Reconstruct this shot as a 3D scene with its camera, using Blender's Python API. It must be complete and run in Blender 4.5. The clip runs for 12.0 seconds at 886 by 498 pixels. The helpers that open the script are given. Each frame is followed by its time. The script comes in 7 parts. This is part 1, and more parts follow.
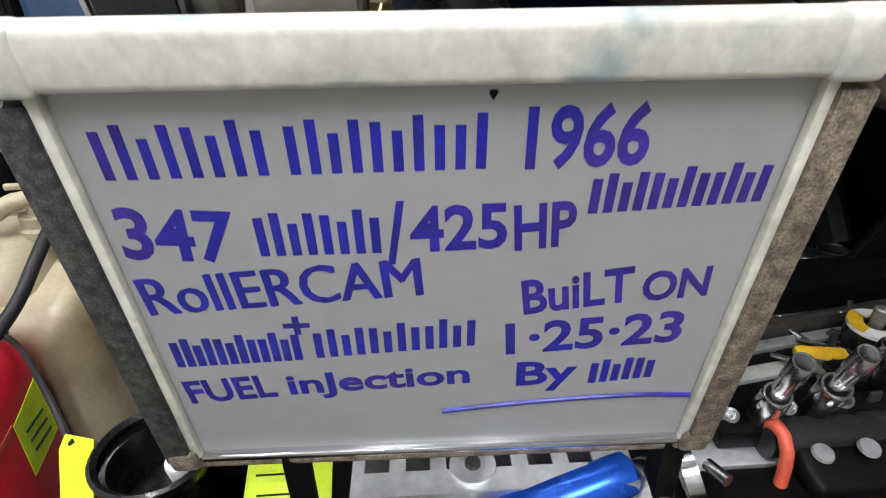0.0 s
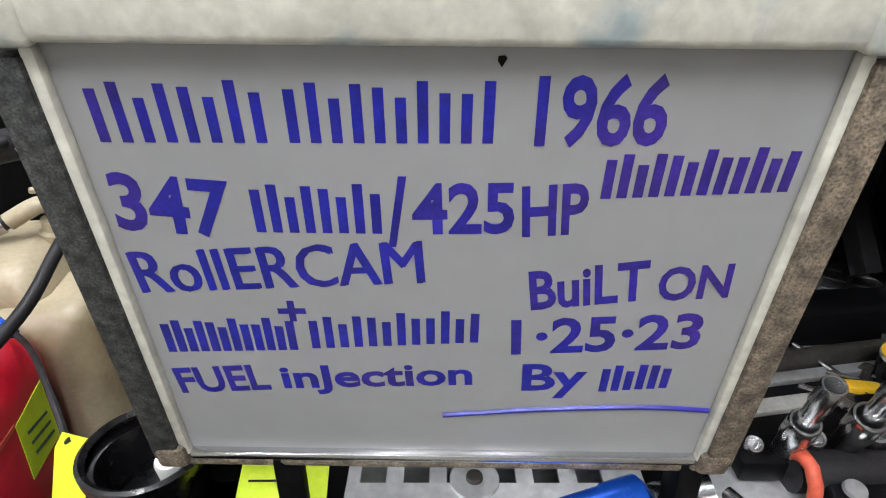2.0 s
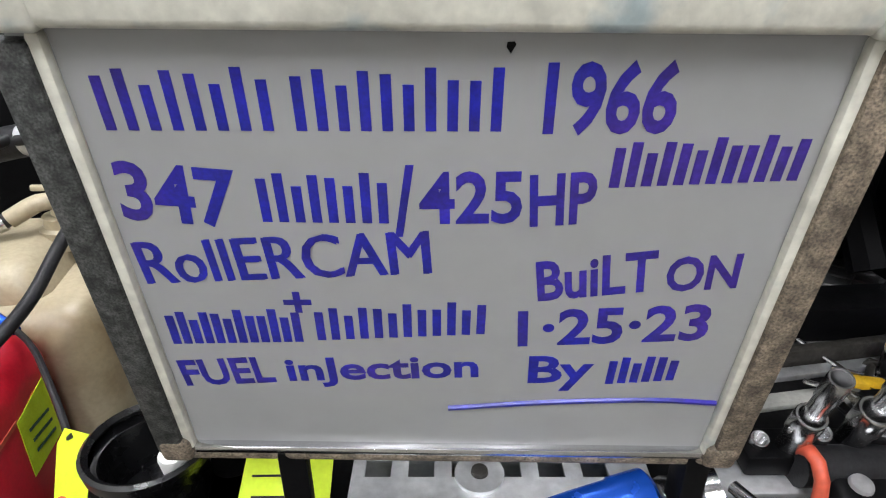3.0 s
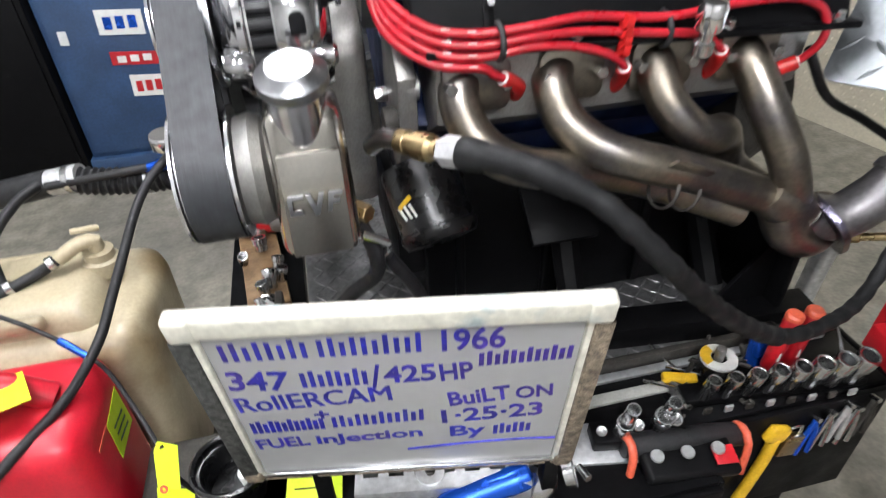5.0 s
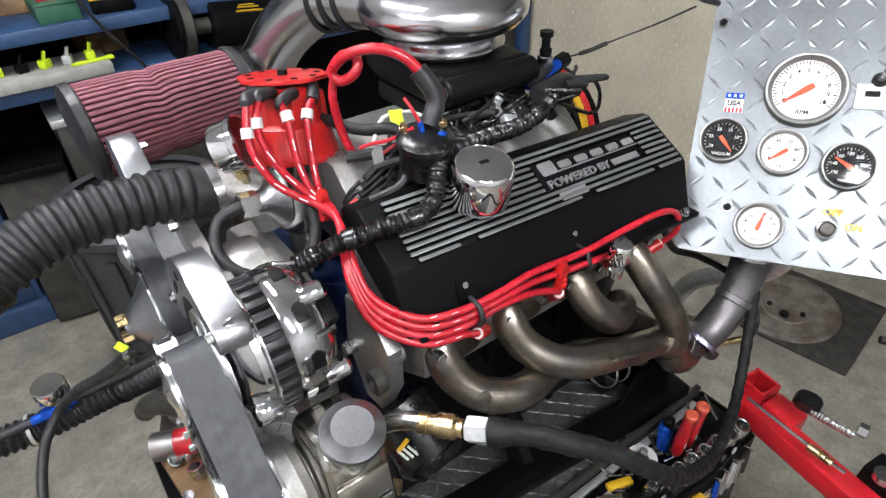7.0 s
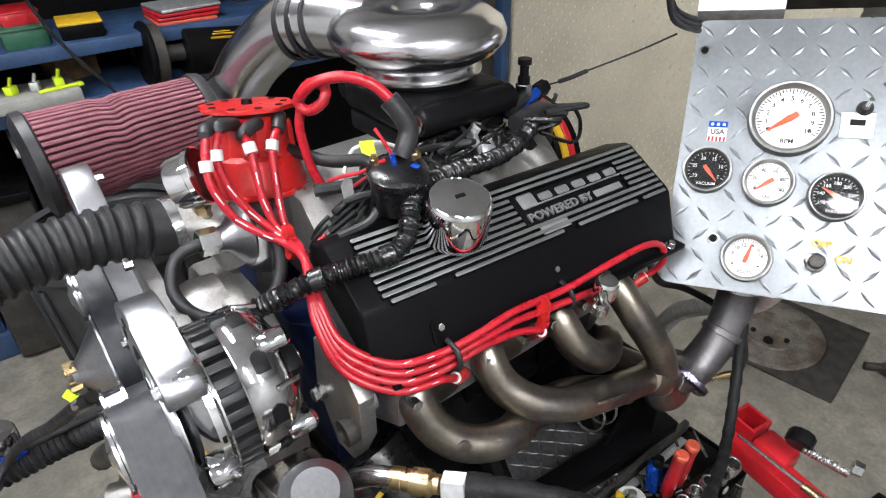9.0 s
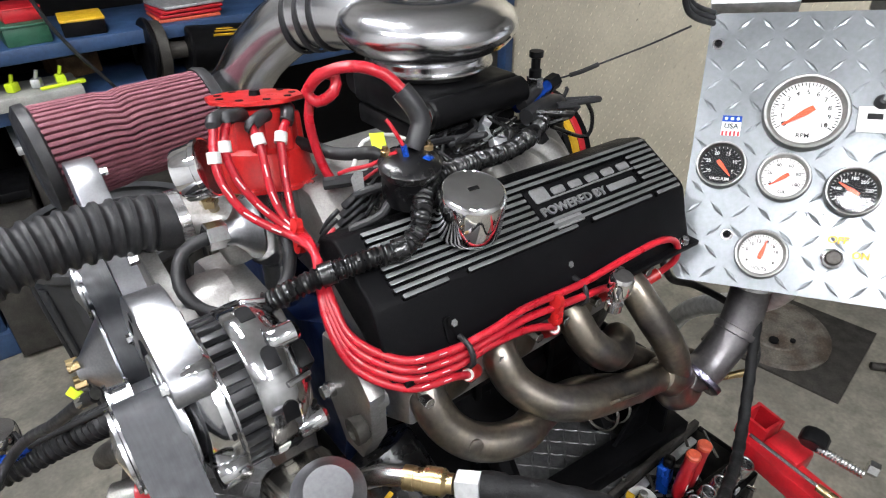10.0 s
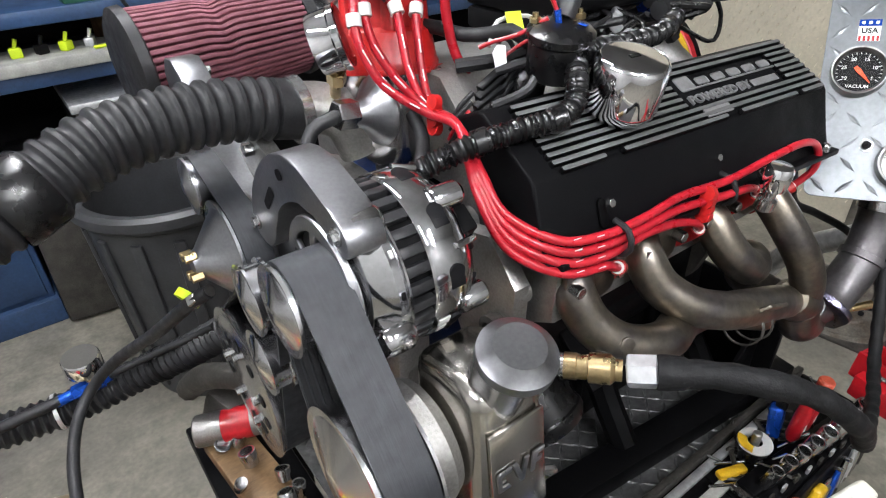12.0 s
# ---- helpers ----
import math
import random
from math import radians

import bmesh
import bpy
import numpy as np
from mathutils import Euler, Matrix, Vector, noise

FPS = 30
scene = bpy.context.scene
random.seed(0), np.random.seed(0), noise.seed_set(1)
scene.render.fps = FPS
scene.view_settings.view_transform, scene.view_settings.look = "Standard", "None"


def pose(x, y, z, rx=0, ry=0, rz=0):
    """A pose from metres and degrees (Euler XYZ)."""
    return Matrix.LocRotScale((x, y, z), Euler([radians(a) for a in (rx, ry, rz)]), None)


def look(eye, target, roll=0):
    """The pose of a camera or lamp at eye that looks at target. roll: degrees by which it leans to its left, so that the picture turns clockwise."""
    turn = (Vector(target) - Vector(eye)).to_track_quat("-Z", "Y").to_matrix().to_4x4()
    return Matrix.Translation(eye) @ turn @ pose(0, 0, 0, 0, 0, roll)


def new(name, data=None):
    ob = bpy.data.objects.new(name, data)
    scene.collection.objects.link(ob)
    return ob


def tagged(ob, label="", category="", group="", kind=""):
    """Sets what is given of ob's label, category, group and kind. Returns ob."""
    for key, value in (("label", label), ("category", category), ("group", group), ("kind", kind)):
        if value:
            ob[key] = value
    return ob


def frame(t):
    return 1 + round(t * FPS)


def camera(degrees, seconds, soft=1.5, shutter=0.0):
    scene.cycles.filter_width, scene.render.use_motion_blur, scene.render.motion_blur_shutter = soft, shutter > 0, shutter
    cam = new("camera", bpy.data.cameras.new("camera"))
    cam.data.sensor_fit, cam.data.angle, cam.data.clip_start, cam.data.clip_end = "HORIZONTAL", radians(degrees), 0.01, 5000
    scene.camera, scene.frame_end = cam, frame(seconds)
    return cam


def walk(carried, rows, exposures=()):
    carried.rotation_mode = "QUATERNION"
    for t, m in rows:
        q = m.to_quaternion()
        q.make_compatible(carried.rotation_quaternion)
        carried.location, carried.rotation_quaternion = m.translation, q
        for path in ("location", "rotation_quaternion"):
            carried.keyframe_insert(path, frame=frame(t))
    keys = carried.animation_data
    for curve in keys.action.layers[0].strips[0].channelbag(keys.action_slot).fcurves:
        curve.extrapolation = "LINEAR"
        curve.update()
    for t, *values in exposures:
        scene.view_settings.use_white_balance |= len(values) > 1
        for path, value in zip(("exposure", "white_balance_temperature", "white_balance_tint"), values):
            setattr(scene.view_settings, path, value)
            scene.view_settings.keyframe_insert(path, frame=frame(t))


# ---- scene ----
cam = camera(72.4, 12.0, soft=1.1, shutter=0.4)
PATH = [
    (0, (0.007, -0.002, 1.067), (0.36, 1.686, 0.054), -1.5),
    (0.5, (0.016, 0.003, 1.042), (0.332, 1.718, 0.062), -1.1),
    (1, (0.024, 0.006, 1.035), (0.331, 1.747, 0.099), -0.7),
    (1.5, (0.015, 0.003, 1.034), (0.311, 1.755, 0.118), -0.5),
    (2, (0.016, -0.003, 1.037), (0.309, 1.756, 0.131), -0.3),
    (2.5, (0.014, -0.004, 1.032), (0.308, 1.758, 0.132), -0.3),
    (2.7, (0.012, -0.003, 1.031), (0.306, 1.758, 0.13), -0.3),
    (4.5, (0.022, -0.062, 1.15), (0.325, 1.634, 0.134), -1.1),
    (5, (0.024, -0.118, 1.343), (0.358, 1.444, 0.14), -2.1),
    (5.1, (0.002, -0.119, 1.368), (0.395, 1.432, 0.168), -1.4),
    (5.2, (0.003, -0.095, 1.397), (0.421, 1.429, 0.171), -2.8),
    (5.4, (-0.04, -0.054, 1.486), (0.486, 1.354, 0.168), -2.8),
    (5.5, (-0.059, -0.054, 1.492), (0.519, 1.382, 0.226), -3.8),
    (6, (-0.147, 0.017, 1.574), (0.67, 1.365, 0.343), -4.8),
    (6.5, (-0.144, 0.036, 1.607), (0.745, 1.37, 0.412), -3.1),
    (7, (-0.126, 0.041, 1.618), (0.814, 1.373, 0.459), -2.1),
    (7.2, (-0.12, 0.039, 1.613), (0.841, 1.376, 0.478), -1.7),
    (9, (-0.092, 0.072, 1.606), (0.922, 1.404, 0.511), -1.4),
    (9.5, (-0.09, 0.076, 1.605), (0.925, 1.408, 0.512), -1.4),
    (10, (-0.098, 0.087, 1.592), (0.917, 1.42, 0.5), -1.3),
    (10.5, (-0.128, 0.096, 1.557), (0.885, 1.43, 0.465), -1.0),
    (10.6, (-0.142, 0.098, 1.54), (0.863, 1.437, 0.447), -1.2),
    (11, (-0.195, 0.128, 1.463), (0.807, 1.48, 0.382), -1.0),
    (11.5, (-0.217, 0.145, 1.457), (0.769, 1.507, 0.373), -1.3),
    (12, (-0.223, 0.153, 1.462), (0.757, 1.517, 0.376), -1.7),
]
walk(cam, [(t, look(eye, target, roll)) for t, eye, target, roll in PATH], ((0.0, -0.08), (2.7, -0.05), (4.5, 0.03), (5.0, 0.25), (5.5, 0.24), (6.0, 0.05), (7.0, 0.06), (12.0, 0.02)))

# ---- world ----
FLOOR = 0.07
world = bpy.data.worlds.new("world")
scene.world = world
world.use_nodes = True
world.node_tree.nodes["Background"].inputs[0].default_value = (0.8, 0.9, 1.0, 1)
world.node_tree.nodes["Background"].inputs[1].default_value = 0.05


# ---- mesh helpers ----
def V(*a):
    return Vector(a[0] if len(a) == 1 else a)


def frame_of(axis):
    """A rotation whose z column lies along axis."""
    return Vector(axis).normalized().to_track_quat("Z", "Y").to_matrix()


def thing(name, base, label, category, group="", kind=""):
    ob = new(name)
    ob.empty_display_size = 0.02
    ob.location = base
    return tagged(ob, label, category, group, kind)


def origin_of(ob):
    p = Vector((0, 0, 0))
    while ob is not None:
        p += ob.location
        ob = ob.parent
    return p


def part(name, bm, mat, parent=None, label="", smooth=38, kind=""):
    """Links a bmesh in world coordinates as one mesh object, its origin at its middle."""
    bmesh.ops.recalc_face_normals(bm, faces=bm.faces)
    lo = Vector([min(v.co[i] for v in bm.verts) for i in range(3)])
    hi = Vector([max(v.co[i] for v in bm.verts) for i in range(3)])
    mid = (lo + hi) / 2
    bmesh.ops.translate(bm, verts=bm.verts, vec=-mid)
    me = bpy.data.meshes.new(name)
    bm.to_mesh(me)
    bm.free()
    if smooth:
        for p in me.polygons:
            p.use_smooth = True
        me.set_sharp_from_angle(angle=radians(smooth))
    for m in mat if isinstance(mat, (list, tuple)) else [mat]:
        me.materials.append(m)
    ob = new(name, me)
    ob.location = mid - origin_of(parent)
    ob.parent = parent
    return tagged(ob, label, kind=kind)


def solid(name, bm, mat, label, category, group="", kind="", smooth=38):
    """A thing that is one mesh."""
    ob = part(name, bm, mat, None, "", smooth)
    return tagged(ob, label, category, group, kind)


def add_box(bm, c, size, rot=None, bevel=0.0, seg=2, taper=1.0):
    vs = []
    r = rot if rot is not None else Matrix.Identity(3)
    for x in (-.5, .5):
        for y in (-.5, .5):
            for z in (-.5, .5):
                k = taper if z > 0 else 1.0
                vs.append(bm.verts.new(V(c) + r @ V(x * size[0] * k, y * size[1] * k, z * size[2])))
    fs = [bm.faces.new([vs[i] for i in q]) for q in ((0, 1, 3, 2), (4, 6, 7, 5), (0, 4, 5, 1), (2, 3, 7, 6), (0, 2, 6, 4), (1, 5, 7, 3))]
    if bevel:
        es = list({e for f in fs for e in f.edges})
        bmesh.ops.bevel(bm, geom=es, offset=bevel, segments=seg, affect="EDGES", profile=0.5)
    return bm


def box(c, size, rot=None, bevel=0.0, seg=2, taper=1.0):
    return add_box(bmesh.new(), c, size, rot, bevel, seg, taper)


def add_lathe(bm, profile, base, axis, seg=32, close=True):
    """profile: (radius, height) pairs turned round axis, from base."""
    r = frame_of(axis)
    rings = []
    for rad, h in profile:
        if rad < 1e-6:
            rings.append([bm.verts.new(V(base) + r @ V(0, 0, h))])
        else:
            rings.append([bm.verts.new(V(base) + r @ V(rad * math.cos(2 * math.pi * i / seg), rad * math.sin(2 * math.pi * i / seg), h)) for i in range(seg)])
    for a, b in zip(rings, rings[1:]):
        for i in range(seg):
            j = (i + 1) % seg
            if len(a) == 1 and len(b) == 1:
                continue
            if len(a) == 1:
                bm.faces.new((a[0], b[i], b[j]))
            elif len(b) == 1:
                bm.faces.new((a[i], a[j], b[0]))
            else:
                bm.faces.new((a[i], a[j], b[j], b[i]))
    if close:
        for ring in (rings[0], rings[-1]):
            if len(ring) > 2:
                bm.faces.new(ring)
    return bm


def lathe(profile, base, axis, seg=32, close=True):
    return add_lathe(bmesh.new(), profile, base, axis, seg, close)


def add_cyl(bm, a, b, r, r2=None, seg=20, bevel=0.0):
    a, b = V(a), V(b)
    h = (b - a).length
    r2 = r if r2 is None else r2
    prof = [(0, 0), (r - bevel, 0), (r, bevel), (r2, h - bevel), (r2 - bevel, h), (0, h)] if bevel else [(0, 0), (r, 0), (r2, h), (0, h)]
    return add_lathe(bm, prof, a, b - a, seg)


def cyl(a, b, r, r2=None, seg=20, bevel=0.0):
    return add_cyl(bmesh.new(), a, b, r, r2, seg, bevel)


def spline(pts, step=0.01, closed=False):
    """Catmull-Rom through pts, at about even steps."""
    P = [V(p) for p in pts]
    out = []
    n = len(P)
    rng = range(n) if closed else range(n - 1)
    for i in rng:
        if closed:
            p0, p1, p2, p3 = P[(i - 1) % n], P[i], P[(i + 1) % n], P[(i + 2) % n]
        else:
            p1, p2 = P[i], P[i + 1]
            p0 = P[i - 1] if i else p1 * 2 - p2
            p3 = P[i + 2] if i + 2 < n else p2 * 2 - p1
        k = max(2, int((p2 - p1).length / step))
        for j in range(k):
            t = j / k
            out.append(0.5 * ((2 * p1) + (p2 - p0) * t + (2 * p0 - 5 * p1 + 4 * p2 - p3) * t * t + (3 * p1 - p0 - 3 * p2 + p3) * t ** 3))
    if not closed:
        out.append(P[-1])
    return out


def add_tube(bm, pts, r, seg=10, step=0.01, closed=False, smooth=True, radius=None):
    """A round bar along pts. radius(s): its radius at length s, instead of r."""
    P = spline(pts, step, closed) if smooth else [V(p) for p in pts]
    n = len(P)
    rings = []
    up = None
    s = 0.0
    for i, p in enumerate(P):
        if closed:
            d = P[(i + 1) % n] - P[i - 1]
        else:
            d = P[min(i + 1, n - 1)] - P[max(i - 1, 0)]
        d.normalize()
        if up is None:
            up = d.orthogonal().normalized()
        up = (up - d * up.dot(d)).normalized()
        side = d.cross(up)
        if i:
            s += (P[i] - P[i - 1]).length
        rr = radius(s) if radius else r
        rings.append([bm.verts.new(p + (up * math.cos(2 * math.pi * k / seg) + side * math.sin(2 * math.pi * k / seg)) * rr) for k in range(seg)])
    pairs = list(zip(rings, rings[1:])) + ([(rings[-1], rings[0])] if closed else [])
    for a, b in pairs:
        for k in range(seg):
            j = (k + 1) % seg
            bm.faces.new((a[k], a[j], b[j], b[k]))
    if not closed:
        bm.faces.new(rings[0])
        bm.faces.new(rings[-1])
    return bm


def tube(pts, r, seg=10, step=0.01, closed=False, smooth=True, radius=None):
    return add_tube(bmesh.new(), pts, r, seg, step, closed, smooth, radius)


def add_prism(bm, outline, thick, origin, xa, ya, bevel=0.0, seg=2):
    """A plate: a 2D outline in the axes xa, ya at origin, thick along their cross product."""
    xa, ya = V(xa).normalized(), V(ya).normalized()
    n = xa.cross(ya)
    a = [bm.verts.new(V(origin) + xa * u + ya * v) for u, v in outline]
    b = [bm.verts.new(V(origin) + xa * u + ya * v + n * thick) for u, v in outline]
    fa, fb = bm.faces.new(a), bm.faces.new(b)
    k = len(a)
    for i in range(k):
        bm.faces.new((a[i], a[(i + 1) % k], b[(i + 1) % k], b[i]))
    if bevel:
        bmesh.ops.bevel(bm, geom=list(fa.edges) + list(fb.edges), offset=bevel, segments=seg, affect="EDGES", profile=0.5)
    return bm


def prism(outline, thick, origin, xa, ya, bevel=0.0, seg=2):
    return add_prism(bmesh.new(), outline, thick, origin, xa, ya, bevel, seg)


def ring_of(n, r, ry=None, a0=0.0):
    return [(r * math.cos(a0 + 2 * math.pi * i / n), (ry or r) * math.sin(a0 + 2 * math.pi * i / n)) for i in range(n)]


def rounded(w, h, r, n=4):
    out = []
    for cx, cy, a in ((w / 2 - r, h / 2 - r, 0), (-w / 2 + r, h / 2 - r, 90), (-w / 2 + r, -h / 2 + r, 180), (w / 2 - r, -h / 2 + r, 270)):
        for i in range(n + 1):
            t = radians(a + 90 * i / n)
            out.append((cx + r * math.cos(t), cy + r * math.sin(t)))
    return out


def add_hex(bm, a, b, r):
    return add_lathe(bm, [(0, 0), (r * .9, 0), (r, r * .1), (r, (V(b) - V(a)).length - r * .1), (r * .9, (V(b) - V(a)).length), (0, (V(b) - V(a)).length)], a, V(b) - V(a), 6)


def text_bm(body, size, origin, xa, ya, depth=0.0005, shear=0.0, fat=0.0, align="LEFT", width=None):
    """Raised lettering in the built-in font, standing on the plane xa, ya at origin."""
    cu = bpy.data.curves.new("lettering", "FONT")
    cu.body, cu.size, cu.shear, cu.offset, cu.extrude, cu.align_x = body, 1.0, shear, fat, 0.0, align
    cu.resolution_u = 3
    ob = bpy.data.objects.new("lettering", cu)
    scene.collection.objects.link(ob)
    bpy.context.view_layer.update()
    me = ob.to_mesh()
    bm = bmesh.new()
    bm.from_mesh(me)
    ob.to_mesh_clear()
    bpy.data.objects.remove(ob)
    bpy.data.curves.remove(cu)
    xs = [v.co.x for v in bm.verts]
    sx = size if not width else width / (max(xs) - min(xs))
    x0 = 0 if not width else min(xs)
    if depth:
        ext = bmesh.ops.extrude_face_region(bm, geom=list(bm.faces))
        for g in ext["geom"]:
            if isinstance(g, bmesh.types.BMVert):
                g.co.z += 1.0
    xa, ya = V(xa).normalized(), V(ya).normalized()
    n = xa.cross(ya)
    for v in bm.verts:
        v.co = V(origin) + xa * ((v.co.x - x0) * sx) + ya * (v.co.y * size) + n * (v.co.z * depth)
    return bm


def islands(bm):
    """Splits a bmesh into its loose pieces."""
    todo, out = set(bm.faces), []
    while todo:
        stack, got = [todo.pop()], []
        while stack:
            f = stack.pop()
            got.append(f)
            for e in f.edges:
                for g in e.link_faces:
                    if g in todo:
                        todo.discard(g)
                        stack.append(g)
        piece, made = bmesh.new(), {}
        for f in got:
            for v in f.verts:
                if v not in made:
                    made[v] = piece.verts.new(v.co)
            piece.faces.new([made[v] for v in f.verts])
        out.append(piece)
    bm.free()
    return out


def merge(bm, other):
    me = bpy.data.meshes.new("joined")
    other.to_mesh(me)
    other.free()
    bm.from_mesh(me)
    bpy.data.meshes.remove(me)
    return bm


# ---- materials ----
def material(name, color, rough=0.5, metal=0.0, dark=0.75, scale=30.0, grain=200.0, bump=0.15, wear=0.15, coat=0.0, spread=(1, 1, 1), transmission=0.0, emit=0.0, island=0.0, detail=6, dist=0.001, spec=0.5, second=None, second_scale=8.0, second_at=(0.45, 0.62)):
    """A surface with slow stains and fine grain in colour, gloss and relief. spread stretches the grain for brushed metal."""
    m = bpy.data.materials.new(name)
    m.use_nodes = True
    nt = m.node_tree
    b = nt.nodes["Principled BSDF"]
    N, L = nt.nodes.new, nt.links.new
    mp = N("ShaderNodeMapping")
    mp.inputs["Scale"].default_value = spread
    geo = N("ShaderNodeNewGeometry")
    L(geo.outputs["Position"], mp.inputs["Vector"])
    n1 = N("ShaderNodeTexNoise")
    n1.inputs["Scale"].default_value, n1.inputs["Detail"].default_value = scale, detail
    L(geo.outputs["Position"], n1.inputs["Vector"])
    n2 = N("ShaderNodeTexNoise")
    n2.inputs["Scale"].default_value, n2.inputs["Detail"].default_value = grain, 3
    L(mp.outputs[0], n2.inputs["Vector"])
    ramp = N("ShaderNodeMapRange")
    ramp.inputs[1].default_value, ramp.inputs[2].default_value = 0.35, 0.7
    ramp.inputs[3].default_value, ramp.inputs[4].default_value = dark, 1.0
    L(n1.outputs["Fac"], ramp.inputs[0])
    r2 = N("ShaderNodeMapRange")
    r2.inputs[1].default_value, r2.inputs[2].default_value = 0.3, 0.7
    r2.inputs[3].default_value, r2.inputs[4].default_value = 1 - wear, 1 + wear
    L(n2.outputs["Fac"], r2.inputs[0])
    mul = N("ShaderNodeMath")
    mul.operation = "MULTIPLY"
    L(ramp.outputs[0], mul.inputs[0])
    L(r2.outputs[0], mul.inputs[1])
    last = mul.outputs[0]
    if island:
        oi = N("ShaderNodeObjectInfo")
        r3 = N("ShaderNodeMapRange")
        r3.inputs[3].default_value, r3.inputs[4].default_value = 1 - island, 1 + island
        L(oi.outputs["Random"], r3.inputs[0])
        m3 = N("ShaderNodeMath")
        m3.operation = "MULTIPLY"
        L(last, m3.inputs[0])
        L(r3.outputs[0], m3.inputs[1])
        last = m3.outputs[0]
    vm = N("ShaderNodeVectorMath")
    vm.operation = "SCALE"
    vm.inputs[0].default_value = color[:3]
    if second:
        n3 = N("ShaderNodeTexNoise")
        n3.inputs["Scale"].default_value, n3.inputs["Detail"].default_value = second_scale, 5
        L(geo.outputs["Position"], n3.inputs["Vector"])
        r4 = N("ShaderNodeMapRange")
        r4.inputs[1].default_value, r4.inputs[2].default_value = second_at
        L(n3.outputs["Fac"], r4.inputs[0])
        mx = N("ShaderNodeMix")
        mx.data_type = "RGBA"
        mx.inputs["A"].default_value, mx.inputs["B"].default_value = (*color[:3], 1), (*second, 1)
        L(r4.outputs[0], mx.inputs["Factor"])
        L(mx.outputs["Result"], vm.inputs[0])
    L(last, vm.inputs["Scale"])
    L(vm.outputs[0], b.inputs["Base Color"])
    rr = N("ShaderNodeMapRange")
    rr.inputs[1].default_value, rr.inputs[2].default_value = 0.3, 0.7
    rr.inputs[3].default_value, rr.inputs[4].default_value = min(1, rough * 1.25), rough * 0.8
    L(n1.outputs["Fac"], rr.inputs[0])
    L(rr.outputs[0], b.inputs["Roughness"])
    b.inputs["Metallic"].default_value = metal
    b.inputs["Specular IOR Level"].default_value = spec
    b.inputs["Coat Weight"].default_value = coat
    b.inputs["Coat Roughness"].default_value = 0.08
    b.inputs["Transmission Weight"].default_value = transmission
    if bump:
        bp = N("ShaderNodeBump")
        bp.inputs["Strength"].default_value, bp.inputs["Distance"].default_value = bump, dist
        L(n2.outputs["Fac"], bp.inputs["Height"])
        L(bp.outputs[0], b.inputs["Normal"])
    if emit:
        b.inputs["Emission Color"].default_value = (1, 1, 1, 1)
        b.inputs["Emission Strength"].default_value = emit
    return m


def lamp_material(name, color, strength):
    m = bpy.data.materials.new(name)
    m.use_nodes = True
    nt = m.node_tree
    nt.nodes.remove(nt.nodes["Principled BSDF"])
    e = nt.nodes.new("ShaderNodeEmission")
    e.inputs[0].default_value, e.inputs[1].default_value = (*color, 1), strength
    nt.links.new(e.outputs[0], nt.nodes["Material Output"].inputs[0])
    return m


def glass_material(name):
    m = bpy.data.materials.new(name)
    m.use_nodes = True
    nt = m.node_tree
    nt.nodes.remove(nt.nodes["Principled BSDF"])
    t, g, mix, f = [nt.nodes.new(k) for k in ("ShaderNodeBsdfTransparent", "ShaderNodeBsdfGlossy", "ShaderNodeMixShader", "ShaderNodeFresnel")]
    g.inputs["Roughness"].default_value = 0.05
    f.inputs[0].default_value = 1.45
    nt.links.new(f.outputs[0], mix.inputs[0])
    nt.links.new(t.outputs[0], mix.inputs[1])
    nt.links.new(g.outputs[0], mix.inputs[2])
    nt.links.new(mix.outputs[0], nt.nodes["Material Output"].inputs[0])
    return m


CONCRETE = material("concrete_floor", (0.25, 0.232, 0.19), 0.5, 0, 0.6, 14.0, 70, 0.25, 0.16, second=(0.15, 0.14, 0.12), second_scale=3.5, second_at=(0.48, 0.72))
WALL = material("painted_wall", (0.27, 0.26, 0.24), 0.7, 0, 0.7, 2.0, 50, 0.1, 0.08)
CEILING = material("ceiling_board", (0.42, 0.42, 0.42), 0.8, 0, 0.85, 2.0, 40, 0.1, 0.05)
TREADWALL = material("tread_plate_wall", (0.60, 0.55, 0.43), 0.42, 0.3, 0.8, 4.0, 90, 0.05, 0.08)
# lighter than the panel: the highlights on the raised treads, put into colour
TREADGLINT = material("tread_highlight_tops", (0.80, 0.74, 0.60), 0.32, 0.5, 0.8, 12.0, 90, 0.05, 0.08)
TREAD = material("tread_plate_steel", (0.27, 0.27, 0.27), 0.42, 0.8, 0.55, 14.0, 120, 0.1, 0.2)
TREADALU = material("tread_plate_aluminium", (0.235, 0.25, 0.262), 0.34, 0.85, 0.85, 16.0, 150, 0.08, 0.08)
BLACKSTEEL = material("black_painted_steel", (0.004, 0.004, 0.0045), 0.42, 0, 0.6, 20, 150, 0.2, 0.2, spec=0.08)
VCBLACK = material("black_crinkle_paint", (0.004, 0.004, 0.0045), 0.42, 0, 0.8, 30, 900, 0.5, 0.2, dist=0.0006, spec=0.05)
RIBALU = material("machined_rib_top", (0.18, 0.18, 0.18), 0.42, 0.6, 0.85, 40, 400, 0.1, 0.15, spread=(0.05, 1, 1))
LOGOALU = material("machined_logo_face", (0.30, 0.30, 0.30), 0.4, 0.6, 0.85, 40, 400, 0.1, 0.1)
CHROME = material("chrome", (0.86, 0.86, 0.87), 0.06, 1, 0.95, 20, 100, 0.0, 0.03)
POLISHED = material("polished_aluminium", (0.74, 0.74, 0.76), 0.19, 1, 0.9, 14, 300, 0.03, 0.05)
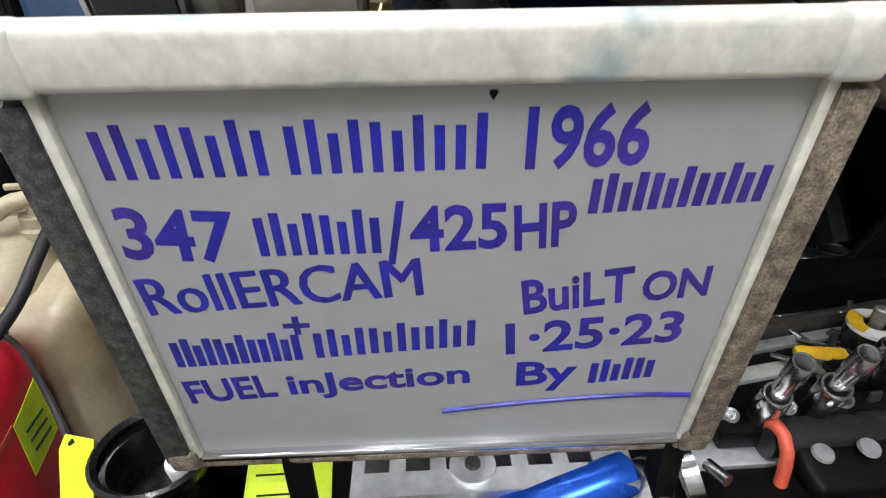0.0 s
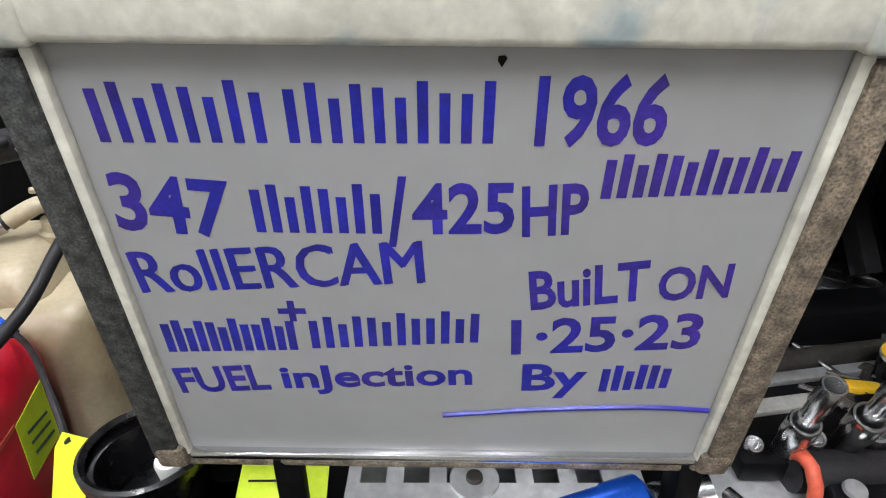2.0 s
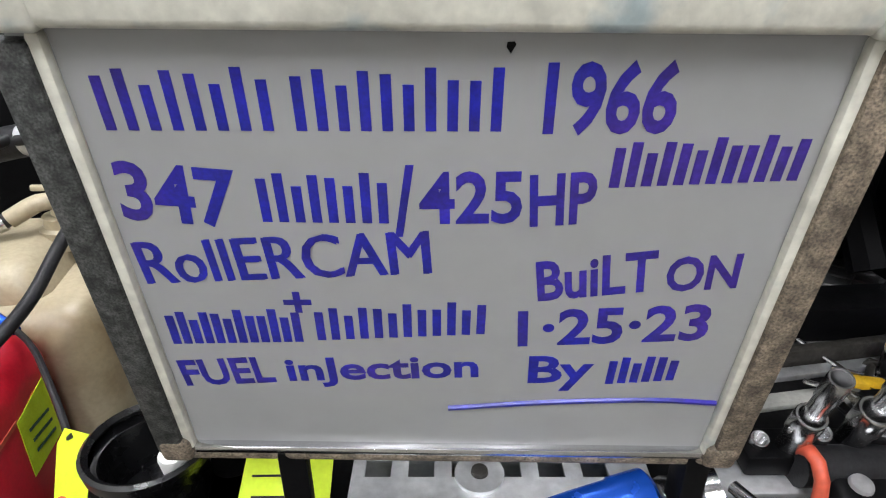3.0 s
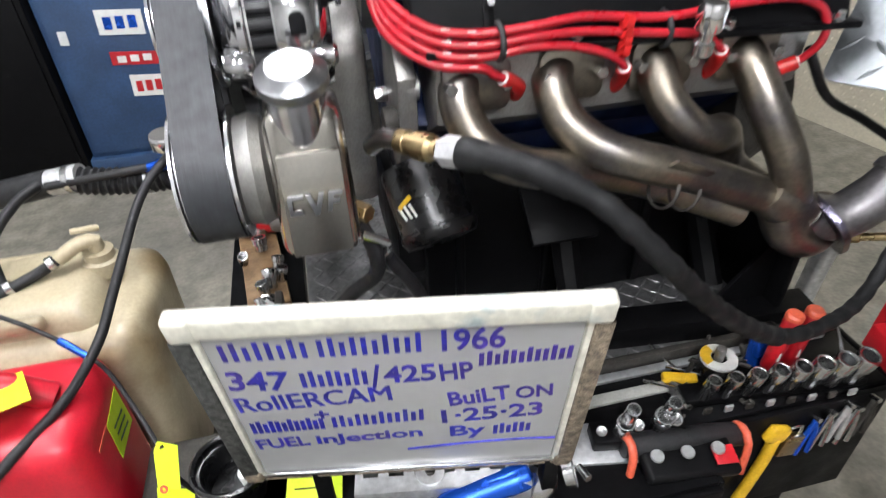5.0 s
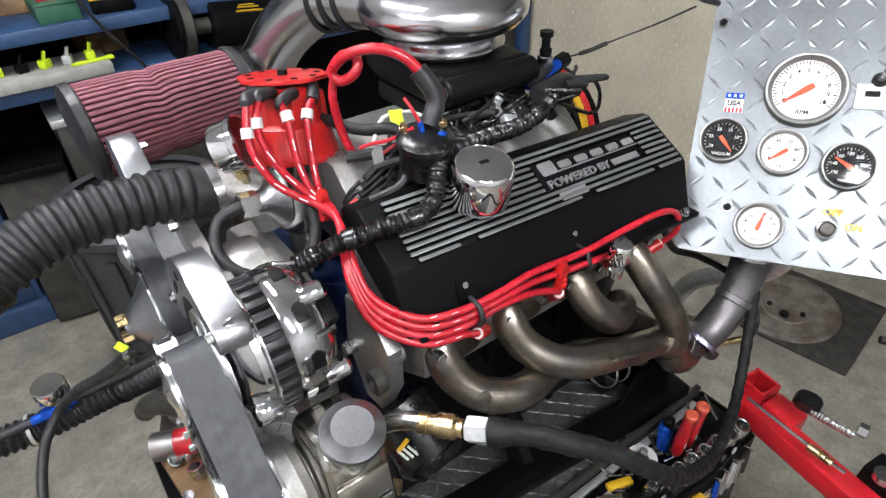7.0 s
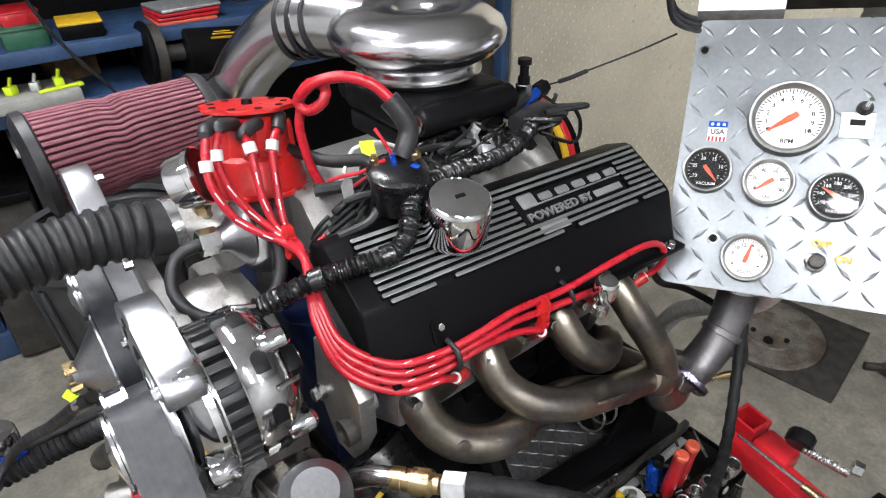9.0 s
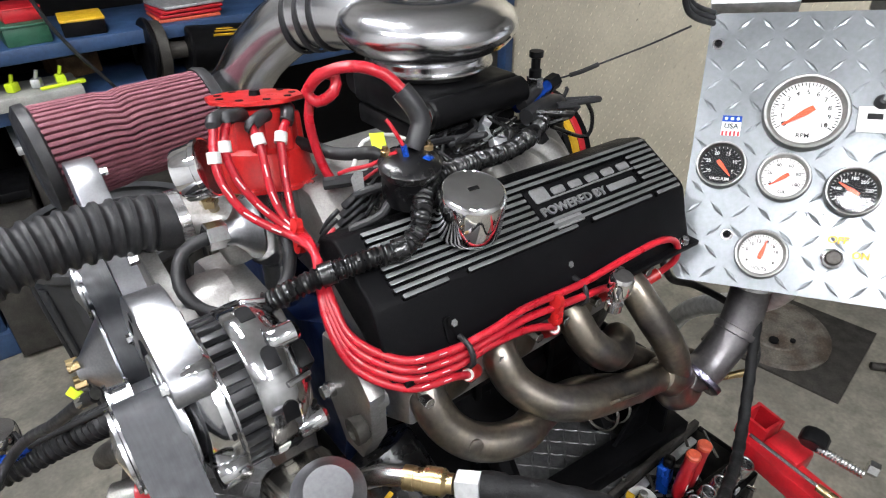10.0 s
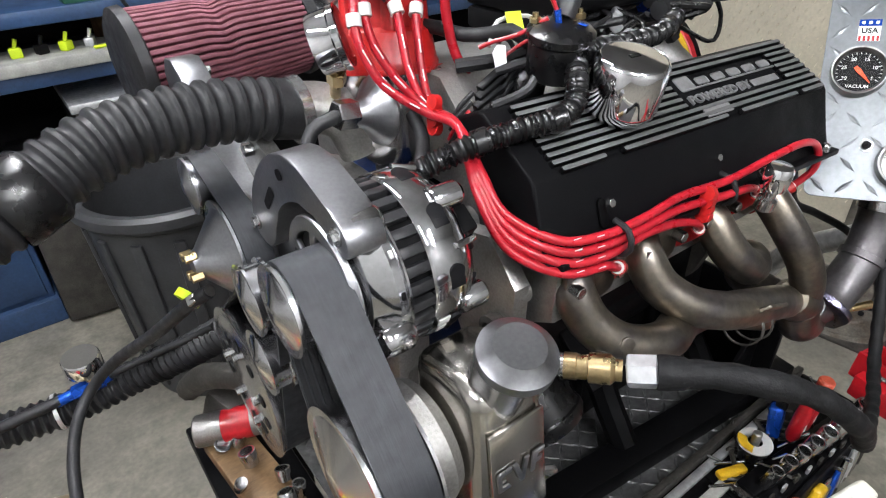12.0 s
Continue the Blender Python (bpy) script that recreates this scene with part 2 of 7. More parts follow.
BILLET = material("billet_aluminium", (0.37, 0.375, 0.39), 0.33, 1, 0.85, 18, 300, 0.06, 0.08)
CASTALU = material("cast_aluminium", (0.40, 0.39, 0.37), 0.45, 0.9, 0.75, 25, 350, 0.35, 0.12)
CASTIRON = material("cast_iron", (0.065, 0.060, 0.053), 0.55, 0.5, 0.6, 25, 250, 0.4, 0.25)
BLOCKBLUE = material("blue_engine_paint", (0.005, 0.016, 0.065), 0.4, 0, 0.6, 30, 200, 0.3, 0.15, spec=0.25)
HEADERSTEEL = material("heat_tinted_header_steel", (0.31, 0.272, 0.22), 0.36, 1, 0.6, 22, 160, 0.15, 0.12, second=(0.19, 0.175, 0.17), second_scale=14.0)
BEZEL = material("grey_gauge_bezel", (0.30, 0.30, 0.29), 0.42, 1, 0.85, 40, 300, 0.05, 0.08)
RUSTY = material("rusty_machined_steel", (0.20, 0.18, 0.155), 0.5, 0.4, 0.6, 20, 160, 0.2, 0.2, second=(0.11, 0.085, 0.065), second_scale=14.0)
# polished metal with the floor's warm, dark reflection put into its base colour
PUMPTINT = material("floor_tinted_pump_case", (0.50, 0.475, 0.43), 0.2, 1, 0.85, 16, 300, 0.04, 0.06)
DULLPIPE = material("dull_exhaust_pipe", (0.19, 0.18, 0.185), 0.42, 0.85, 0.6, 16, 160, 0.2, 0.15)
GALV = material("galvanised_steel", (0.78, 0.79, 0.80), 0.48, 0.9, 0.75, 60, 150, 0.08, 0.08)
STEEL = material("tool_steel", (0.60, 0.60, 0.60), 0.22, 1, 0.85, 50, 200, 0.05, 0.08)
BRASS = material("brass", (0.50, 0.38, 0.20), 0.30, 1, 0.8, 60, 300, 0.05, 0.08)
RUBBER = material("black_rubber", (0.018, 0.018, 0.0195), 0.48, 0, 0.7, 60, 350, 0.2, 0.25, spec=0.3)
BELT = material("belt_backing", (0.024, 0.0255, 0.030), 0.55, 0, 0.8, 90, 400, 0.15, 0.15, spread=(1, 0.1, 0.1))
WRAP = material("cloth_taped_rubber", (0.0085, 0.0085, 0.009), 0.6, 0, 0.6, 80, 500, 0.4, 0.3, spec=0.2)
BLUED = material("heat_blued_steel", (0.17, 0.16, 0.22), 0.3, 1, 0.6, 30, 160, 0.12, 0.12, second=(0.26, 0.22, 0.17), second_scale=20.0)
LOOM = material("black_plastic_loom", (0.004, 0.004, 0.0045), 0.28, 0, 0.8, 60, 200, 0.1, 0.1)
PLASTIC = material("black_plastic", (0.005, 0.005, 0.0055), 0.4, 0, 0.75, 50, 400, 0.1, 0.15, spec=0.12)
REDWIRE = material("red_silicone", (0.42, 0.011, 0.022), 0.3, 0, 0.85, 60, 300, 0.05, 0.08)
REDCAP = material("red_moulded_plastic", (0.48, 0.014, 0.014), 0.33, 0, 0.8, 40, 300, 0.05, 0.1)
REDPAINT = material("red_paint", (0.5, 0.012, 0.02), 0.35, 0, 0.7, 20, 200, 0.1, 0.1, coat=0.3)
FILTER = material("maroon_filter_gauze", (0.175, 0.055, 0.074), 0.75, 0, 0.85, 40, 700, 0.5, 0.3)
BLUEPAINT = material("blue_shelf_paint", (0.024, 0.058, 0.135), 0.5, 0, 0.65, 8, 100, 0.15, 0.15)
BOARDWHITE = material("white_melamine", (0.325, 0.325, 0.322), 0.22, 0, 0.95, 5, 60, 0.02, 0.02)
BOARDFRAME = material("worn_white_frame", (0.70, 0.685, 0.585), 0.35, 0, 0.72, 38, 160, 0.35, 0.10, second=(0.40, 0.47, 0.47), second_scale=22.0, second_at=(0.58, 0.70))
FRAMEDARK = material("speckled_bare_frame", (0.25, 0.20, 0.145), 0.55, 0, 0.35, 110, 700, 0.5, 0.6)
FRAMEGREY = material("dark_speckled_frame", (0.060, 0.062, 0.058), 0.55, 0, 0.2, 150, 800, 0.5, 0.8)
MARKER = material("blue_marker_ink", (0.010, 0.014, 0.36), 0.35, 0, 0.55, 60, 400, 0.0, 0.2, second=(0.050, 0.022, 0.30), second_scale=7.0)
YELLOW = material("yellow_plastic", (0.70, 0.42, 0.02), 0.4, 0, 0.8, 50, 300, 0.1, 0.1)
FLUO = material("fluorescent_tag", (0.62, 0.80, 0.02), 0.6, 0, 0.9, 40, 300, 0.05, 0.05)
JUGPLASTIC = material("stained_translucent_plastic", (0.44, 0.375, 0.25), 0.4, 0, 0.75, 8, 150, 0.1, 0.08, second=(0.22, 0.15, 0.07), second_scale=5.0, second_at=(0.5, 0.7))
REDJUG = material("red_can_plastic", (0.60, 0.012, 0.03), 0.35, 0, 0.75, 12, 200, 0.1, 0.08, second=(0.22, 0.02, 0.01), second_scale=6.0, second_at=(0.5, 0.75))
WHITE = material("white_plastic", (0.68, 0.68, 0.65), 0.35, 0, 0.9, 30, 200, 0.05, 0.04)
DUSTYWHITE = material("dusty_white_plastic", (0.36, 0.36, 0.33), 0.5, 0, 0.7, 20, 200, 0.1, 0.1)
BLUEANOD = material("blue_anodised", (0.01, 0.09, 0.55), 0.25, 0.6, 0.85, 40, 200, 0.05, 0.05)
ORANGE = material("orange_needle", (0.75, 0.07, 0.015), 0.4, 0, 0.95, 40, 200, 0.0, 0.03)
CORAL = material("orange_red_rubber", (0.62, 0.10, 0.05), 0.45, 0, 0.8, 50, 200, 0.1, 0.1)
DIALBLACK = material("dial_black", (0.005, 0.005, 0.006), 0.5, 0, 0.9, 40, 200, 0.0, 0.05, spec=0.15)
WOOD = material("oily_wood", (0.22, 0.13, 0.06), 0.6, 0, 0.5, 30, 120, 0.3, 0.25, spread=(1, 8, 1))
GREEN = material("green_plastic", (0.02, 0.09, 0.05), 0.45, 0, 0.8, 30, 200, 0.1, 0.1)
BINGREY = material("grey_bin_plastic", (0.042, 0.043, 0.046), 0.45, 0, 0.7, 12, 150, 0.15, 0.15)
# chrome with the dark surroundings it mirrors put into its base colour
DARKCHROME = material("darkened_chrome", (0.60, 0.60, 0.61), 0.10, 1, 0.85, 20, 200, 0.03, 0.06)
BOOTRUBBER = material("moulded_boot_rubber", (0.022, 0.022, 0.024), 0.42, 0, 0.7, 60, 350, 0.1, 0.15, spec=0.4)
# paler than the other walls, to bounce light and brighten metal reflections
BOUNCEWALL = material("pale_bounce_wall", (0.52, 0.52, 0.51), 0.7, 0, 0.85, 2.0, 40, 0.1, 0.06)
GLASS = glass_material("gauge_glass")

# ---- the room ----
def slab(name, c, size, mat, label, category="wall"):
    return solid(name, box(c, size), mat, label, category, kind="structure", smooth=0)


slab("floor", (0.8, 0.6, FLOOR - 0.05), (7.4, 6.2, 0.1), CONCRETE, "stained grey-brown concrete shop floor", "floor")
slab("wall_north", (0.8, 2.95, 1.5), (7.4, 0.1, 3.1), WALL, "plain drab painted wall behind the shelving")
# south and west walls are unseen, added pale as reflectors for the metal
slab("wall_south", (0.8, -2.45, 1.5), (7.4, 0.1, 3.1), BOUNCEWALL, "plain painted shop wall closing the room")
slab("wall_west", (-2.85, 0.25, 1.5), (0.1, 5.3, 3.1), BOUNCEWALL, "plain painted shop wall closing the room")
slab("wall_east", (4.45, 0.25, 1.5), (0.1, 5.3, 3.1), WALL, "plain painted shop wall closing the room")
slab("ceiling", (0.8, 0.25, 3.1), (7.4, 5.6, 0.1), CEILING, "plain off-white ceiling board", "ceiling")

TUBELIGHT = lamp_material("fluorescent_tube", (0.97, 0.985, 1.035), 160.0)


def shop_light(x, y, z, length):
    t = thing("shop_light", (x, y, z), "long white twin-tube fluorescent shop light on the ceiling", "ceiling light", "shop lights")
    part("housing", box((x, y, z + 0.03), (0.16, length, 0.05), None, 0.008), WHITE, t)
    for dy in (-.45, .45):
        part("hanger", cyl((x, y + dy, z + .05), (x, y + dy, 3.06), .006), STEEL, t)
    for dx in (-0.04, 0.04):
        part("tube", cyl((x + dx, y - length / 2 + .02, z - 0.015), (x + dx, y + length / 2 - .02, z - 0.015), 0.016), TUBELIGHT, t)


for lx, ly in ((-1.3, 0.5), (-0.45, -1.0), (0.25, -1.4), (-0.15, 1.45)):
    shop_light(lx, ly, 2.75, 1.2)

# ---- back of the shop ----
unit = thing("steel_shelving", (0.5, 2.6, FLOOR), "dusty blue steel shelving loaded with boxes and parts", "shelf unit")
for sx in (-1.35, 2.12):
    for sy in (2.42, 2.85):
        part("post", box((sx, sy, FLOOR + 1.0), (0.05, 0.05, 2.0), None, 0.004), BLUEPAINT, unit)
for sz in (0.93, 1.11, 1.65):
    part("shelf", box((0.38, 2.64, sz - 0.02), (3.45, 0.47, 0.045), None, 0.004), BLUEPAINT, unit)
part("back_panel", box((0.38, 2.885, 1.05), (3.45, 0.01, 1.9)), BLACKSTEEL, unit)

# ---- the engine: long block ----
YC = 0.745          # the engine's middle line
CRANK = 0.93
engine = thing("engine", (0.33, YC, 0.70), "black and bare-metal V8 engine on a tread-plate run stand", "engine")


def section(pts):
    return [(y, z) for y, z in pts] + [(-y, z) for y, z in reversed(pts)]


part("block", prism([(p[0], p[1]) for p in section([(-.12, -.07), (-.13, .03), (-.215, .10), (-.125, .20), (-.03, .13)])], 0.46, (0.13, YC, CRANK), (0, 1, 0), (0, 0, 1), 0.006), BLOCKBLUE, engine, "dark blue painted cast block")
part("oil_pan", box((0.34, YC, 0.79), (0.46, 0.22, 0.15), None, 0.02), BLACKSTEEL, engine)
part("timing_cover", prism(rounded(0.24, 0.30, 0.07), 0.05, (0.045, YC, 1.0), (0, 1, 0), (0, 0, 1), 0.008), CASTALU, engine)
part("bell_plate", prism(ring_of(28, 0.185), 0.02, (0.595, YC, CRANK + .02), (0, 1, 0), (0, 0, 1), 0.003), CASTIRON, engine)

# cylinder head with its exhaust face towards the headers
part("cylinder_head", prism([(-.262, .12), (-.266, .200), (-.13, .265), (-.085, .205), (-.205, .085)], 0.45, (0.150, YC, CRANK), (0, 1, 0), (0, 0, 1), 0.005), CASTALU, engine)
part("cylinder_head", prism([(.262, .12), (.266, .200), (.13, .265), (.085, .205), (.205, .085)][::-1], 0.45, (0.150, YC, CRANK), (0, 1, 0), (0, 0, 1), 0.005), CASTALU, engine)

# rocker cover: slanted top with ribs
VX0, VX1 = 0.146, 0.617
top_o, top_i = V(0, 0.500, 1.213), V(0, 0.580, 1.256)
slope = (top_i - top_o).normalized()
up_n = V(1, 0, 0).cross(slope)
cover = prism([(0.472, 1.130), (0.478, 1.142), (0.500, 1.209), (0.506, 1.2155), (0.578, 1.254), (0.588, 1.254), (0.622, 1.240), (0.632, 1.205)], VX1 - VX0 + .016, (VX0 - .016, 0, 0), (0, 1, 0), (0, 0, 1), 0.004, 3)
ROCKER = part("rocker_cover", cover, VCBLACK, engine, "black crinkle-painted finned rocker cover")
part("water_pump_body", lathe([(0, -.075), (.030, -.075), (.034, -.05), (.050, -.03), (.058, 0), (.056, .03), (0, .03)], (.03, YC, 1.105), (1, 0, 0), 28), CASTALU, engine)
part("pump_outlet", tube([(.02, .72, 1.10), (.0, .80, 1.07), (-.02, .87, 1.02), (-.04, .90, .97)], .026, 18), CASTALU, engine)
part("accessory_bracket", prism([(.60, 1.08), (.60, 1.19), (.64, 1.195), (.70, 1.18), (.76, 1.19), (.80, 1.21), (.86, 1.17), (.84, 1.08), (.74, 1.02), (.64, 1.03)][::-1], .018, (-.02, 0, 0), (0, 1, 0), (0, 0, 1), .003), CASTALU, engine)
for y, z in ((.62, 1.21), (.66, 1.06), (.83, 1.12), (.80, 1.19), (.70, 1.19)):
    part("bracket_bolt", add_hex(bmesh.new(), (-.02, y, z), (-.032, y, z), .008), STEEL, engine)
# head front face: bosses and bolts
for y, z in ((.515, 1.085), (.56, 1.10), (.60, 1.13)):
    part("head_boss", lathe([(0, 0), (.015, 0), (.015, .014), (.008, .016), (.008, .008), (0, .008)], (.137, y, z), (-1, 0, 0), 20), CASTALU, engine)
OT, OB = V(0.133, 0.535, 0.978), V(0.150, 0.470, 0.904)
oa = (OB - OT).normalized()
ol = (OB - OT).length
part("oil_filter", lathe([(0, 0), (.045, 0), (.047, .006), (.047, ol - .018), (.049, ol - .016), (.049, ol - .008), (.044, ol), (.030, ol + .002), (0, ol - .004)], OT, oa, 40), LOOM, engine, "glossy black oil filter")
of = V(-.55, -.80, 0)
of = (of - oa * of.dot(oa)).normalized()
om = Matrix((oa.cross(of), oa, of)).transposed()
part("filter_mark", box(OT + oa * (ol * .46) + of * .0472, (.024, .006, .0012), om @ Matrix.Rotation(radians(22), 3, "Z"), .0004), YELLOW, engine)
for k in range(3):
    part("filter_mark", box(OT + oa * (ol * .58) + of * .0472 + oa.cross(of) * (.008 * (k - 1)), (.0035, .018, .0012), om @ Matrix.Rotation(radians(18), 3, "Z"), .0004), WHITE, engine)
# starter and black plate added to darken the space behind the headers
part("starter", cyl((.36, .62, .86), (.56, .62, .86), .04, None, 24, .004), BLACKSTEEL, engine)
part("dark_filler_plate", box((.40, .600, .80), (.50, .02, .27), None, .004), BLACKSTEEL, engine, "black plate added to darken the space behind the headers")
part("bell_housing", lathe([(.12, 0), (.175, .004), (.17, .03), (.125, .13), (.10, .14), (0, .14)], (.612, YC, CRANK), (1, 0, 0), 40), CASTIRON, engine, "dark cast bell housing")
for x in (.20, .34, .50):
    part("frame_rib", box((x, .585, .80), (.014, .014, .25), None, .003), BLACKSTEEL, engine)
part("cradle_strut", tube([(.36, .50, .69), (.36, .56, .78), (.36, .60, .88)], .022, 8), BLACKSTEEL, engine)
part("cradle_strut", tube([(.60, .52, .69), (.60, .60, .80), (.60, .66, .90)], .022, 8), BLACKSTEEL, engine)
part("engine_mount", box((.34, .56, .86), (.10, .10, .012), Euler((radians(40), 0, 0)).to_matrix(), .003), BLACKSTEEL, engine)

part("head_front", prism([(.503, 1.035), (.500, 1.10), (.54, 1.145), (.60, 1.13), (.615, 1.04), (.575, .965), (.535, .972)][::-1], .022, (.112, 0, 0), (0, 1, 0), (0, 0, 1), .004), CASTALU, engine, "bare cast head end with bolt bosses")
part("head_boss", lathe([(.006, .002), (.011, .002), (.015, 0), (.017, .008), (.017, .016), (.010, .018), (.009, .006), (0, .006)], (.113, .520, 1.045), (-1, 0, 0), 22), CASTIRON, engine)
part("head_bolt", add_hex(cyl((.113, .590, 1.05), (.104, .590, 1.05), .010), (.105, .590, 1.05), (.096, .590, 1.05), .009), STEEL, engine)
# fins along the cover, cut short round the name plate and the breather
NR = 10
for k in range(NR):
    w = (k + 0.25) / NR
    p = top_o.lerp(top_i, w) + up_n * 0.002
    spans = [(VX0 + .012, VX1 - .012)]
    if k == 0:
        spans = [(VX0 + .018, VX0 + .075), (VX0 + .10, VX0 + .265), (VX0 + .29, VX0 + .40), (VX0 + .41, VX1 - .014)]
    elif 3 <= k <= 7:
        spans = [(VX0 + .012, 0.368), (0.552, VX1 - .012)]
    for a, b in spans:
        fin = bmesh.new()
        add_box(fin, V((a + b) / 2, p.y, p.z), (b - a, 0.0056, 0.007), Matrix((V(1, 0, 0), slope, up_n)).transposed(), 0.0012)
        for f in fin.faces:
            f.material_index = 1 if f.normal.dot(up_n) > 0.9 else 0
        part("fin", fin, [VCBLACK, RIBALU], ROCKER)
mid = top_o.lerp(top_i, 5.2 / NR)
R_TOP = Matrix((V(1, 0, 0), slope, up_n)).transposed()
part("name_plate", box(V(0.46, mid.y, mid.z) + up_n * 0.001, (0.178, 0.044, 0.003), R_TOP, 0.001), VCBLACK, ROCKER)
part("small_badge", box(V(0.405, top_o.y, top_o.z) + slope * 0.0135 + up_n * 0.004, (0.045, 0.014, 0.002), R_TOP, 0.0008), LOGOALU, ROCKER, "small riveted metal badge")
# the maker's script as plain raised bars, the line under it partly readable
o = V(0.378, mid.y, mid.z) + up_n * 0.0025
for i in range(6):
    part("script_bar", box(o + V(0.014 + i * 0.0295, 0, 0) + slope * (0.010 if i else 0.011), (0.021 if i else 0.025, 0.011 if i else 0.021, 0.0035), R_TOP, 0.003), LOGOALU, ROCKER)
part("script_bar", box(o + V(0.095, 0, 0) + slope * 0.002, (0.165, 0.0022, 0.0035), R_TOP, 0.0006), LOGOALU, ROCKER)
for piece in islands(text_bm("POWERED BY", 0.0165, o + V(0.0, 0, 0) - slope * 0.019, (1, 0, 0), slope, 0.003, 0, 0.01, width=0.108)):
    part("letter", piece, LOGOALU, ROCKER)
part("lettering", box(o + V(0.139, 0, 0) - slope * 0.0133, (0.05, 0.010, 0.003), R_TOP, 0.001), LOGOALU, ROCKER)
# cover bolts and the rail
part("cover_rail", box((0.385, 0.480, 1.133), (0.485, 0.030, 0.008), None, 0.002), VCBLACK, ROCKER)
for x in (0.165, 0.30, 0.47, 0.60):
    part("cover_bolt", add_hex(cyl((x, 0.474, 1.136), (x, 0.472, 1.141), 0.007), (x, 0.472, 1.139), (x, 0.470, 1.148), 0.0055), STEEL, ROCKER)

# the cover sits turned a little on the head
pivot = V(0.155, 0.501, 1.209)
turn = Euler((0, radians(0.8), radians(-3.3))).to_matrix()
ROCKER.location = pivot + turn @ (origin_of(ROCKER) - pivot) - origin_of(engine)
ROCKER.rotation_euler = turn.to_euler()

# breather
bc = V(0.273, 0.531, 1.233)
bu = V(-.03, -.22, 1).normalized()
br = thing("breather_cap", bc, "bright chrome push-in breather cap on the rocker cover", "breather")
part("body", lathe([(0, 0), (.024, 0), (.030, .006), (.036, .012), (.0375, .018), (.0370, .060), (.0355, .064), (.033, .066), (.0325, .0655), (0, .0675)], bc, bu, 48), CHROME, br)
part("emblem", box(bc + bu * 0.0675, (0.012, 0.005, 0.0006), frame_of(bu)), PLASTIC, br)

# spark-lead clamps
for x, z in ((0.207, 1.165), (0.388, 1.160)):
    cl = thing("wire_clamp", (x, 0.478, z), "black steel spark-lead clamp bolted to the rocker cover", "clamp", "lead clamps")
    part("tab", prism(rounded(.011, .030, .005), 0.0025, (x, 0.479, z), (1, 0, 0), (0.0, -0.35, -.94), 0.0006), BLACKSTEEL, cl)
    part("bolt", add_hex(bmesh.new(), (x, 0.476, z + .012), (x, 0.470, z + .015), .0045), STEEL, cl)
    part("loop", tube([(x + .006, .470, z - .006), (x + .006, .452, z - .010), (x + .006, .446, z - .028), (x + .006, .458, z - .040), (x + .006, .468, z - .030)], 0.0034, 8), RUBBER, cl)

# ---- headers ----
header = thing("exhaust_header", (0.40, 0.42, 0.85), "heat-tinted steel four-tube exhaust header with collector", "exhaust header")
HR = 0.0225
PORTS = (0.193, 0.300, 0.408, 0.515)
runs = [
    [(.188, .495, 1.100), (.174, .480, 1.088), (.180, .460, 1.056), (.200, .438, 1.032), (.230, .422, 1.020), (.268, .418, 1.012), (.33, .438, .992), (.43, .455, .945), (.53, .43, .905)],
    [(.292, .495, 1.102), (.278, .474, 1.090), (.284, .450, 1.058), (.308, .422, 1.036), (.345, .403, 1.022), (.39, .396, 1.008), (.46, .400, .978), (.53, .408, .943), (.585, .408, .915)],
    [(.402, .492, 1.102), (.399, .468, 1.090), (.406, .444, 1.060), (.432, .430, 1.032), (.465, .436, 1.016), (.49, .452, 1.010), (.51, .468, .99), (.53, .47, .95), (.57, .44, .92)],
    [(.510, .492, 1.102), (.514, .460, 1.086), (.524, .427, 1.047), (.545, .406, 1.002), (.562, .400, .965), (.578, .402, .930)],
]
for run, px in zip(runs, PORTS):
    part("tube", tube(run, HR, 20, 0.008), HEADERSTEEL, header)
    part("port_flange", prism(rounded(.075, .058, .012), .008, (px, .480, 1.095), (1, 0, 0), (0, 0, 1), .001), HEADERSTEEL, header)
    for sx in (-.03, .03):
        part("stud_nut", add_hex(bmesh.new(), (px + sx, .472, 1.098), (px + sx, .458, 1.098), .007), STEEL, header)
part("stamped_patch", box((.402, .3765, 1.012), (.055, .004, .026), Euler((radians(38), radians(24), radians(2))).to_matrix(), .001), HEADERSTEEL, header)
part("primary_plug", lathe([(0, 0), (.009, 0), (.009, .004), (.006, .005), (0, .004)], (.196, .4215, 1.040), (-.3, -.9, .35), 18), HEADERSTEEL, header)
for at, ax in (((.418, .397, .973), (.07, .008, -.025)), ((.388, .394, .983), (.07, .008, -.025))):
    part("weld_bead", lathe([(HR, -.003), (HR + .002, -.001), (HR + .002, .001), (HR, .003)], at, ax, 24, False), CASTIRON, header)
cd = V(.83, .06, -.55).normalized()
co = V(.548, .405, .940)
part("collector", lathe([(.022, -.015), (.030, .006), (.031, .03), (.028, .055), (.028, .065)], co, cd, 28), HEADERSTEEL, header)
fl = co + cd * .058
LN = V(.80, -.10, .58).normalized()
LA = V(-.25, -.40, .88)
LA = (LA - LN * LA.dot(LN)).normalized()
LB = LN.cross(LA)
part("collector_flange", prism([(a, b) for a, b in rounded(.112, .076, .030, 5)], .009, V(.638, .398, .882), LA, LB, .0015), BLUED, header, "heat-blued collector flange")
part("down_pipe", tube([fl, fl + cd * .02, (.650, .396, .893), (.688, .392, .915), (.716, .390, .945), (.738, .394, .985), (.756, .405, 1.05), (.765, .425, 1.12)], .030, 24), DULLPIPE, header, "dull grey exhaust pipe")
part("pipe_collar", lathe([(.030, -.006), (.034, -.005), (.034, .005), (.030, .006)], (.716, .390, .945), (.03, .0, .036), 28, False), DULLPIPE, header)
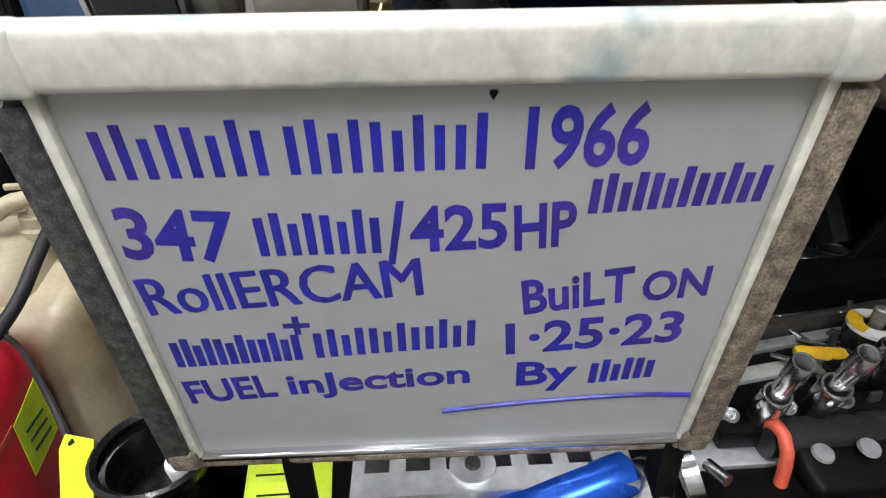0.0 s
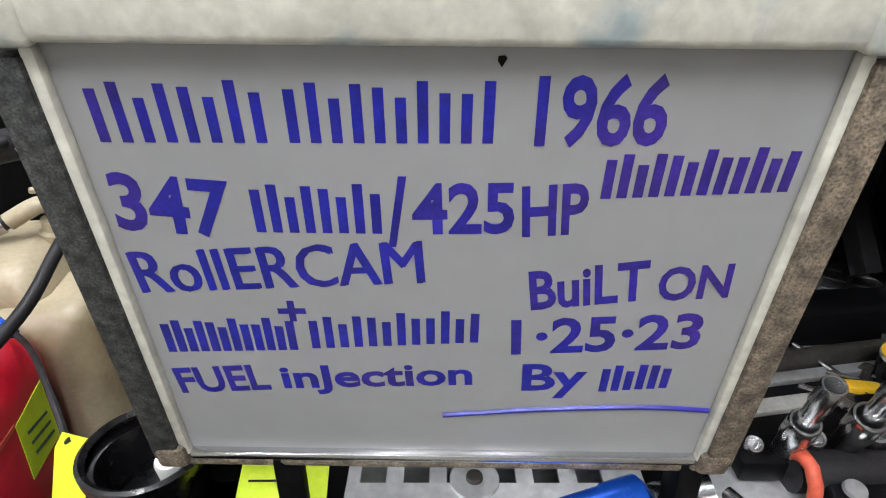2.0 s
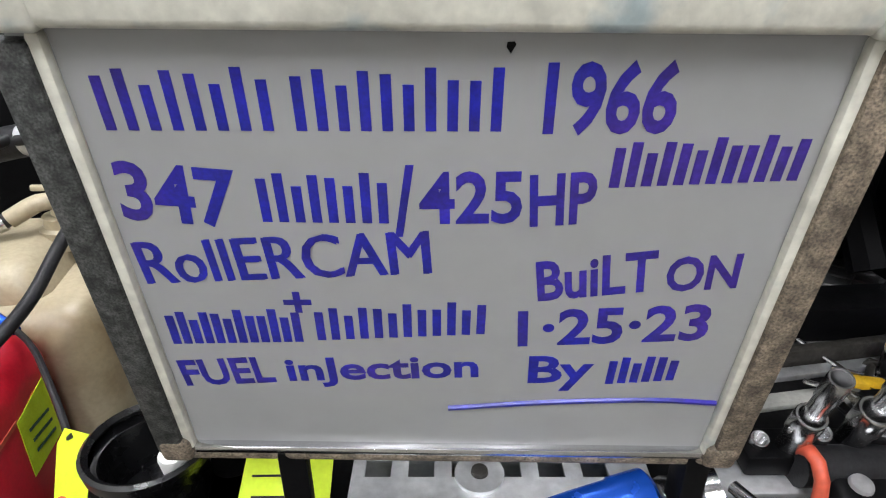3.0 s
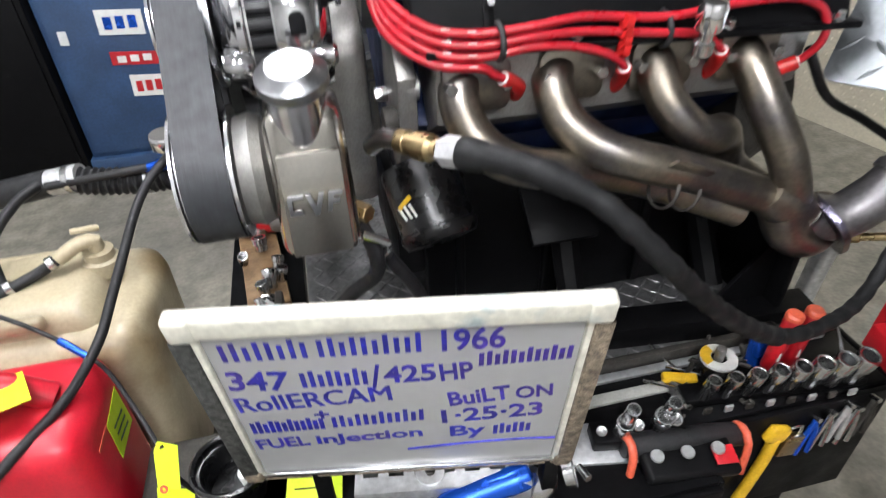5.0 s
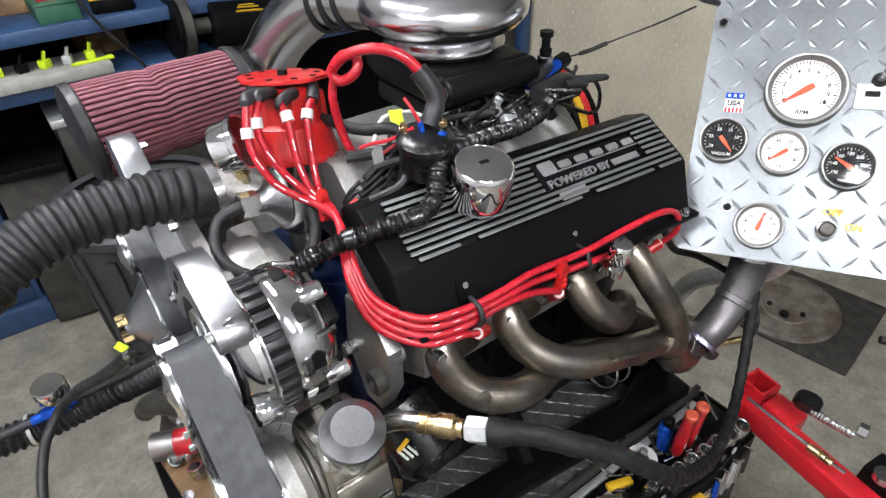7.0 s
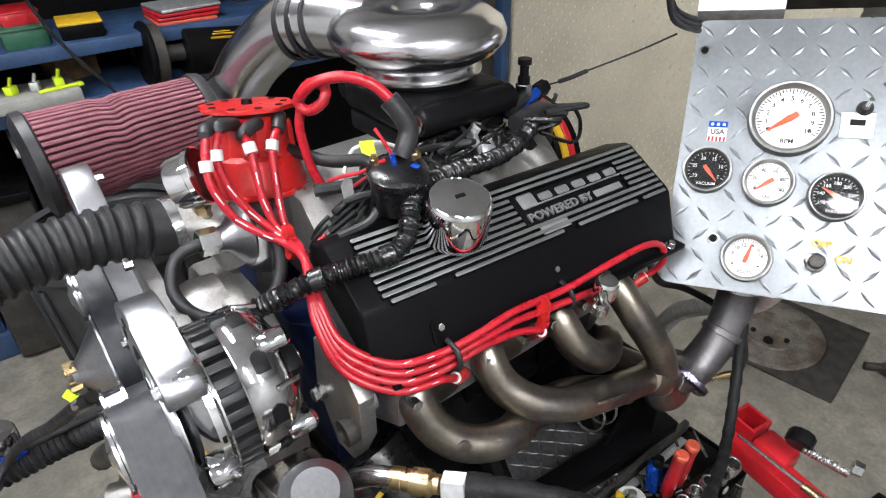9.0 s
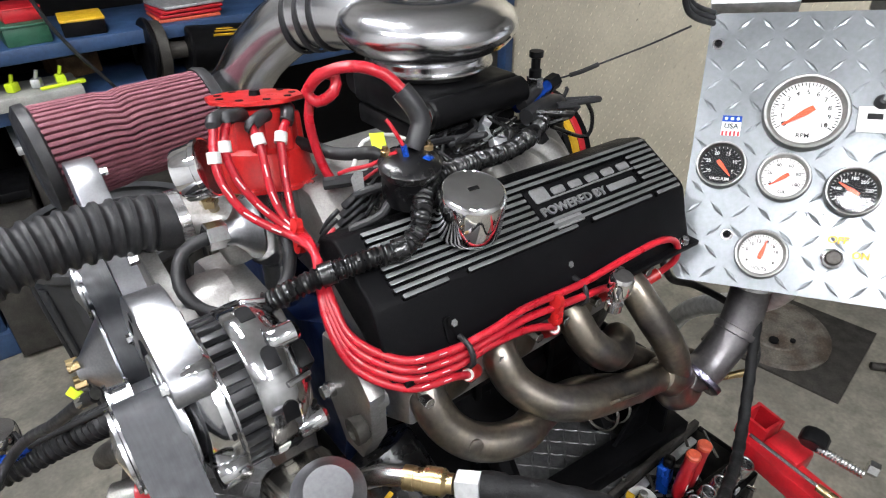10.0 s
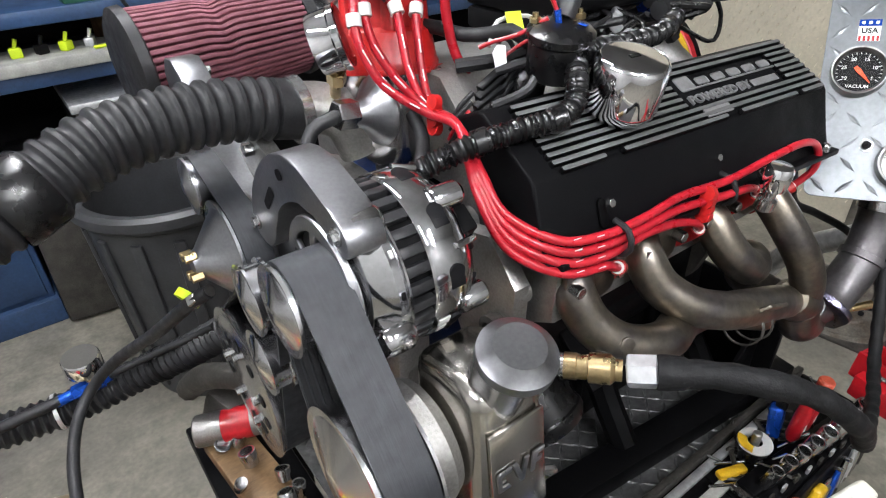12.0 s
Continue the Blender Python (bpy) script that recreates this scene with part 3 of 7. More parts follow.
part("pipe_clamp", lathe([(.030, -.007), (.0325, -.007), (.0325, .007), (.030, .007)], (.748, .400, 1.02), (.02, .01, .07), 28, False), STEEL, header)
part("drop_elbow", tube([co + V(.02, 0, -.02), co + V(.045, -.002, -.062), co + V(.085, .004, -.078), co + V(.13, .03, -.06)], .029, 24), HEADERSTEEL, header)
o2 = V(.655, .412, .850)
part("oxygen_sensor", lathe([(.004, 0), (.008, .002), (.008, .045), (.0055, .047), (.0055, .075), (.0065, .077), (.0065, .09), (.004, .092)], o2, (.046, -.042, .021), 14), BRASS, header, "bronze threaded oxygen sensor")
ds = thing("dipstick_handle", (.415, .425, 1.14), "polished metal spark plug socket on the header stud", "handle")
part("stem", lathe([(.006, 0), (.011, .004), (.011, .016), (.007, .018), (.008, .03)], (.418, .424, 1.118), (-.03, -.15, 1), 16), STEEL, ds)
part("cap", lathe([(.008, 0), (.0135, .002), (.0145, .006), (.0145, .026), (.012, .030), (0, .031)], (.4172, .420, 1.146), (-.03, -.15, 1), 24), CHROME, ds)

# ---- front drive ----
PX = -0.11


def pulley(name, y, z, r, x0, x1, label, dish=0.012, mat=BILLET, holes=0, parent=None):
    """A flat belt pulley turned about x: flange, groove, flange and a dished face towards the front."""
    t = thing(name, ((x0 + x1) / 2, y, z), label, "pulley")
    w = x1 - x0
    part("rim", lathe([(r * .5, .004), (r + .004, 0), (r + .004, .003), (r, .004), (r, w - .004), (r + .004, w - .003), (r + .004, w), (r * .6, w), (r * .55, w * .5)], (x0, y, z), (1, 0, 0), 48, False), mat, t)
    part("face", lathe([(0, -dish), (r * .25, -dish), (r * .30, -dish * .8), (r * .9, .0), (r * .96, .002), (r * .5, .006), (0, .006)], (x0, y, z), (1, 0, 0), 48), mat, t)
    for i in range(holes):
        a = 2 * math.pi * i / holes + .4
        br, xa, mb = (.27, x0 - dish * .85, BRASS) if dish > .02 else (.5, x0 - dish * .4, STEEL)
        q = V(xa, y + r * br * math.cos(a), z + r * br * math.sin(a))
        part("bolt", add_hex(bmesh.new(), q, V(x0 - dish - .007, q.y, q.z), .0055), mb, t)
    return t


pulley("crank_pulley", YC + .002, .915, .098, -.105, -.05, "large bright billet crank pulley pierced by holes", .003, POLISHED, 5)
pulley("water_pump_pulley", YC + .008, 1.098, .058, -.088, -.050, "dished billet water pump pulley", .038, BILLET, 4)
pulley("idler_pulley", .527, 1.170, .0355, -.112, -.058, "small flat-faced billet idler pulley", .006, POLISHED)
pulley("tensioner_pulley", .632, 1.115, .033, -.108, -.085, "billet belt tensioner disc", .005, POLISHED, 0)
pulley("tensioner_pulley", .640, 1.030, .033, -.108, -.085, "billet belt tensioner disc", .005, POLISHED, 0)
pulley("steering_pump_pulley", .450, 1.045, .062, -.112, -.058, "large bright steering pump pulley", .010, POLISHED)
pulley("compressor_idler", .835, 1.150, .030, -.092, -.055, "small billet idler above the water pump", .006, BILLET)


def belt(name, loops, x0, x1, label):
    """A flat belt round circles (y, z, r, side): hull of the outer tangents."""
    pts = []
    for y, z, r in loops:
        pts += [(y + (r + .0035) * math.cos(2 * math.pi * i / 48), z + (r + .0035) * math.sin(2 * math.pi * i / 48)) for i in range(48)]
    pts = sorted(set(pts))

    def half(seq):
        out = []
        for p in seq:
            while len(out) > 1 and (out[-1][0] - out[-2][0]) * (p[1] - out[-2][1]) - (out[-1][1] - out[-2][1]) * (p[0] - out[-2][0]) <= 0:
                out.pop()
            out.append(p)
        return out[:-1]
    hull = half(pts) + half(pts[::-1])
    cy, cz = sum(p[0] for p in hull) / len(hull), sum(p[1] for p in hull) / len(hull)
    n = len(hull)

    def strip(a0, a1, d0, d1):
        bm = bmesh.new()
        rings = []
        for i, (y, z) in enumerate(hull):
            ty, tz = hull[(i + 1) % n][0] - hull[i - 1][0], hull[(i + 1) % n][1] - hull[i - 1][1]
            ln = math.hypot(ty, tz) or 1
            ny, nz = tz / ln, -ty / ln
            rings.append([bm.verts.new((a, y + ny * d, z + nz * d)) for a, d in ((a0, d0), (a1, d0), (a1, d1), (a0, d1))])
        for i in range(n):
            p, q = rings[i], rings[(i + 1) % n]
            for k in range(4):
                bm.faces.new((p[k], p[(k + 1) % 4], q[(k + 1) % 4], q[k]))
        return bm
    t = thing(name, ((x0 + x1) / 2, cy, cz), label, "drive belt")
    part("backing", strip(x0, x1, .001, -.0018), BELT, t)
    ribs = 6
    for k in range(ribs):
        w = (x1 - x0) / ribs
        part("rib", strip(x0 + w * (k + .18), x0 + w * (k + .82), -.0016, -.0036), RUBBER, t)
    return t


belt("serpentine_belt", [(.450, 1.045, .062), (.527, 1.170, .0355)], -.106, -.063, "wide black serpentine belt over the idler and steering pump")
belt("serpentine_belt", [(YC + .002, .915, .094), (.632, 1.100, .033)], -.098, -.058, "black ribbed belt from the crank pulley to the tensioner")
belt("serpentine_belt", [(YC + .008, 1.098, .058), (.835, 1.150, .030)], -.084, -.054, "black ribbed belt round the water pump pulley")

# ---- alternator ----
AC = V(-.026, .547, 1.163)
alt = thing("alternator", (0.02, AC.y, AC.z - .07), "chrome alternator with black finned stator", "alternator")
AR = .077
part("front_housing", lathe([(0, -.032), (.046, -.032), (.060, -.027), (AR - .005, -.014), (AR, -.010), (AR, -.003), (AR - .003, 0), (0, 0)], AC, (1, 0, 0), 48), DARKCHROME, alt)
STATOR = part("stator", lathe([(0, 0), (AR - .008, 0), (AR - .008, .024), (0, .024)], AC, (1, 0, 0), 48), PLASTIC, alt, "black laminated stator with ribs")
for i in range(30):
    rr = Matrix.Rotation(2 * math.pi * i / 30, 3, "X")
    part("stator_rib", box(AC + V(.012, 0, 0) + rr @ V(0, AR - .0055, 0), (.024, .008, .0085), rr, .001), BOOTRUBBER, STATOR)
part("stator_edge", lathe([(AR - .004, -.0015), (AR - .001, -.001), (AR - .001, .001), (AR - .004, .0015)], AC + V(.001, 0, 0), (1, 0, 0), 48, False), DARKCHROME, alt)
part("rear_housing", lathe([(0, .024), (AR - .002, .024), (AR, .027), (AR, .052), (AR - .004, .062), (AR - .013, .072), (AR - .024, .077), (.02, .080), (0, .080)], AC, (1, 0, 0), 56), DARKCHROME, alt)
for i in range(9):
    rr = Matrix.Rotation(2 * math.pi * i / 9 + .2, 3, "X")
    part("vent_slot", lathe([(0, 0), (.0075, 0), (.0075, .004), (0, .004)], AC + V(.046, 0, 0) + rr @ V(0, AR - .0034, -.006), rr @ V(0, 1, 0), 14), DIALBLACK, alt)
    part("vent_slot", box(AC + V(.046, 0, 0) + rr @ V(0, AR - .0022, .001), (.015, .0055, .014), rr, .0012), DIALBLACK, alt)
    rr = Matrix.Rotation(2 * math.pi * (i + .5) / 9 + .2, 3, "X")
    part("vent_slot", box(AC + V(.0705, 0, 0) + rr @ V(0, AR - .0165, 0), (.008, .010, .020), rr @ Matrix.Rotation(radians(-40), 3, "Z"), .0015), DIALBLACK, alt)
    part("vent_rib", box(AC + V(.062, 0, 0) + rr @ V(0, AR - .0035, 0), (.026, .006, .006), rr @ Matrix.Rotation(radians(-18), 3, "Z"), .0015), DARKCHROME, alt)
for a in (118, 196, 300):
    rr = Matrix.Rotation(radians(a), 3, "X")
    part("boss", lathe([(0, 0), (.012, 0), (.014, .003), (.0145, .024), (.011, .029), (0, .029)], AC + V(-.029, 0, 0) + rr @ V(0, AR - .002, 0), (1, 0, 0), 20), DARKCHROME, alt)
    part("boss_web", box(AC + V(-.014, 0, 0) + rr @ V(0, AR - .012, 0), (.024, .018, .030), rr, .003, 2), DARKCHROME, alt)
    part("rear_boss", lathe([(0, 0), (.010, 0), (.0115, .003), (.0115, .026), (.008, .030), (0, .030)], AC + V(.050, 0, 0) + rr @ V(0, AR - .006, 0), (1, 0, 0), 18), DARKCHROME, alt)
for i in range(14):
    rr = Matrix.Rotation(2 * math.pi * (i + .5) / 14, 3, "X")
    part("front_slot", box(AC + V(-.006, 0, 0) + rr @ V(0, AR - .0016, 0), (.004, .005, .007), rr, .001), WHITE if i % 2 else DIALBLACK, alt)
part("rear_plug", box(AC + V(.072, -.040, .036), (.024, .026, .022), Euler((radians(35), 0, 0)).to_matrix(), .003), PLASTIC, alt)
part("fan_hub", lathe([(0, -.040), (.026, -.040), (.028, -.036), (.028, -.030), (0, -.030)], AC, (1, 0, 0), 36), BILLET, alt)
part("fan_backing", lathe([(0, -.0335), (.056, -.0335), (.056, -.0325), (0, -.0325)], AC, (1, 0, 0), 40), DIALBLACK, alt)
for i in range(6):
    rr = Matrix.Rotation(2 * math.pi * i / 6 + .3, 3, "X")
    part("fan_spoke", box(AC + V(-.037, 0, 0) + rr @ V(0, .037, 0), (.005, .030, .011), rr @ Matrix.Rotation(radians(20), 3, "X"), .0015), BILLET, alt)
part("fan_ring", lathe([(.049, -.040), (.061, -.040), (.062, -.038), (.062, -.034), (.049, -.034)], AC, (1, 0, 0), 48, False), BILLET, alt)
part("shaft", cyl(AC + V(-.085, 0, 0), AC + V(-.030, 0, 0), .014), STEEL, alt)
part("terminal", add_hex(cyl(AC + V(.076, -.02, .02), AC + V(.092, -.02, .02), .005), AC + V(.086, -.02, .02), AC + V(.092, -.02, .02), .008), STEEL, alt)

# the curved billet bracket over the alternator
brk = thing("alternator_bracket", (-.055, .58, 1.20), "curved polished billet bracket holding the alternator", "bracket")
outer = spline([(.705, 1.165, 0), (.690, 1.195, 0), (.664, 1.226, 0), (.636, 1.248, 0), (.608, 1.262, 0), (.580, 1.265, 0), (.553, 1.259, 0), (.528, 1.250, 0), (.506, 1.242, 0), (.494, 1.231, 0), (.493, 1.218, 0), (.502, 1.212, 0), (.516, 1.217, 0), (.536, 1.226, 0), (.560, 1.231, 0), (.588, 1.225, 0), (.614, 1.210, 0), (.634, 1.188, 0), (.648, 1.160, 0), (.668, 1.140, 0), (.695, 1.142, 0)], .012, True)
part("plate", prism([(p.x, p.y) for p in outer], .034, (-.064, 0, 0), (0, 1, 0), (0, 0, 1), .0022), BILLET, brk)
for y, z, w, a in ((.606, 1.243, .013, 20), (.642, 1.206, .036, 48)):
    part("slot", prism(rounded(w, .010, .0048, 6), -.0006, (-.0645, y, z), (0, math.cos(radians(a)), -math.sin(radians(a))), (0, math.sin(radians(a)), math.cos(radians(a))), 0), DIALBLACK, brk)
lower = [(.645, 1.20), (.640, 1.15), (.66, 1.09), (.64, 1.02), (.68, .99), (.72, 1.02), (.70, 1.12), (.70, 1.18)]
part("backing_plate", prism(lower[::-1], .016, (-.045, 0, 0), (0, 1, 0), (0, 0, 1), .002), BILLET, brk)
for y, z in ((.508, 1.229), (.690, 1.160)):
    part("bolt", add_hex(cyl((-.064, y, z), (-.066, y, z), .008), (-.064, y, z), (-.070, y, z), .0055), STEEL, brk)
arm = [(.90, 1.215), (.925, 1.248), (.955, 1.262), (.985, 1.258), (1.002, 1.238), (.998, 1.215), (.985, 1.20), (.93, 1.12), (.84, 1.10), (.80, 1.13), (.86, 1.17)]
ab = thing("compressor_bracket", (-.05, .90, 1.15), "polished billet arm bracket beside the fan shroud", "bracket")
part("plate", prism(arm[::-1], .036, (-.05, 0, 0), (0, 1, 0), (0, 0, 1), .002), BILLET, ab)
part("bolt", add_hex(bmesh.new(), (-.014, .965, 1.240), (-.002, .965, 1.240), .006), STEEL, ab)

# ---- steering pump ----
pump = thing("steering_pump", (0.02, .42, .97), "polished steering pump with cast reservoir and round cap", "steering pump")
part("body", lathe([(0, 0), (.045, 0), (.054, .006), (.057, .02), (.052, .030), (.040, .034), (.040, .040), (.054, .045), (.057, .058), (.045, .068), (0, .068)], (-.062, .45, 1.045), (1, 0, 0), 40), CASTALU, pump)
part("reservoir", box((.010, .431, 1.046), (.080, .098, .154), Euler((radians(-4), 0, 0)).to_matrix(), .017, 4, .9), PUMPTINT, pump, "smooth polished reservoir can")
part("front_panel", box((.010, .3800, 1.036), (.058, .004, .105), Euler((radians(-7), 0, 0)).to_matrix(), .0015), PUMPTINT, pump)
part("filler_neck", cyl((.008, .415, 1.09), (.008, .398, 1.15), .025), POLISHED, pump)
part("cap", lathe([(0, 0), (.029, 0), (.031, .003), (.031, .012), (.0205, .020), (.020, .0212), (0, .0212)], (.009, .390, 1.150), (-.05, -.30, 1), 48), BILLET, pump, "knurled aluminium filler cap")
for i, pts in enumerate(([(-.008, -.010), (.005, -.010), (.003, -.006), (-.005, -.006), (-.005, .006), (.006, .006), (.007, .010), (-.007, .010), (-.009, .007)], [(-.009, .010), (-.004, .010), (0, -.005), (.004, .010), (.009, .010), (.002, -.012), (-.002, -.012)], [(-.007, -.010), (-.003, -.010), (-.002, -.002), (.005, -.002), (.006, .002), (-.001, .002), (0, .006), (.008, .006), (.009, .010), (-.004, .010)])):
    part("raised_mark", prism(pts, .0022, (-.007 + i * .017, .3775, 1.040), (1, 0, 0), (0, .12, .99), .0004), BILLET, pump)
for k in range(2):
    rr = Matrix.Rotation(radians(203 + 9 * k), 3, "X")
    part("label_mark", box(AC + V(.034, 0, 0) + rr @ V(0, AR + .0004, 0), (.012 - .003 * k, .0012, .009), rr, .0004), WHITE, alt, "white printed mark")
for i in range(10):
    a = radians(20 + 36 * i)
    part("face_hole", lathe([(0, -.0002), (.0085, -.0002), (.0085, .001), (0, .001)], (-.1062, YC + .002 + .062 * math.cos(a), .915 + .062 * math.sin(a)), (-1, 0, 0), 20), DIALBLACK, engine)
for x in (-.002, .022, .045):
    part("pump_bolt", add_hex(bmesh.new(), (x, .392, .985), (x, .384, .983), .005), STEEL, pump)

# ---- ignition ----
DC = V(.132, .748, 1.146)
DA = V(.10, .14, 1).normalized()
DF = frame_of(DA)
d1, d2 = DF.col[0], DF.col[1]
dist = thing("distributor", DC, "red-capped distributor with silver housing", "distributor")
part("housing", lathe([(0, -.06), (.022, -.06), (.022, 0), (.034, .01), (.044, .03), (.046, .07), (.050, .075), (.051, .112), (0, .112)], DC, DA, 40), POLISHED, dist)
part("cap", lathe([(0, .112), (.060, .112), (.0605, .122), (.058, .127), (.053, .155), (.046, .160), (.044, .200), (.040, .204), (0, .204)], DC, DA, 40), REDCAP, dist, "red moulded cap")
part("base_ring", prism([(.062 * math.cos(a) * (1 + .08 * math.cos(8 * a)), .062 * math.sin(a) * (1 + .08 * math.cos(8 * a))) for a in [2 * math.pi * i / 64 for i in range(64)]], .006, DC + DA * .111, d1, d2, .001), REDCAP, dist)
part("wire_retainer", prism([(.056 * math.cos(a) * (1 + .05 * math.cos(8 * a)), .050 * math.sin(a) * (1 + .05 * math.cos(8 * a))) for a in [2 * math.pi * i / 64 for i in range(64)]], .005, DC + DA * .210, d1, d2, .001), REDCAP, dist, "flat scalloped red wire retainer")
part("screw", cyl(DC + DA * .214, DC + DA * .221, .007, .006), PLASTIC, dist)

# ---- intake, throttle body, air hat ----
part("intake_manifold", prism(section([(-.14, 1.13), (-.14, 1.19), (-.10, 1.225), (-.06, 1.262)]), .40, (.16, YC, 0), (0, 1, 0), (0, 0, 1), .006), CASTALU, engine)
for i, x in enumerate((.22, .30, .42, .52)):
    part("runner", tube([(x * .6 + .16, .70, 1.235), (x, .65, 1.225), (x, .60, 1.195)], .022, 12), CASTALU, engine)
tb = thing("throttle_body", (.41, .76, 1.255), "black four-barrel throttle body injection unit", "throttle body")
part("base", box((.41, .765, 1.275), (.16, .17, .03), None, .006), PLASTIC, tb)
part("body", box((.41, .765, 1.315), (.165, .185, .05), None, .012, 3), PLASTIC, tb)
part("fuel_rail", cyl((.33, .672, 1.318), (.49, .672, 1.318), .019, None, 20, .003), PLASTIC, tb)
part("fuel_rail", cyl((.33, .86, 1.318), (.49, .86, 1.318), .019, None, 20, .003), PLASTIC, tb)
part("port_plug", lathe([(.005, 0), (.012, 0), (.012, .004), (.007, .005), (.006, .002)], (.33, .672, 1.318), (-1, 0, 0), 20), STEEL, tb)
part("seal_ring", lathe([(.05, 0), (.072, 0), (.072, .014), (.05, .014)], (.41, .775, 1.34), (0, 0, 1), 40), RUBBER, tb)
hat = thing("air_hat", (.41, .78, 1.352), "polished spun-aluminium air intake hat", "air intake")
HC = V(.41, .778, 1.352)
part("bowl", lathe([(.076, 0), (.082, .002), (.082, .010), (.086, .014), (.110, .026), (.122, .040), (.124, .052), (.118, .066), (.100, .078), (.070, .084), (.036, .082), (.030, .078), (.026, .071), (0, .071)], HC, (0, 0, 1), 64), POLISHED, hat)
part("lip", lathe([(.074, -.004), (.09, -.002), (.09, .001), (.074, .003)], HC, (0, 0, 1), 64, False), STEEL, hat)
part("nut", lathe([(0, 0), (.018, 0), (.019, .003), (.012, .006), (0, .006)], HC + V(0, 0, .071), (0, 0, 1), 24), CHROME, hat)
part("duct", tube([(.38, .84, 1.398), (.345, .92, 1.398), (.315, .985, 1.385), (.28, 1.06, 1.33), (.255, 1.11, 1.27), (.22, 1.125, 1.235)], .047, 32), POLISHED, hat, "polished elbow duct")
for k in range(3):
    a, b = V(.345, .92, 1.398), V(.315, .985, 1.385)
    part("coupler_band", lathe([(.047, -.004), (.0505, -.003), (.0505, .003), (.047, .004)], a.lerp(b, .1 + .35 * k), b - a, 36, False), RUBBER, hat)

# ---- cone filter ----
FA, FB = V(-.062, 1.115, 1.222), V(.195, 1.128, 1.232)
filt = thing("air_filter", V(.07, 1.12, 1.14), "maroon pleated cone air filter with black end caps", "air filter")
fm = bmesh.new()
ax = (FB - FA).normalized()
fr = frame_of(ax)
NP, NS = 46, 24
rings = []
PROF = ((0, 0), (.30, -.0012), (.42, -.011), (.58, -.011), (.70, -.0012))
for s0 in range(NS + 1):
    u = s0 / NS
    r0 = .078 + (.068 - .078) * u
    ring = []
    kink = math.exp(-((u - .45) / .05) ** 2)
    for i in range(NP):
        for w, dr in PROF:
            a = 2 * math.pi * (i + w) / NP + .05 * kink
            rr = r0 + dr - .004 * kink
            ring.append(fm.verts.new(FA.lerp(FB, u) + fr @ V(rr * math.cos(a), rr * math.sin(a), 0)))
    rings.append(ring)
for a, b in zip(rings, rings[1:]):
    n = len(a)
    for i in range(n):
        j = (i + 1) % n
        fm.faces.new((a[i], a[j], b[j], b[i]))
part("pleats", fm, FILTER, filt, "maroon oiled cotton pleats", 50)
part("end_cap", lathe([(0, -.016), (.070, -.016), (.082, -.010), (.083, .004), (.076, .008), (0, .008)], FA, ax, 48), RUBBER, filt)
part("neck", lathe([(.071, -.006), (.073, 0), (.070, .012), (.052, .02), (.052, .04), (.05, .04)], FB, ax, 48), RUBBER, filt)

# ---- thermostat housing, gauge and the radiator hose ----
th = thing("thermostat_housing", (.06, .77, 1.18), "cast thermostat housing with a small chrome gauge", "housing")
part("elbow", tube([(.10, .76, 1.17), (.085, .77, 1.21), (.055, .785, 1.224), (.02, .79, 1.226)], .03, 24), CASTALU, th)
part("clamp", lathe([(.037, -.007), (.039, -.006), (.039, .006), (.037, .007)], (.035, .789, 1.225), (1, 0, 0), 36, False), STEEL, th)
GC = V(0.051, 0.722, 1.310)
ga = V(.80, -.52, .28)
part("gauge_body", lathe([(0, 0), (.030, 0), (.031, .004), (.031, .022), (.033, .024), (.033, .030), (.030, .031)], GC - ga.normalized() * .012, ga, 40), CHROME, th)
part("gauge_face", lathe([(0, 0), (.0305, 0), (.0305, .001), (0, .001)], GC + ga.normalized() * .0165, ga, 40), WHITE, th, "small white gauge face")
part("gauge_glass", lathe([(0, 0), (.0305, 0), (.0305, .0008), (0, .0008)], GC + ga.normalized() * .0185, ga, 40), GLASS, th)
part("gauge_stem", tube([GC + V(.006, .0, -.028), GC + V(.010, .012, -.045), (.072, .762, 1.240), (.074, .765, 1.225)], .0065, 10), BRASS, th)
part("stem_nut", add_hex(bmesh.new(), GC + V(.006, .0, -.030), GC + V(.009, .008, -.044), .0105), BRASS, th)
hose = thing("radiator_hose", (-.2, .77, 1.2), "thick black corrugated radiator hose", "hose")
part("hose", tube([(.035, .789, 1.226), (-.03, .79, 1.240), (-.10, .785, 1.247), (-.17, .775, 1.243), (-.24, .755, 1.222), (-.32, .735, 1.195), (-.45, .72, 1.165), (-.75, .72, 1.13)], .034, 28, .0015, radius=lambda s: .034 if s < .03 else .0325 + .0021 * max(-1, min(1, 1.5 * math.sin(2 * math.pi * s / .0165)))), RUBBER, hose)
part("band", lathe([(.036, -.022), (.0385, -.018), (.0385, .018), (.036, .022)], (-.245, .7535, 1.220), (.08, .022, .028), 36, False), LOOM, hose)
adv = thing("vacuum_canister", (.075, .70, 1.23), "silver vacuum diaphragm canister beside the distributor", "canister")
part("bell", lathe([(0, 0), (.036, 0), (.038, .003), (.036, .007), (.026, .014), (.016, .024), (.012, .04)], (.093, .700, 1.236), (-1, -.05, .1), 36), BILLET, adv)
part("fitting", add_hex(bmesh.new(), (.062, .699, 1.240), (.038, .698, 1.243), .016), STEEL, adv)

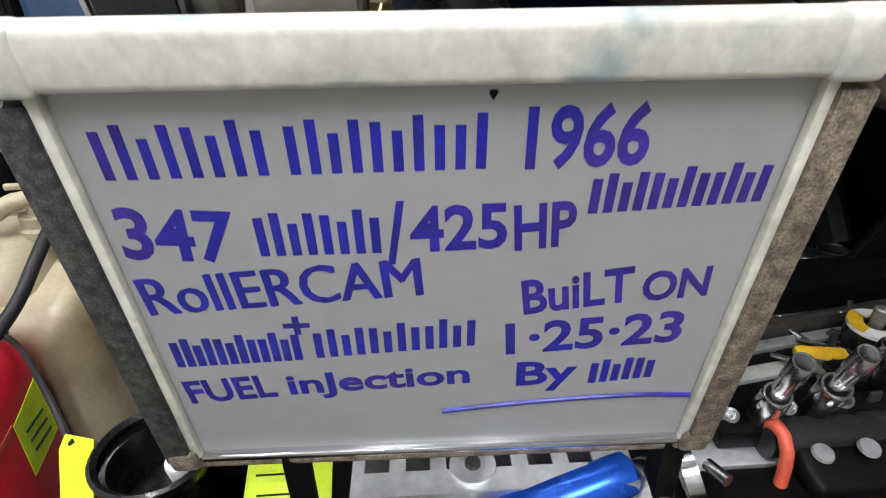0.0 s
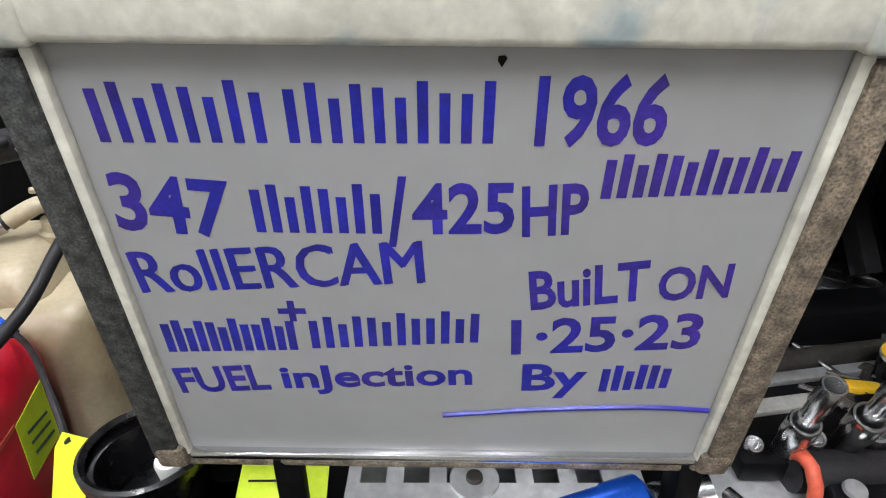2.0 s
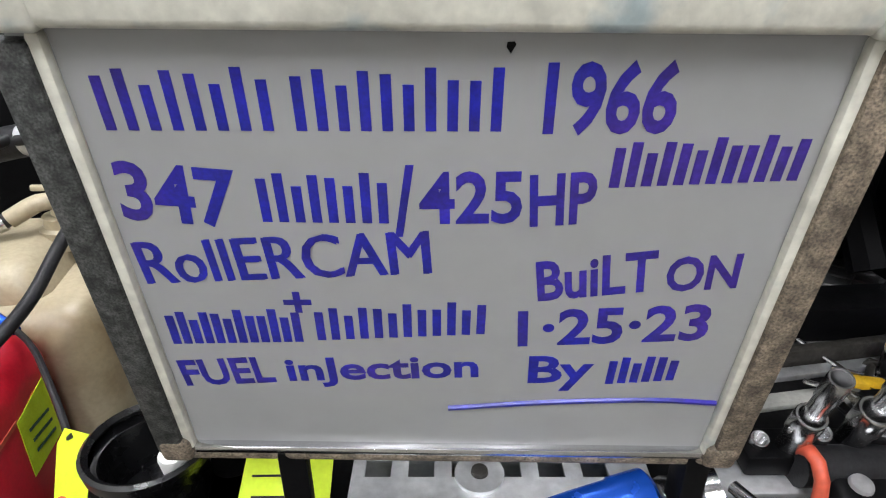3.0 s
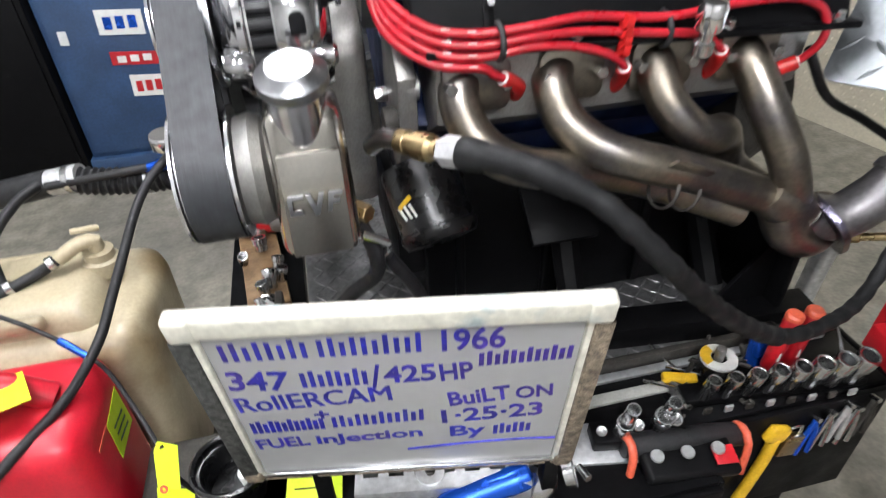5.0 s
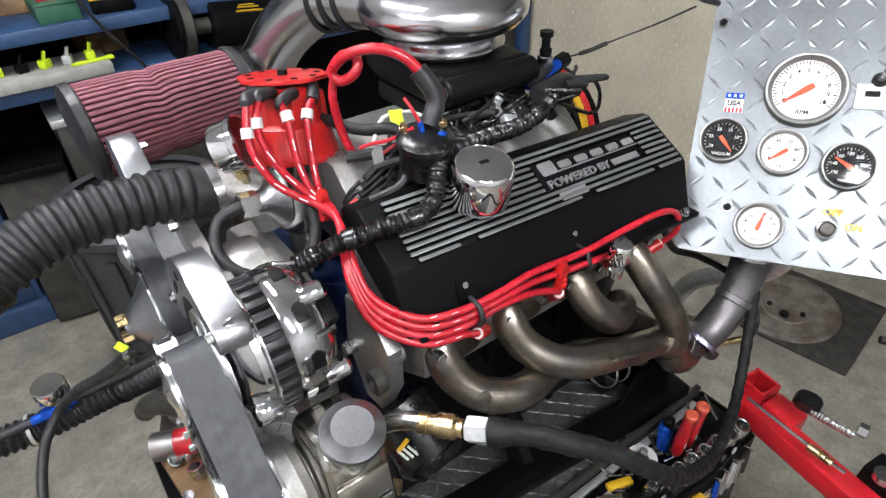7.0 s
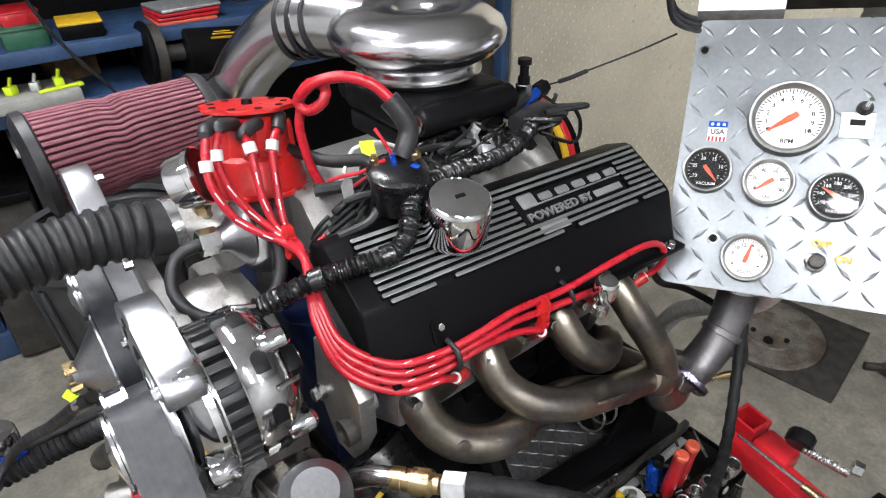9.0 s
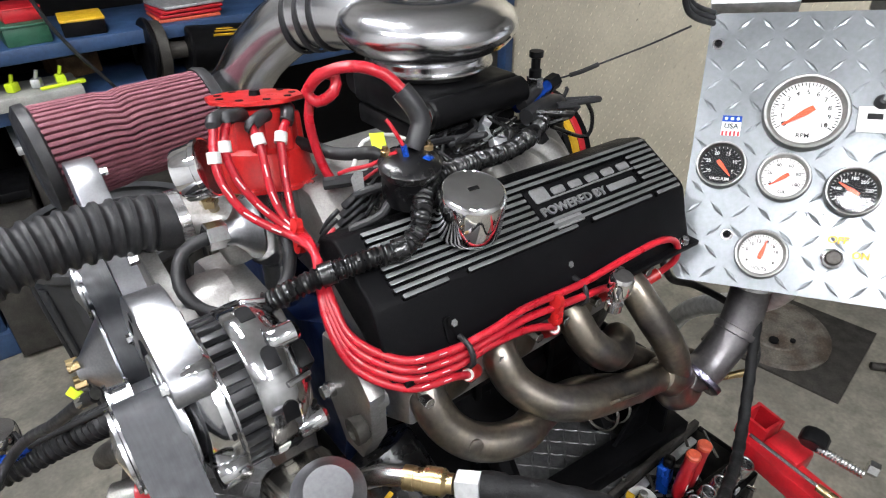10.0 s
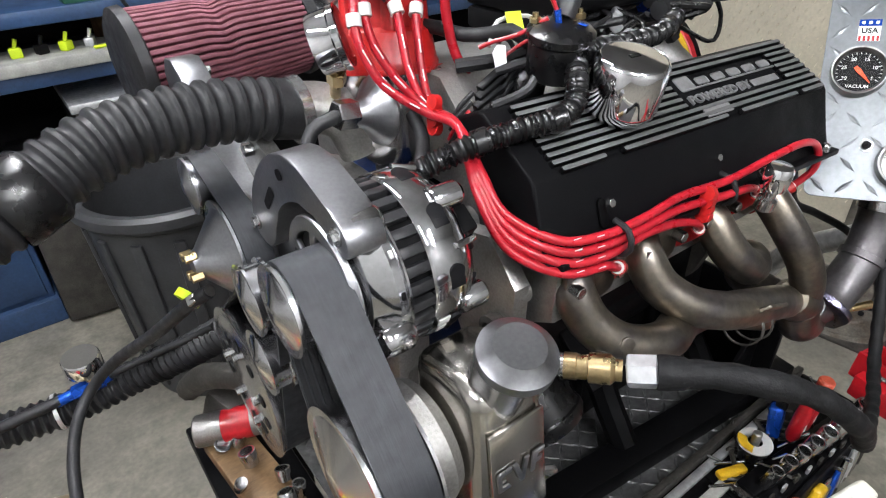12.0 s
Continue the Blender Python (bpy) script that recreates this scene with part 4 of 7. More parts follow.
# coil
cc = V(.238, .588, 1.271)
coil = thing("ignition_coil", cc, "black round ignition coil with a rubber boot", "ignition coil")
part("can", lathe([(0, 0), (.029, 0), (.031, .004), (.031, .036), (.0345, .039), (.0345, .046), (.030, .050), (.018, .054), (0, .054)], cc, (-.05, -.16, 1), 36), LOOM, coil)
part("boot", tube([(0.249, 0.592, 1.324), (0.258, 0.594, 1.338), (0.264, 0.597, 1.351), (0.260, 0.603, 1.367), (0.251, 0.613, 1.384)], .0118, 16), BOOTRUBBER, coil)
part("paint_mark", box(cc + V(.012, -.022, .0515), (.012, .009, .0012), Euler((.25, .1, .5)).to_matrix(), .0004), BLUEANOD, coil)
for dx, dy in ((-.02, .012), (.024, -.006)):
    part("terminal", add_hex(cyl(cc + V(dx, dy, .048), cc + V(dx, dy, .062), .003), cc + V(dx, dy, .052), cc + V(dx, dy, .058), .006), BRASS, coil)

# ---- plug leads ----
def lead(pts, label, r=.0047, mat=REDWIRE):
    t = thing("spark_plug_lead", pts[0], label, "ignition lead", "plug leads")
    part("wire", tube(pts, r, 12, .006), mat, t)
    return t


RL = "red silicone spark plug lead with white lettering"
ENDS = [
    [(.25, .458, 1.156), (.302, .458, 1.160), (.392, .456, 1.152), (.47, .450, 1.160), (.535, .447, 1.160), (.575, .447, 1.143), (.585, .446, 1.112), (.575, .462, 1.082), (.545, .475, 1.065)],
    [(.25, .456, 1.146), (.302, .456, 1.146), (.36, .452, 1.140), (.43, .448, 1.132), (.468, .458, 1.108), (.475, .475, 1.085)],
    [(.25, .456, 1.136), (.30, .455, 1.130), (.335, .452, 1.118), (.353, .458, 1.102), (.360, .475, 1.082)],
    [(.205, .460, 1.112), (.219, .462, 1.104), (.240, .474, 1.088)],
]
TOPS = [
    [(0.078, 0.705, 1.366), (0.066, 0.690, 1.333), (0.065, 0.678, 1.308), (0.076, 0.665, 1.277), (0.097, 0.650, 1.256), (0.115, 0.638, 1.243)],
    [(0.094, 0.709, 1.364), (0.080, 0.694, 1.340), (0.081, 0.682, 1.310), (0.093, 0.669, 1.280), (0.112, 0.654, 1.252), (0.121, 0.642, 1.243)],
    [(0.119, 0.713, 1.348), (0.119, 0.698, 1.336), (0.116, 0.686, 1.313), (0.113, 0.673, 1.286), (0.116, 0.658, 1.257), (0.125, 0.646, 1.242)],
    [(0.163, 0.717, 1.343), (0.146, 0.702, 1.330), (0.139, 0.690, 1.304), (0.133, 0.677, 1.277), (0.128, 0.662, 1.254), (0.130, 0.650, 1.240)],
]
for i, (dx, dy) in enumerate(((-.045, -.02), (-.030, -.038), (.002, -.048), (.03, -.040))):
    st = V(TOPS[i][0])
    root = st.lerp(DC + DA * .206 + V(dx * .8, dy * .8, 0), .75)
    rail = [(0.118, 0.595, 1.241), (.108 - .004 * i, .548 - .003 * i, 1.213 - .005 * i), (.110 - .002 * i, .515 - .004 * i, 1.182 - .010 * i), (.145, .478 - .003 * i, 1.158 - .011 * i), (.195, .464 - .002 * i, 1.152 - .011 * i)]
    t = lead([st] + TOPS[i][1:] + rail + ENDS[i], RL)
    part("boot", tube([root, root.lerp(st, .5) + V(0, -.003, .003), st, st.lerp(V(TOPS[i][1]), .14)], .0078, 12), BOOTRUBBER, t, "black rubber boot")
    e = V(ENDS[i][-1])
    part("plug_boot", tube([V(ENDS[i][-2]), e, e + V(0, .02, -.02)], .0085, 12), REDCAP, t)
    part("crimp_ring", lathe([(.005, -.002), (.007, -.002), (.007, .002), (.005, .002)], V(ENDS[i][-2]), e - V(ENDS[i][-2]), 12), WHITE, t)
    part("number_band", lathe([(.0052, -.006), (.0075, -.006), (.0075, .006), (.0052, .006)], TOPS[i][1], V(TOPS[i][2]) - V(TOPS[i][0]), 12), WHITE, t)
    for k in (2, 3, 4):
        a, b = V(TOPS[i][k]), V(TOPS[i][k]).lerp(V(TOPS[i][k + 1]), .45)
        part("printed_mark", tube([a + V(-.0015, -.0042, .0012), b + V(-.0015, -.0042, .0012)], .0009, 6), WHITE, t)
    for k in range(2):
        q = V(rail[3]).lerp(V(rail[4]), .3 + k * .5)
        part("printed_mark", box(q + V(0, -.0048, .0022), (.009, .0006, .0010), Euler((radians(-25), radians(2), radians(-8))).to_matrix()), WHITE, t)
for at, s2 in (((0.122, 0.645, 1.241), 1.0), ((.345, .455, 1.140), 1.2)):
    w = thing("wire_separator", at, "small red plastic spark lead separator", "wire separator", "lead separators")
    for k in range(4):
        part("ring", lathe([(.0055, -.004), (.0085, -.004), (.0085, .004), (.0055, .004)], V(at) + V(0, -.004, .012 - .009 * k), (1, 0, -.3), 14), REDCAP, w)
lead([(0.253, 0.612, 1.383), (0.238, 0.625, 1.401), (0.214, 0.645, 1.409), (0.191, 0.670, 1.400), (0.180, 0.690, 1.378), (0.186, 0.680, 1.368), (0.199, 0.665, 1.380), (0.206, 0.672, 1.393), (0.197, 0.690, 1.394), (0.185, 0.705, 1.371)], "short red coil lead looped to the distributor", .0063)
lead([(0.187, 0.700, 1.366), (0.182, 0.700, 1.346), (0.184, 0.700, 1.317), (0.190, 0.695, 1.282), (0.201, 0.685, 1.254), (0.211, 0.675, 1.231)], RL, .0056)

# black wiring loom over the front of the cover
loom = thing("wiring_loom", (.25, .58, 1.22), "shiny black taped wiring loom across the rocker cover", "wiring loom")
part("trunk", tube([(.05, .575, 1.220), (.080, .561, 1.234), (.110, .552, 1.242), (.150, .540, 1.248), (.183, .528, 1.253), (.208, .530, 1.263), (.222, .543, 1.278), (.242, .562, 1.289), (.275, .575, 1.291), (.33, .585, 1.286), (.39, .590, 1.282), (.44, .602, 1.284), (.49, .625, 1.290), (.53, .665, 1.285), (.56, .70, 1.25), (.58, .72, 1.19)], .011, 14, .0015, radius=lambda s: .0108 + .0010 * math.sin(2 * math.pi * s / .006) + .0006 * math.sin(s * 700)), LOOM, loom)

hh = thing("heater_hose", (.04, .66, 1.2), "thin black rubber hose looping under the vacuum canister", "hose")
part("hose", tube([(.045, .698, 1.243), (.012, .702, 1.232), (-.004, .683, 1.205), (.008, .648, 1.186), (.048, .622, 1.180), (.088, .628, 1.190), (.112, .650, 1.212), (.12, .68, 1.23)], .0075, 12), RUBBER, hh)
ch = thing("charge_line", (.3, .3, .95), "black wrapped rubber line with brass coupler", "hose")
part("elbow", tube([(.075, .455, 1.05), (.085, .438, 1.066), (.100, .418, 1.072)], .011, 12), STEEL, ch)
part("coupler", lathe([(.008, 0), (.0125, .001), (.0125, .012), (.0115, .013), (.0115, .022), (.014, .023), (.014, .042), (.010, .046), (.010, .052)], (.099, .419, 1.071), (.032, -.042, .006), 20), BRASS, ch, "brass quick coupler")
part("hex_fitting", add_hex(bmesh.new(), (.133, .375, 1.077), (.148, .354, 1.083), .015), GALV, ch)
part("line", tube([(.146, .355, 1.083), (.178, .320, 1.087), (.204, .284, 1.088), (.233, .263, 1.075), (.255, .247, 1.058), (.292, .232, 1.020), (.36, .236, .948), (.43, .246, .890), (.49, .256, .858), (.573, .280, .840), (.640, .308, .845), (.690, .338, .895), (.725, .365, .96), (.775, .40, 1.03), (.84, .45, 1.09), (.90, .52, 1.12)], .011, 14, .004, radius=lambda s: (.0155 if s < .025 else .0125 if s < .11 else .0105 if s < .45 else .0085) + .0006 * math.sin(s * 230)), WRAP, ch)
pc = thing("panel_cable", (.65, .42, 1.05), "black sheathed cable from the sensor to the panel", "cable")
part("cable", tube([(.60, .475, 1.09), (.66, .485, 1.02), (.72, .475, .985), (.755, .44, .96), (.785, .415, .928), (.792, .388, .900), (.785, .370, .868), (.755, .360, .864), (.718, .356, .872)], .006, 10), RUBBER, pc)
# throttle-side fittings and harness
fit2 = thing("fuel_fitting", (.515, .69, 1.29), "blue anodised fuel fitting with a sensor on top", "fitting")
part("body", add_hex(cyl((.485, .675, 1.292), (.56, .685, 1.306), .009), (.495, .677, 1.294), (.535, .682, 1.302), .0135), BLUEANOD, fit2)
part("sensor_base", add_hex(bmesh.new(), (.525, .681, 1.308), (.525, .681, 1.326), .012), STEEL, fit2)
part("sensor_plug", lathe([(0, 0), (.009, 0), (.009, .010), (.0065, .012), (.0065, .026), (.010, .028), (.010, .036), (0, .036)], (.525, .681, 1.326), (0, 0, 1), 18), PLASTIC, fit2)
part("end_plug", add_hex(bmesh.new(), (.555, .685, 1.305), (.578, .688, 1.309), .012), PLASTIC, fit2)
sw2 = thing("sensor_wire", (.8, .8, 1.3), "thin taped sensor wire hanging to the panel", "cable")
part("wire", tube([(.575, .688, 1.310), (.61, .689, 1.309), (.661, .68, 1.317), (.699, .62, 1.352), (0.699, .56, 1.388)], .0015, 8), RUBBER, sw2)
part("sleeve", tube([(.61, .689, 1.309), (.635, .686, 1.311), (.661, .68, 1.317)], .0036, 8), RUBBER, sw2)
random.seed(5)
tangle = thing("harness", (.42, .63, 1.25), "dense tangle of black injector wiring and plugs", "wiring loom")
for i in range(16):
    x0 = random.uniform(.27, .52)
    pts = [(x0, random.uniform(.62, .69), random.uniform(1.25, 1.30))]
    for k in range(4):
        q = pts[-1]
        pts.append((min(.58, max(.22, q[0] + random.uniform(-.05, .07))), min(.70, max(.60, q[1] + random.uniform(-.03, .03))), min(1.30, max(1.225, q[2] + random.uniform(-.03, .03)))))
    part("wire", tube(pts, random.choice((.0022, .003, .0045)), 8, .006), random.choice((RUBBER, RUBBER, LOOM)), tangle)
for i in range(9):
    c = V(random.uniform(.28, .54), random.uniform(.61, .67), random.uniform(1.255, 1.295))
    part("plug", box(c, (.022, .014, .013), Euler((random.uniform(-1, 1), random.uniform(-1, 1), random.uniform(-2, 2))).to_matrix(), .002), random.choice((PLASTIC, PLASTIC, GALV, PLASTIC)), tangle)
part("throttle_linkage", tube([(.36, .66, 1.262), (.42, .655, 1.275), (.47, .66, 1.285)], .003, 8), STEEL, tangle)
part("cable_end", cyl((.425, .655, 1.276), (.465, .659, 1.284), .006), STEEL, tangle)
part("back_hose", tube([(.46, .63, 1.296), (.51, .64, 1.30), (.555, .66, 1.285), (.60, .70, 1.24), (.62, .72, 1.18)], .012, 12), RUBBER, tangle)
part("back_hose", tube([(.48, .66, 1.30), (.53, .68, 1.305), (.57, .70, 1.285), (.62, .74, 1.23)], .009, 12), RUBBER, tangle)
for k, (m, pts) in enumerate(((WHITE, [(.21, .66, 1.29), (.235, .675, 1.31), (.27, .665, 1.312), (.29, .65, 1.30)]), (REDWIRE, [(.20, .63, 1.285), (.225, .62, 1.30), (.25, .60, 1.315)]), (RUBBER, [(.18, .68, 1.27), (.22, .655, 1.275), (.27, .645, 1.28), (.33, .66, 1.27)]), (RUBBER, [(.165, .60, 1.25), (.20, .585, 1.265), (.22, .60, 1.285), (.19, .625, 1.275)]))):
    part("loose_wire", tube(pts, (.0025, .002, .008, .005)[k], 8), m, tangle)
part("coil_wire", tube([(.232, .583, 1.332), (.226, .590, 1.350), (.222, .600, 1.362)], .0022, 8), REDWIRE, coil)
part("coil_terminal", cyl((.233, .582, 1.322), (.231, .584, 1.336), .0036, None, 10), BLUEANOD, coil)
part("coil_wire", tube([(.226, .590, 1.328), (.205, .610, 1.312), (.190, .628, 1.305), (.18, .640, 1.298)], .0024, 8), REDWIRE, coil)
tag = thing("paper_tag", (.245, .665, 1.31), "crumpled fluorescent yellow paper tag", "tag")
part("tag", prism([(-.009, -.016), (.008, -.014), (.009, .012), (-.008, .015)], .0006, (.247, .66, 1.308), (.8, -.5, .2), (.1, .5, .8)), FLUO, tag)
bell = thing("transmission_cover", (.66, .80, 1.05), "yellow-banded round clutch cover behind the engine", "cover")
part("drum", lathe([(0, 0), (.11, 0), (.115, .006), (.115, .05), (.10, .055), (0, .055)], (.62, .79, 1.14), (1, 0, 0), 40), BLACKSTEEL, bell)
part("band", lathe([(.115, .006), (.118, .008), (.118, .02), (.115, .022)], (.62, .79, 1.14), (1, 0, 0), 40, False), YELLOW, bell)
part("band", lathe([(.115, .024), (.117, .026), (.117, .036), (.115, .038)], (.62, .79, 1.14), (1, 0, 0), 40, False), REDPAINT, bell)
fitb = thing("brass_sender", (.175, .712, 1.23), "brass temperature sender in the manifold", "sender")
part("hex", add_hex(bmesh.new(), (.176, .712, 1.225), (.176, .710, 1.247), .014), BRASS, fitb)
part("tip", lathe([(.009, 0), (.009, .012), (.005, .016), (0, .016)], (.176, .710, 1.247), (0, 0, 1), 14), STEEL, fitb)

for q, d in (((.110, .552, 1.242), (.03, -.01, .006)), ((.183, .528, 1.253), (.03, -.01, .006)), ((.275, .575, 1.288), (.05, .01, 0)), ((.44, .602, 1.284), (.05, .015, .003))):
    part("tape_band", lathe([(.011, -.008), (.0128, -.007), (.0128, .007), (.011, .008)], q, d, 16, False), LOOM, loom)

# black hose and plug connectors filling the valley in front of the coil
vh = thing("vacuum_hose", (.18, .64, 1.30), "short black rubber hose between distributor and coil", "hose")
part("hose", tube([(0.181, 0.740, 1.303), (0.187, 0.720, 1.303), (0.204, 0.695, 1.297), (0.219, 0.670, 1.300), (0.232, 0.650, 1.305), (0.248, 0.640, 1.292)], .0078, 12), RUBBER, vh)
cp = thing("connector_plugs", (.19, .63, 1.24), "row of black ignition connector plugs with tape", "connector")
for k in range(4):
    a = V(.160 + .006 * k, .632 + .005 * k, 1.226 + .008 * k)
    part("plug", box(a.lerp(a + V(.045, -.008, .020), .5), (.040, .011, .011), Euler((.2, radians(-24), radians(-8 + 4 * k))).to_matrix(), .0025), PLASTIC, cp)
    part("lead_wire", tube([a + V(.040, -.006, .018), a + V(.065, .002, .03), a + V(.09, .012, .022)], .003, 8), RUBBER, cp)
    part("lead_wire", tube([a, a + V(-.014, .004, -.012), a + V(-.02, .012, -.03)], .0028, 8), (RUBBER, REDWIRE, RUBBER, RUBBER)[k], cp)
part("tape_wad", lathe([(0, -.03), (.014, -.024), (.020, -.008), (.017, .006), (.021, .018), (.012, .03), (0, .032)], (.243, .628, 1.252), (.6, .2, .4), 14), LOOM, cp)
part("clip", prism([(-.006, -.012), (.006, -.010), (.008, .010), (0, .015), (-.007, .008)], .0015, (.195, .625, 1.287), (.8, -.4, .3), (.1, .4, .9)), STEEL, cp, "bare steel clip")

for i in range(8):
    a = 2 * math.pi * i / 8 + .2
    part("tower", lathe([(0, 0), (.0115, 0), (.0095, .036), (.008, .040), (0, .040)], DC + DA * .154 + d1 * .040 * math.cos(a) + d2 * .040 * math.sin(a), DA, 14), REDCAP, dist)
for k in range(9):
    a = 2 * math.pi * k / 9
    part("retainer_slot", lathe([(0, 0), (.0045, 0), (.0045, .0008), (0, .0008)], DC + DA * .2152 + d1 * .044 * math.cos(a) + d2 * .040 * math.sin(a), DA, 14), DIALBLACK, dist)

# ---- whiteboard ----
BC = V(0.0595, 0.2575, 0.877)
bx = V(0.984, -0.178, -0.012).normalized()
by = V(-0.008, -0.158, 0.987)
by = (by - bx * by.dot(bx)).normalized()
bn = bx.cross(by)
RB = Matrix((bx, by, bn)).transposed()


def on_board(u, v, n=0.0):
    return BC + bx * u + by * v + bn * n


W, H = 0.352, 0.268
board = thing("whiteboard", on_board(0, -H / 2), "small handwritten dry-erase board standing on the tool tray", "whiteboard")
PANEL = part("panel", box(on_board(0, 0, -.004), (W, H, .005), RB), BOARDWHITE, board)
part("top_rail", box(on_board(0, H / 2 + .0065, .002), (W - .004, .027, .016), RB, .005, 3), BOARDFRAME, board, "white frame rail with scuffs")
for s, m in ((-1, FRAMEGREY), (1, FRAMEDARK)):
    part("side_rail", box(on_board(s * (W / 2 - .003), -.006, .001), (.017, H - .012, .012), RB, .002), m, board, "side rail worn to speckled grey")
    part("inner_bead", box(on_board(s * (W / 2 - .0135), -.004, .0005), (.0065, H - .010, .007), RB, .002), BOARDFRAME, board)
    part("corner_cap", box(on_board(s * (W / 2 - .010), H / 2 + .006, .003), (.024, .029, .0175), RB, .005, 3), BOARDFRAME, board)
    part("corner_cap", box(on_board(s * (W / 2 - .005), -H / 2 + .002, .0015), (.021, .022, .0125), RB, .005, 3), FRAMEDARK, board)
part("bottom_rail", box(on_board(0, -H / 2 + .0, .0), (W - .03, .007, .008), RB, .002), POLISHED, board)

part("bottom_ledge", box(on_board(0, -H / 2 - .0055, -.001), (W - .024, .007, .010), RB, .002), FRAMEDARK, board)

BAND = -0.0013     # the ink lies just proud of the panel


def write(body, u0, v0, u1, v1, h):
    d = bx * (u1 - u0) + by * (v1 - v0)
    ya = bn.cross(d.normalized())
    fat = 0 if "M" in body else .026
    for k in (-1, 1) if not fat else (0,):
        for piece in islands(text_bm(body, h / .70, on_board(u0 + .0007 * k, v0 + .0003 * k, BAND + .00005 * k), d, ya, 0.0002, .0, fat, width=d.length)):
            part("letter", piece, MARKER, PANEL)


for row in (("1966", .0383, .0838, .0932, .0847, .0294), ("347", -.1545, .0381, -.1002, .0338, .0296), ("/", -.0267, .0303, -.0166, .0304, .0360),
            ("425", -.0146, .0368, .0330, .0382, .0262), ("HP", .0371, .036, .0674, .0385, .0265), ("RollERCAM", -.1540, -.0023, -.0097, .0065, .0262),
            ("+", -.0868, -.0236, -.0721, -.0234, .0190), ("FUEL", -.1530, -.0787, -.0997, -.0745, .0200), ("inJection", -.0924, -.0735, .0171, -.0683, .0175),
            ("BuiLT", .0454, -.0104, .1045, -.0022, .0245), ("ON", .109, -.0033, .1447, 0, .0207), ("1\u00b725\u00b723", .0375, -.0431, .1387, -.0364, .0245), ("By", .0455, -.0727, .0822, -.0713, .0210)):
    write(*row)


def name_bars(n, u0, v0, u1, v1, h):
    """Names stand as plain upright pen bars of their length and height."""
    for i in range(n * 2):
        w = (i + .5) / (n * 2)
        hh = h * (.86 + .14 * math.sin(i * 2.3))
        part("pen_bar", box(on_board(u0 + (u1 - u0) * w, v0 + (v1 - v0) * w + hh / 2, BAND), (.0046, hh, .0003), RB), MARKER, PANEL)


for row in ((4, -.1510, .0824, -.0737, .083, .0279), (5, -.0689, .083, .023, .0837, .0278), (6, .0696, .0566, .1551, .0616, .0229), (4, -.0906, .0362, -.0277, .0361, .0270),
            (6, -.153, -.0453, -.0791, -.0423, .024), (6, -.0735, -.0413, .0207, -.0348, .0235), (3, .089, -.0736, .1298, -.0692, .0215)):
    name_bars(*row)
part("underline", tube([on_board(0, -.096, BAND), on_board(.06, -.0895, BAND), on_board(.12, -.0865, BAND), on_board(.158, -.0885, BAND)], .0018, 6, .004), MARKER, board)
part("chip", prism([(-.0018, 0), (.0, -.0026), (.002, .0012), (.0012, .0022), (-.0016, .002)], .0003, on_board(.0225, .1195, BAND), bx, by), BLACKSTEEL, board, "chipped spot")
# ---- the stand's deck ----
deck = thing("run_stand", (.35, .75, FLOOR), "black steel engine run stand with tread-plate deck", "engine stand")
part("deck_plate", box((.32, .74, .652), (.72, .64, .006)), TREAD, deck)


def tread(name, mat, parent, origin, xa, ya, w, h, pitch, length, height, skip=None):
    """Raised lens-shaped treads in alternating directions over a plate, as one mesh."""
    xa, ya = V(xa).normalized(), V(ya).normalized()
    n = xa.cross(ya)
    bm = bmesh.new()
    nx, ny = int(w / pitch), int(h / pitch)
    for i in range(nx):
        for j in range(ny):
            u, v = (i + .5) * pitch, (j + .5) * pitch
            if skip and skip(u, v):
                continue
            a = radians(45 if (i + j) % 2 else 135)
            d, e = xa * math.cos(a) + ya * math.sin(a), -xa * math.sin(a) + ya * math.cos(a)
            c = V(origin) + xa * u + ya * v
            L, Wd = length / 2, length * .12
            b = [bm.verts.new(c + q) for q in (d * L, e * Wd, -d * L, -e * Wd)]
            t = [bm.verts.new(c + n * height + q) for q in (d * L * .55, -d * L * .55)]
            for f in ((b[0], b[1], t[0]), (b[1], t[1], t[0]), (b[1], b[2], t[1]), (b[2], b[3], t[1]), (b[3], t[0], t[1]), (b[3], b[0], t[0])):
                bm.faces.new(f)
    return part(name, bm, mat, parent, "", 0, "stuff")


tread("treads", TREAD, deck, (-.03, .43, .6552), (1, 0, 0), (0, 1, 0), .70, .62, .021, .026, .0016)
part("cross_beam", box((.43, .478, .675), (.60, .05, .04), Euler((0, 0, radians(-6))).to_matrix(), .003), BLACKSTEEL, deck)
part("cross_beam", box((.45, .95, .675), (.62, .05, .04), None, .003), BLACKSTEEL, deck)
# black back plate added under the engine to keep that space dark
part("rear_plate", box((.668, .595, .57), (.012, .31, .56), None, .003), BLACKSTEEL, deck)
part("rear_gusset", prism([(0, 0), (.10, 0), (0, .14)], .008, (.662, .470, .68), (-1, 0, 0), (0, 0, 1), .001), BLACKSTEEL, deck)
for x in (.0, .64):
    for y in (.46, 1.02):
        part("leg", box((x, y, (FLOOR + .65) / 2), (.05, .05, .65 - FLOOR), None, .003), BLACKSTEEL, deck)
RA_TRAY = Euler((0, 0, radians(-9.9))).to_matrix()
tray = thing("tool_tray", (.3, .30, .60), "dark oily tool tray along the front of the stand", "tool tray")
part("tray", box((.1375, .322, .630), (.605, .20, .04), None, .004), BLACKSTEEL, tray)
part("narrow_tray", box((.6025, .363, .630), (.325, .117, .04), None, .004), BLACKSTEEL, tray)
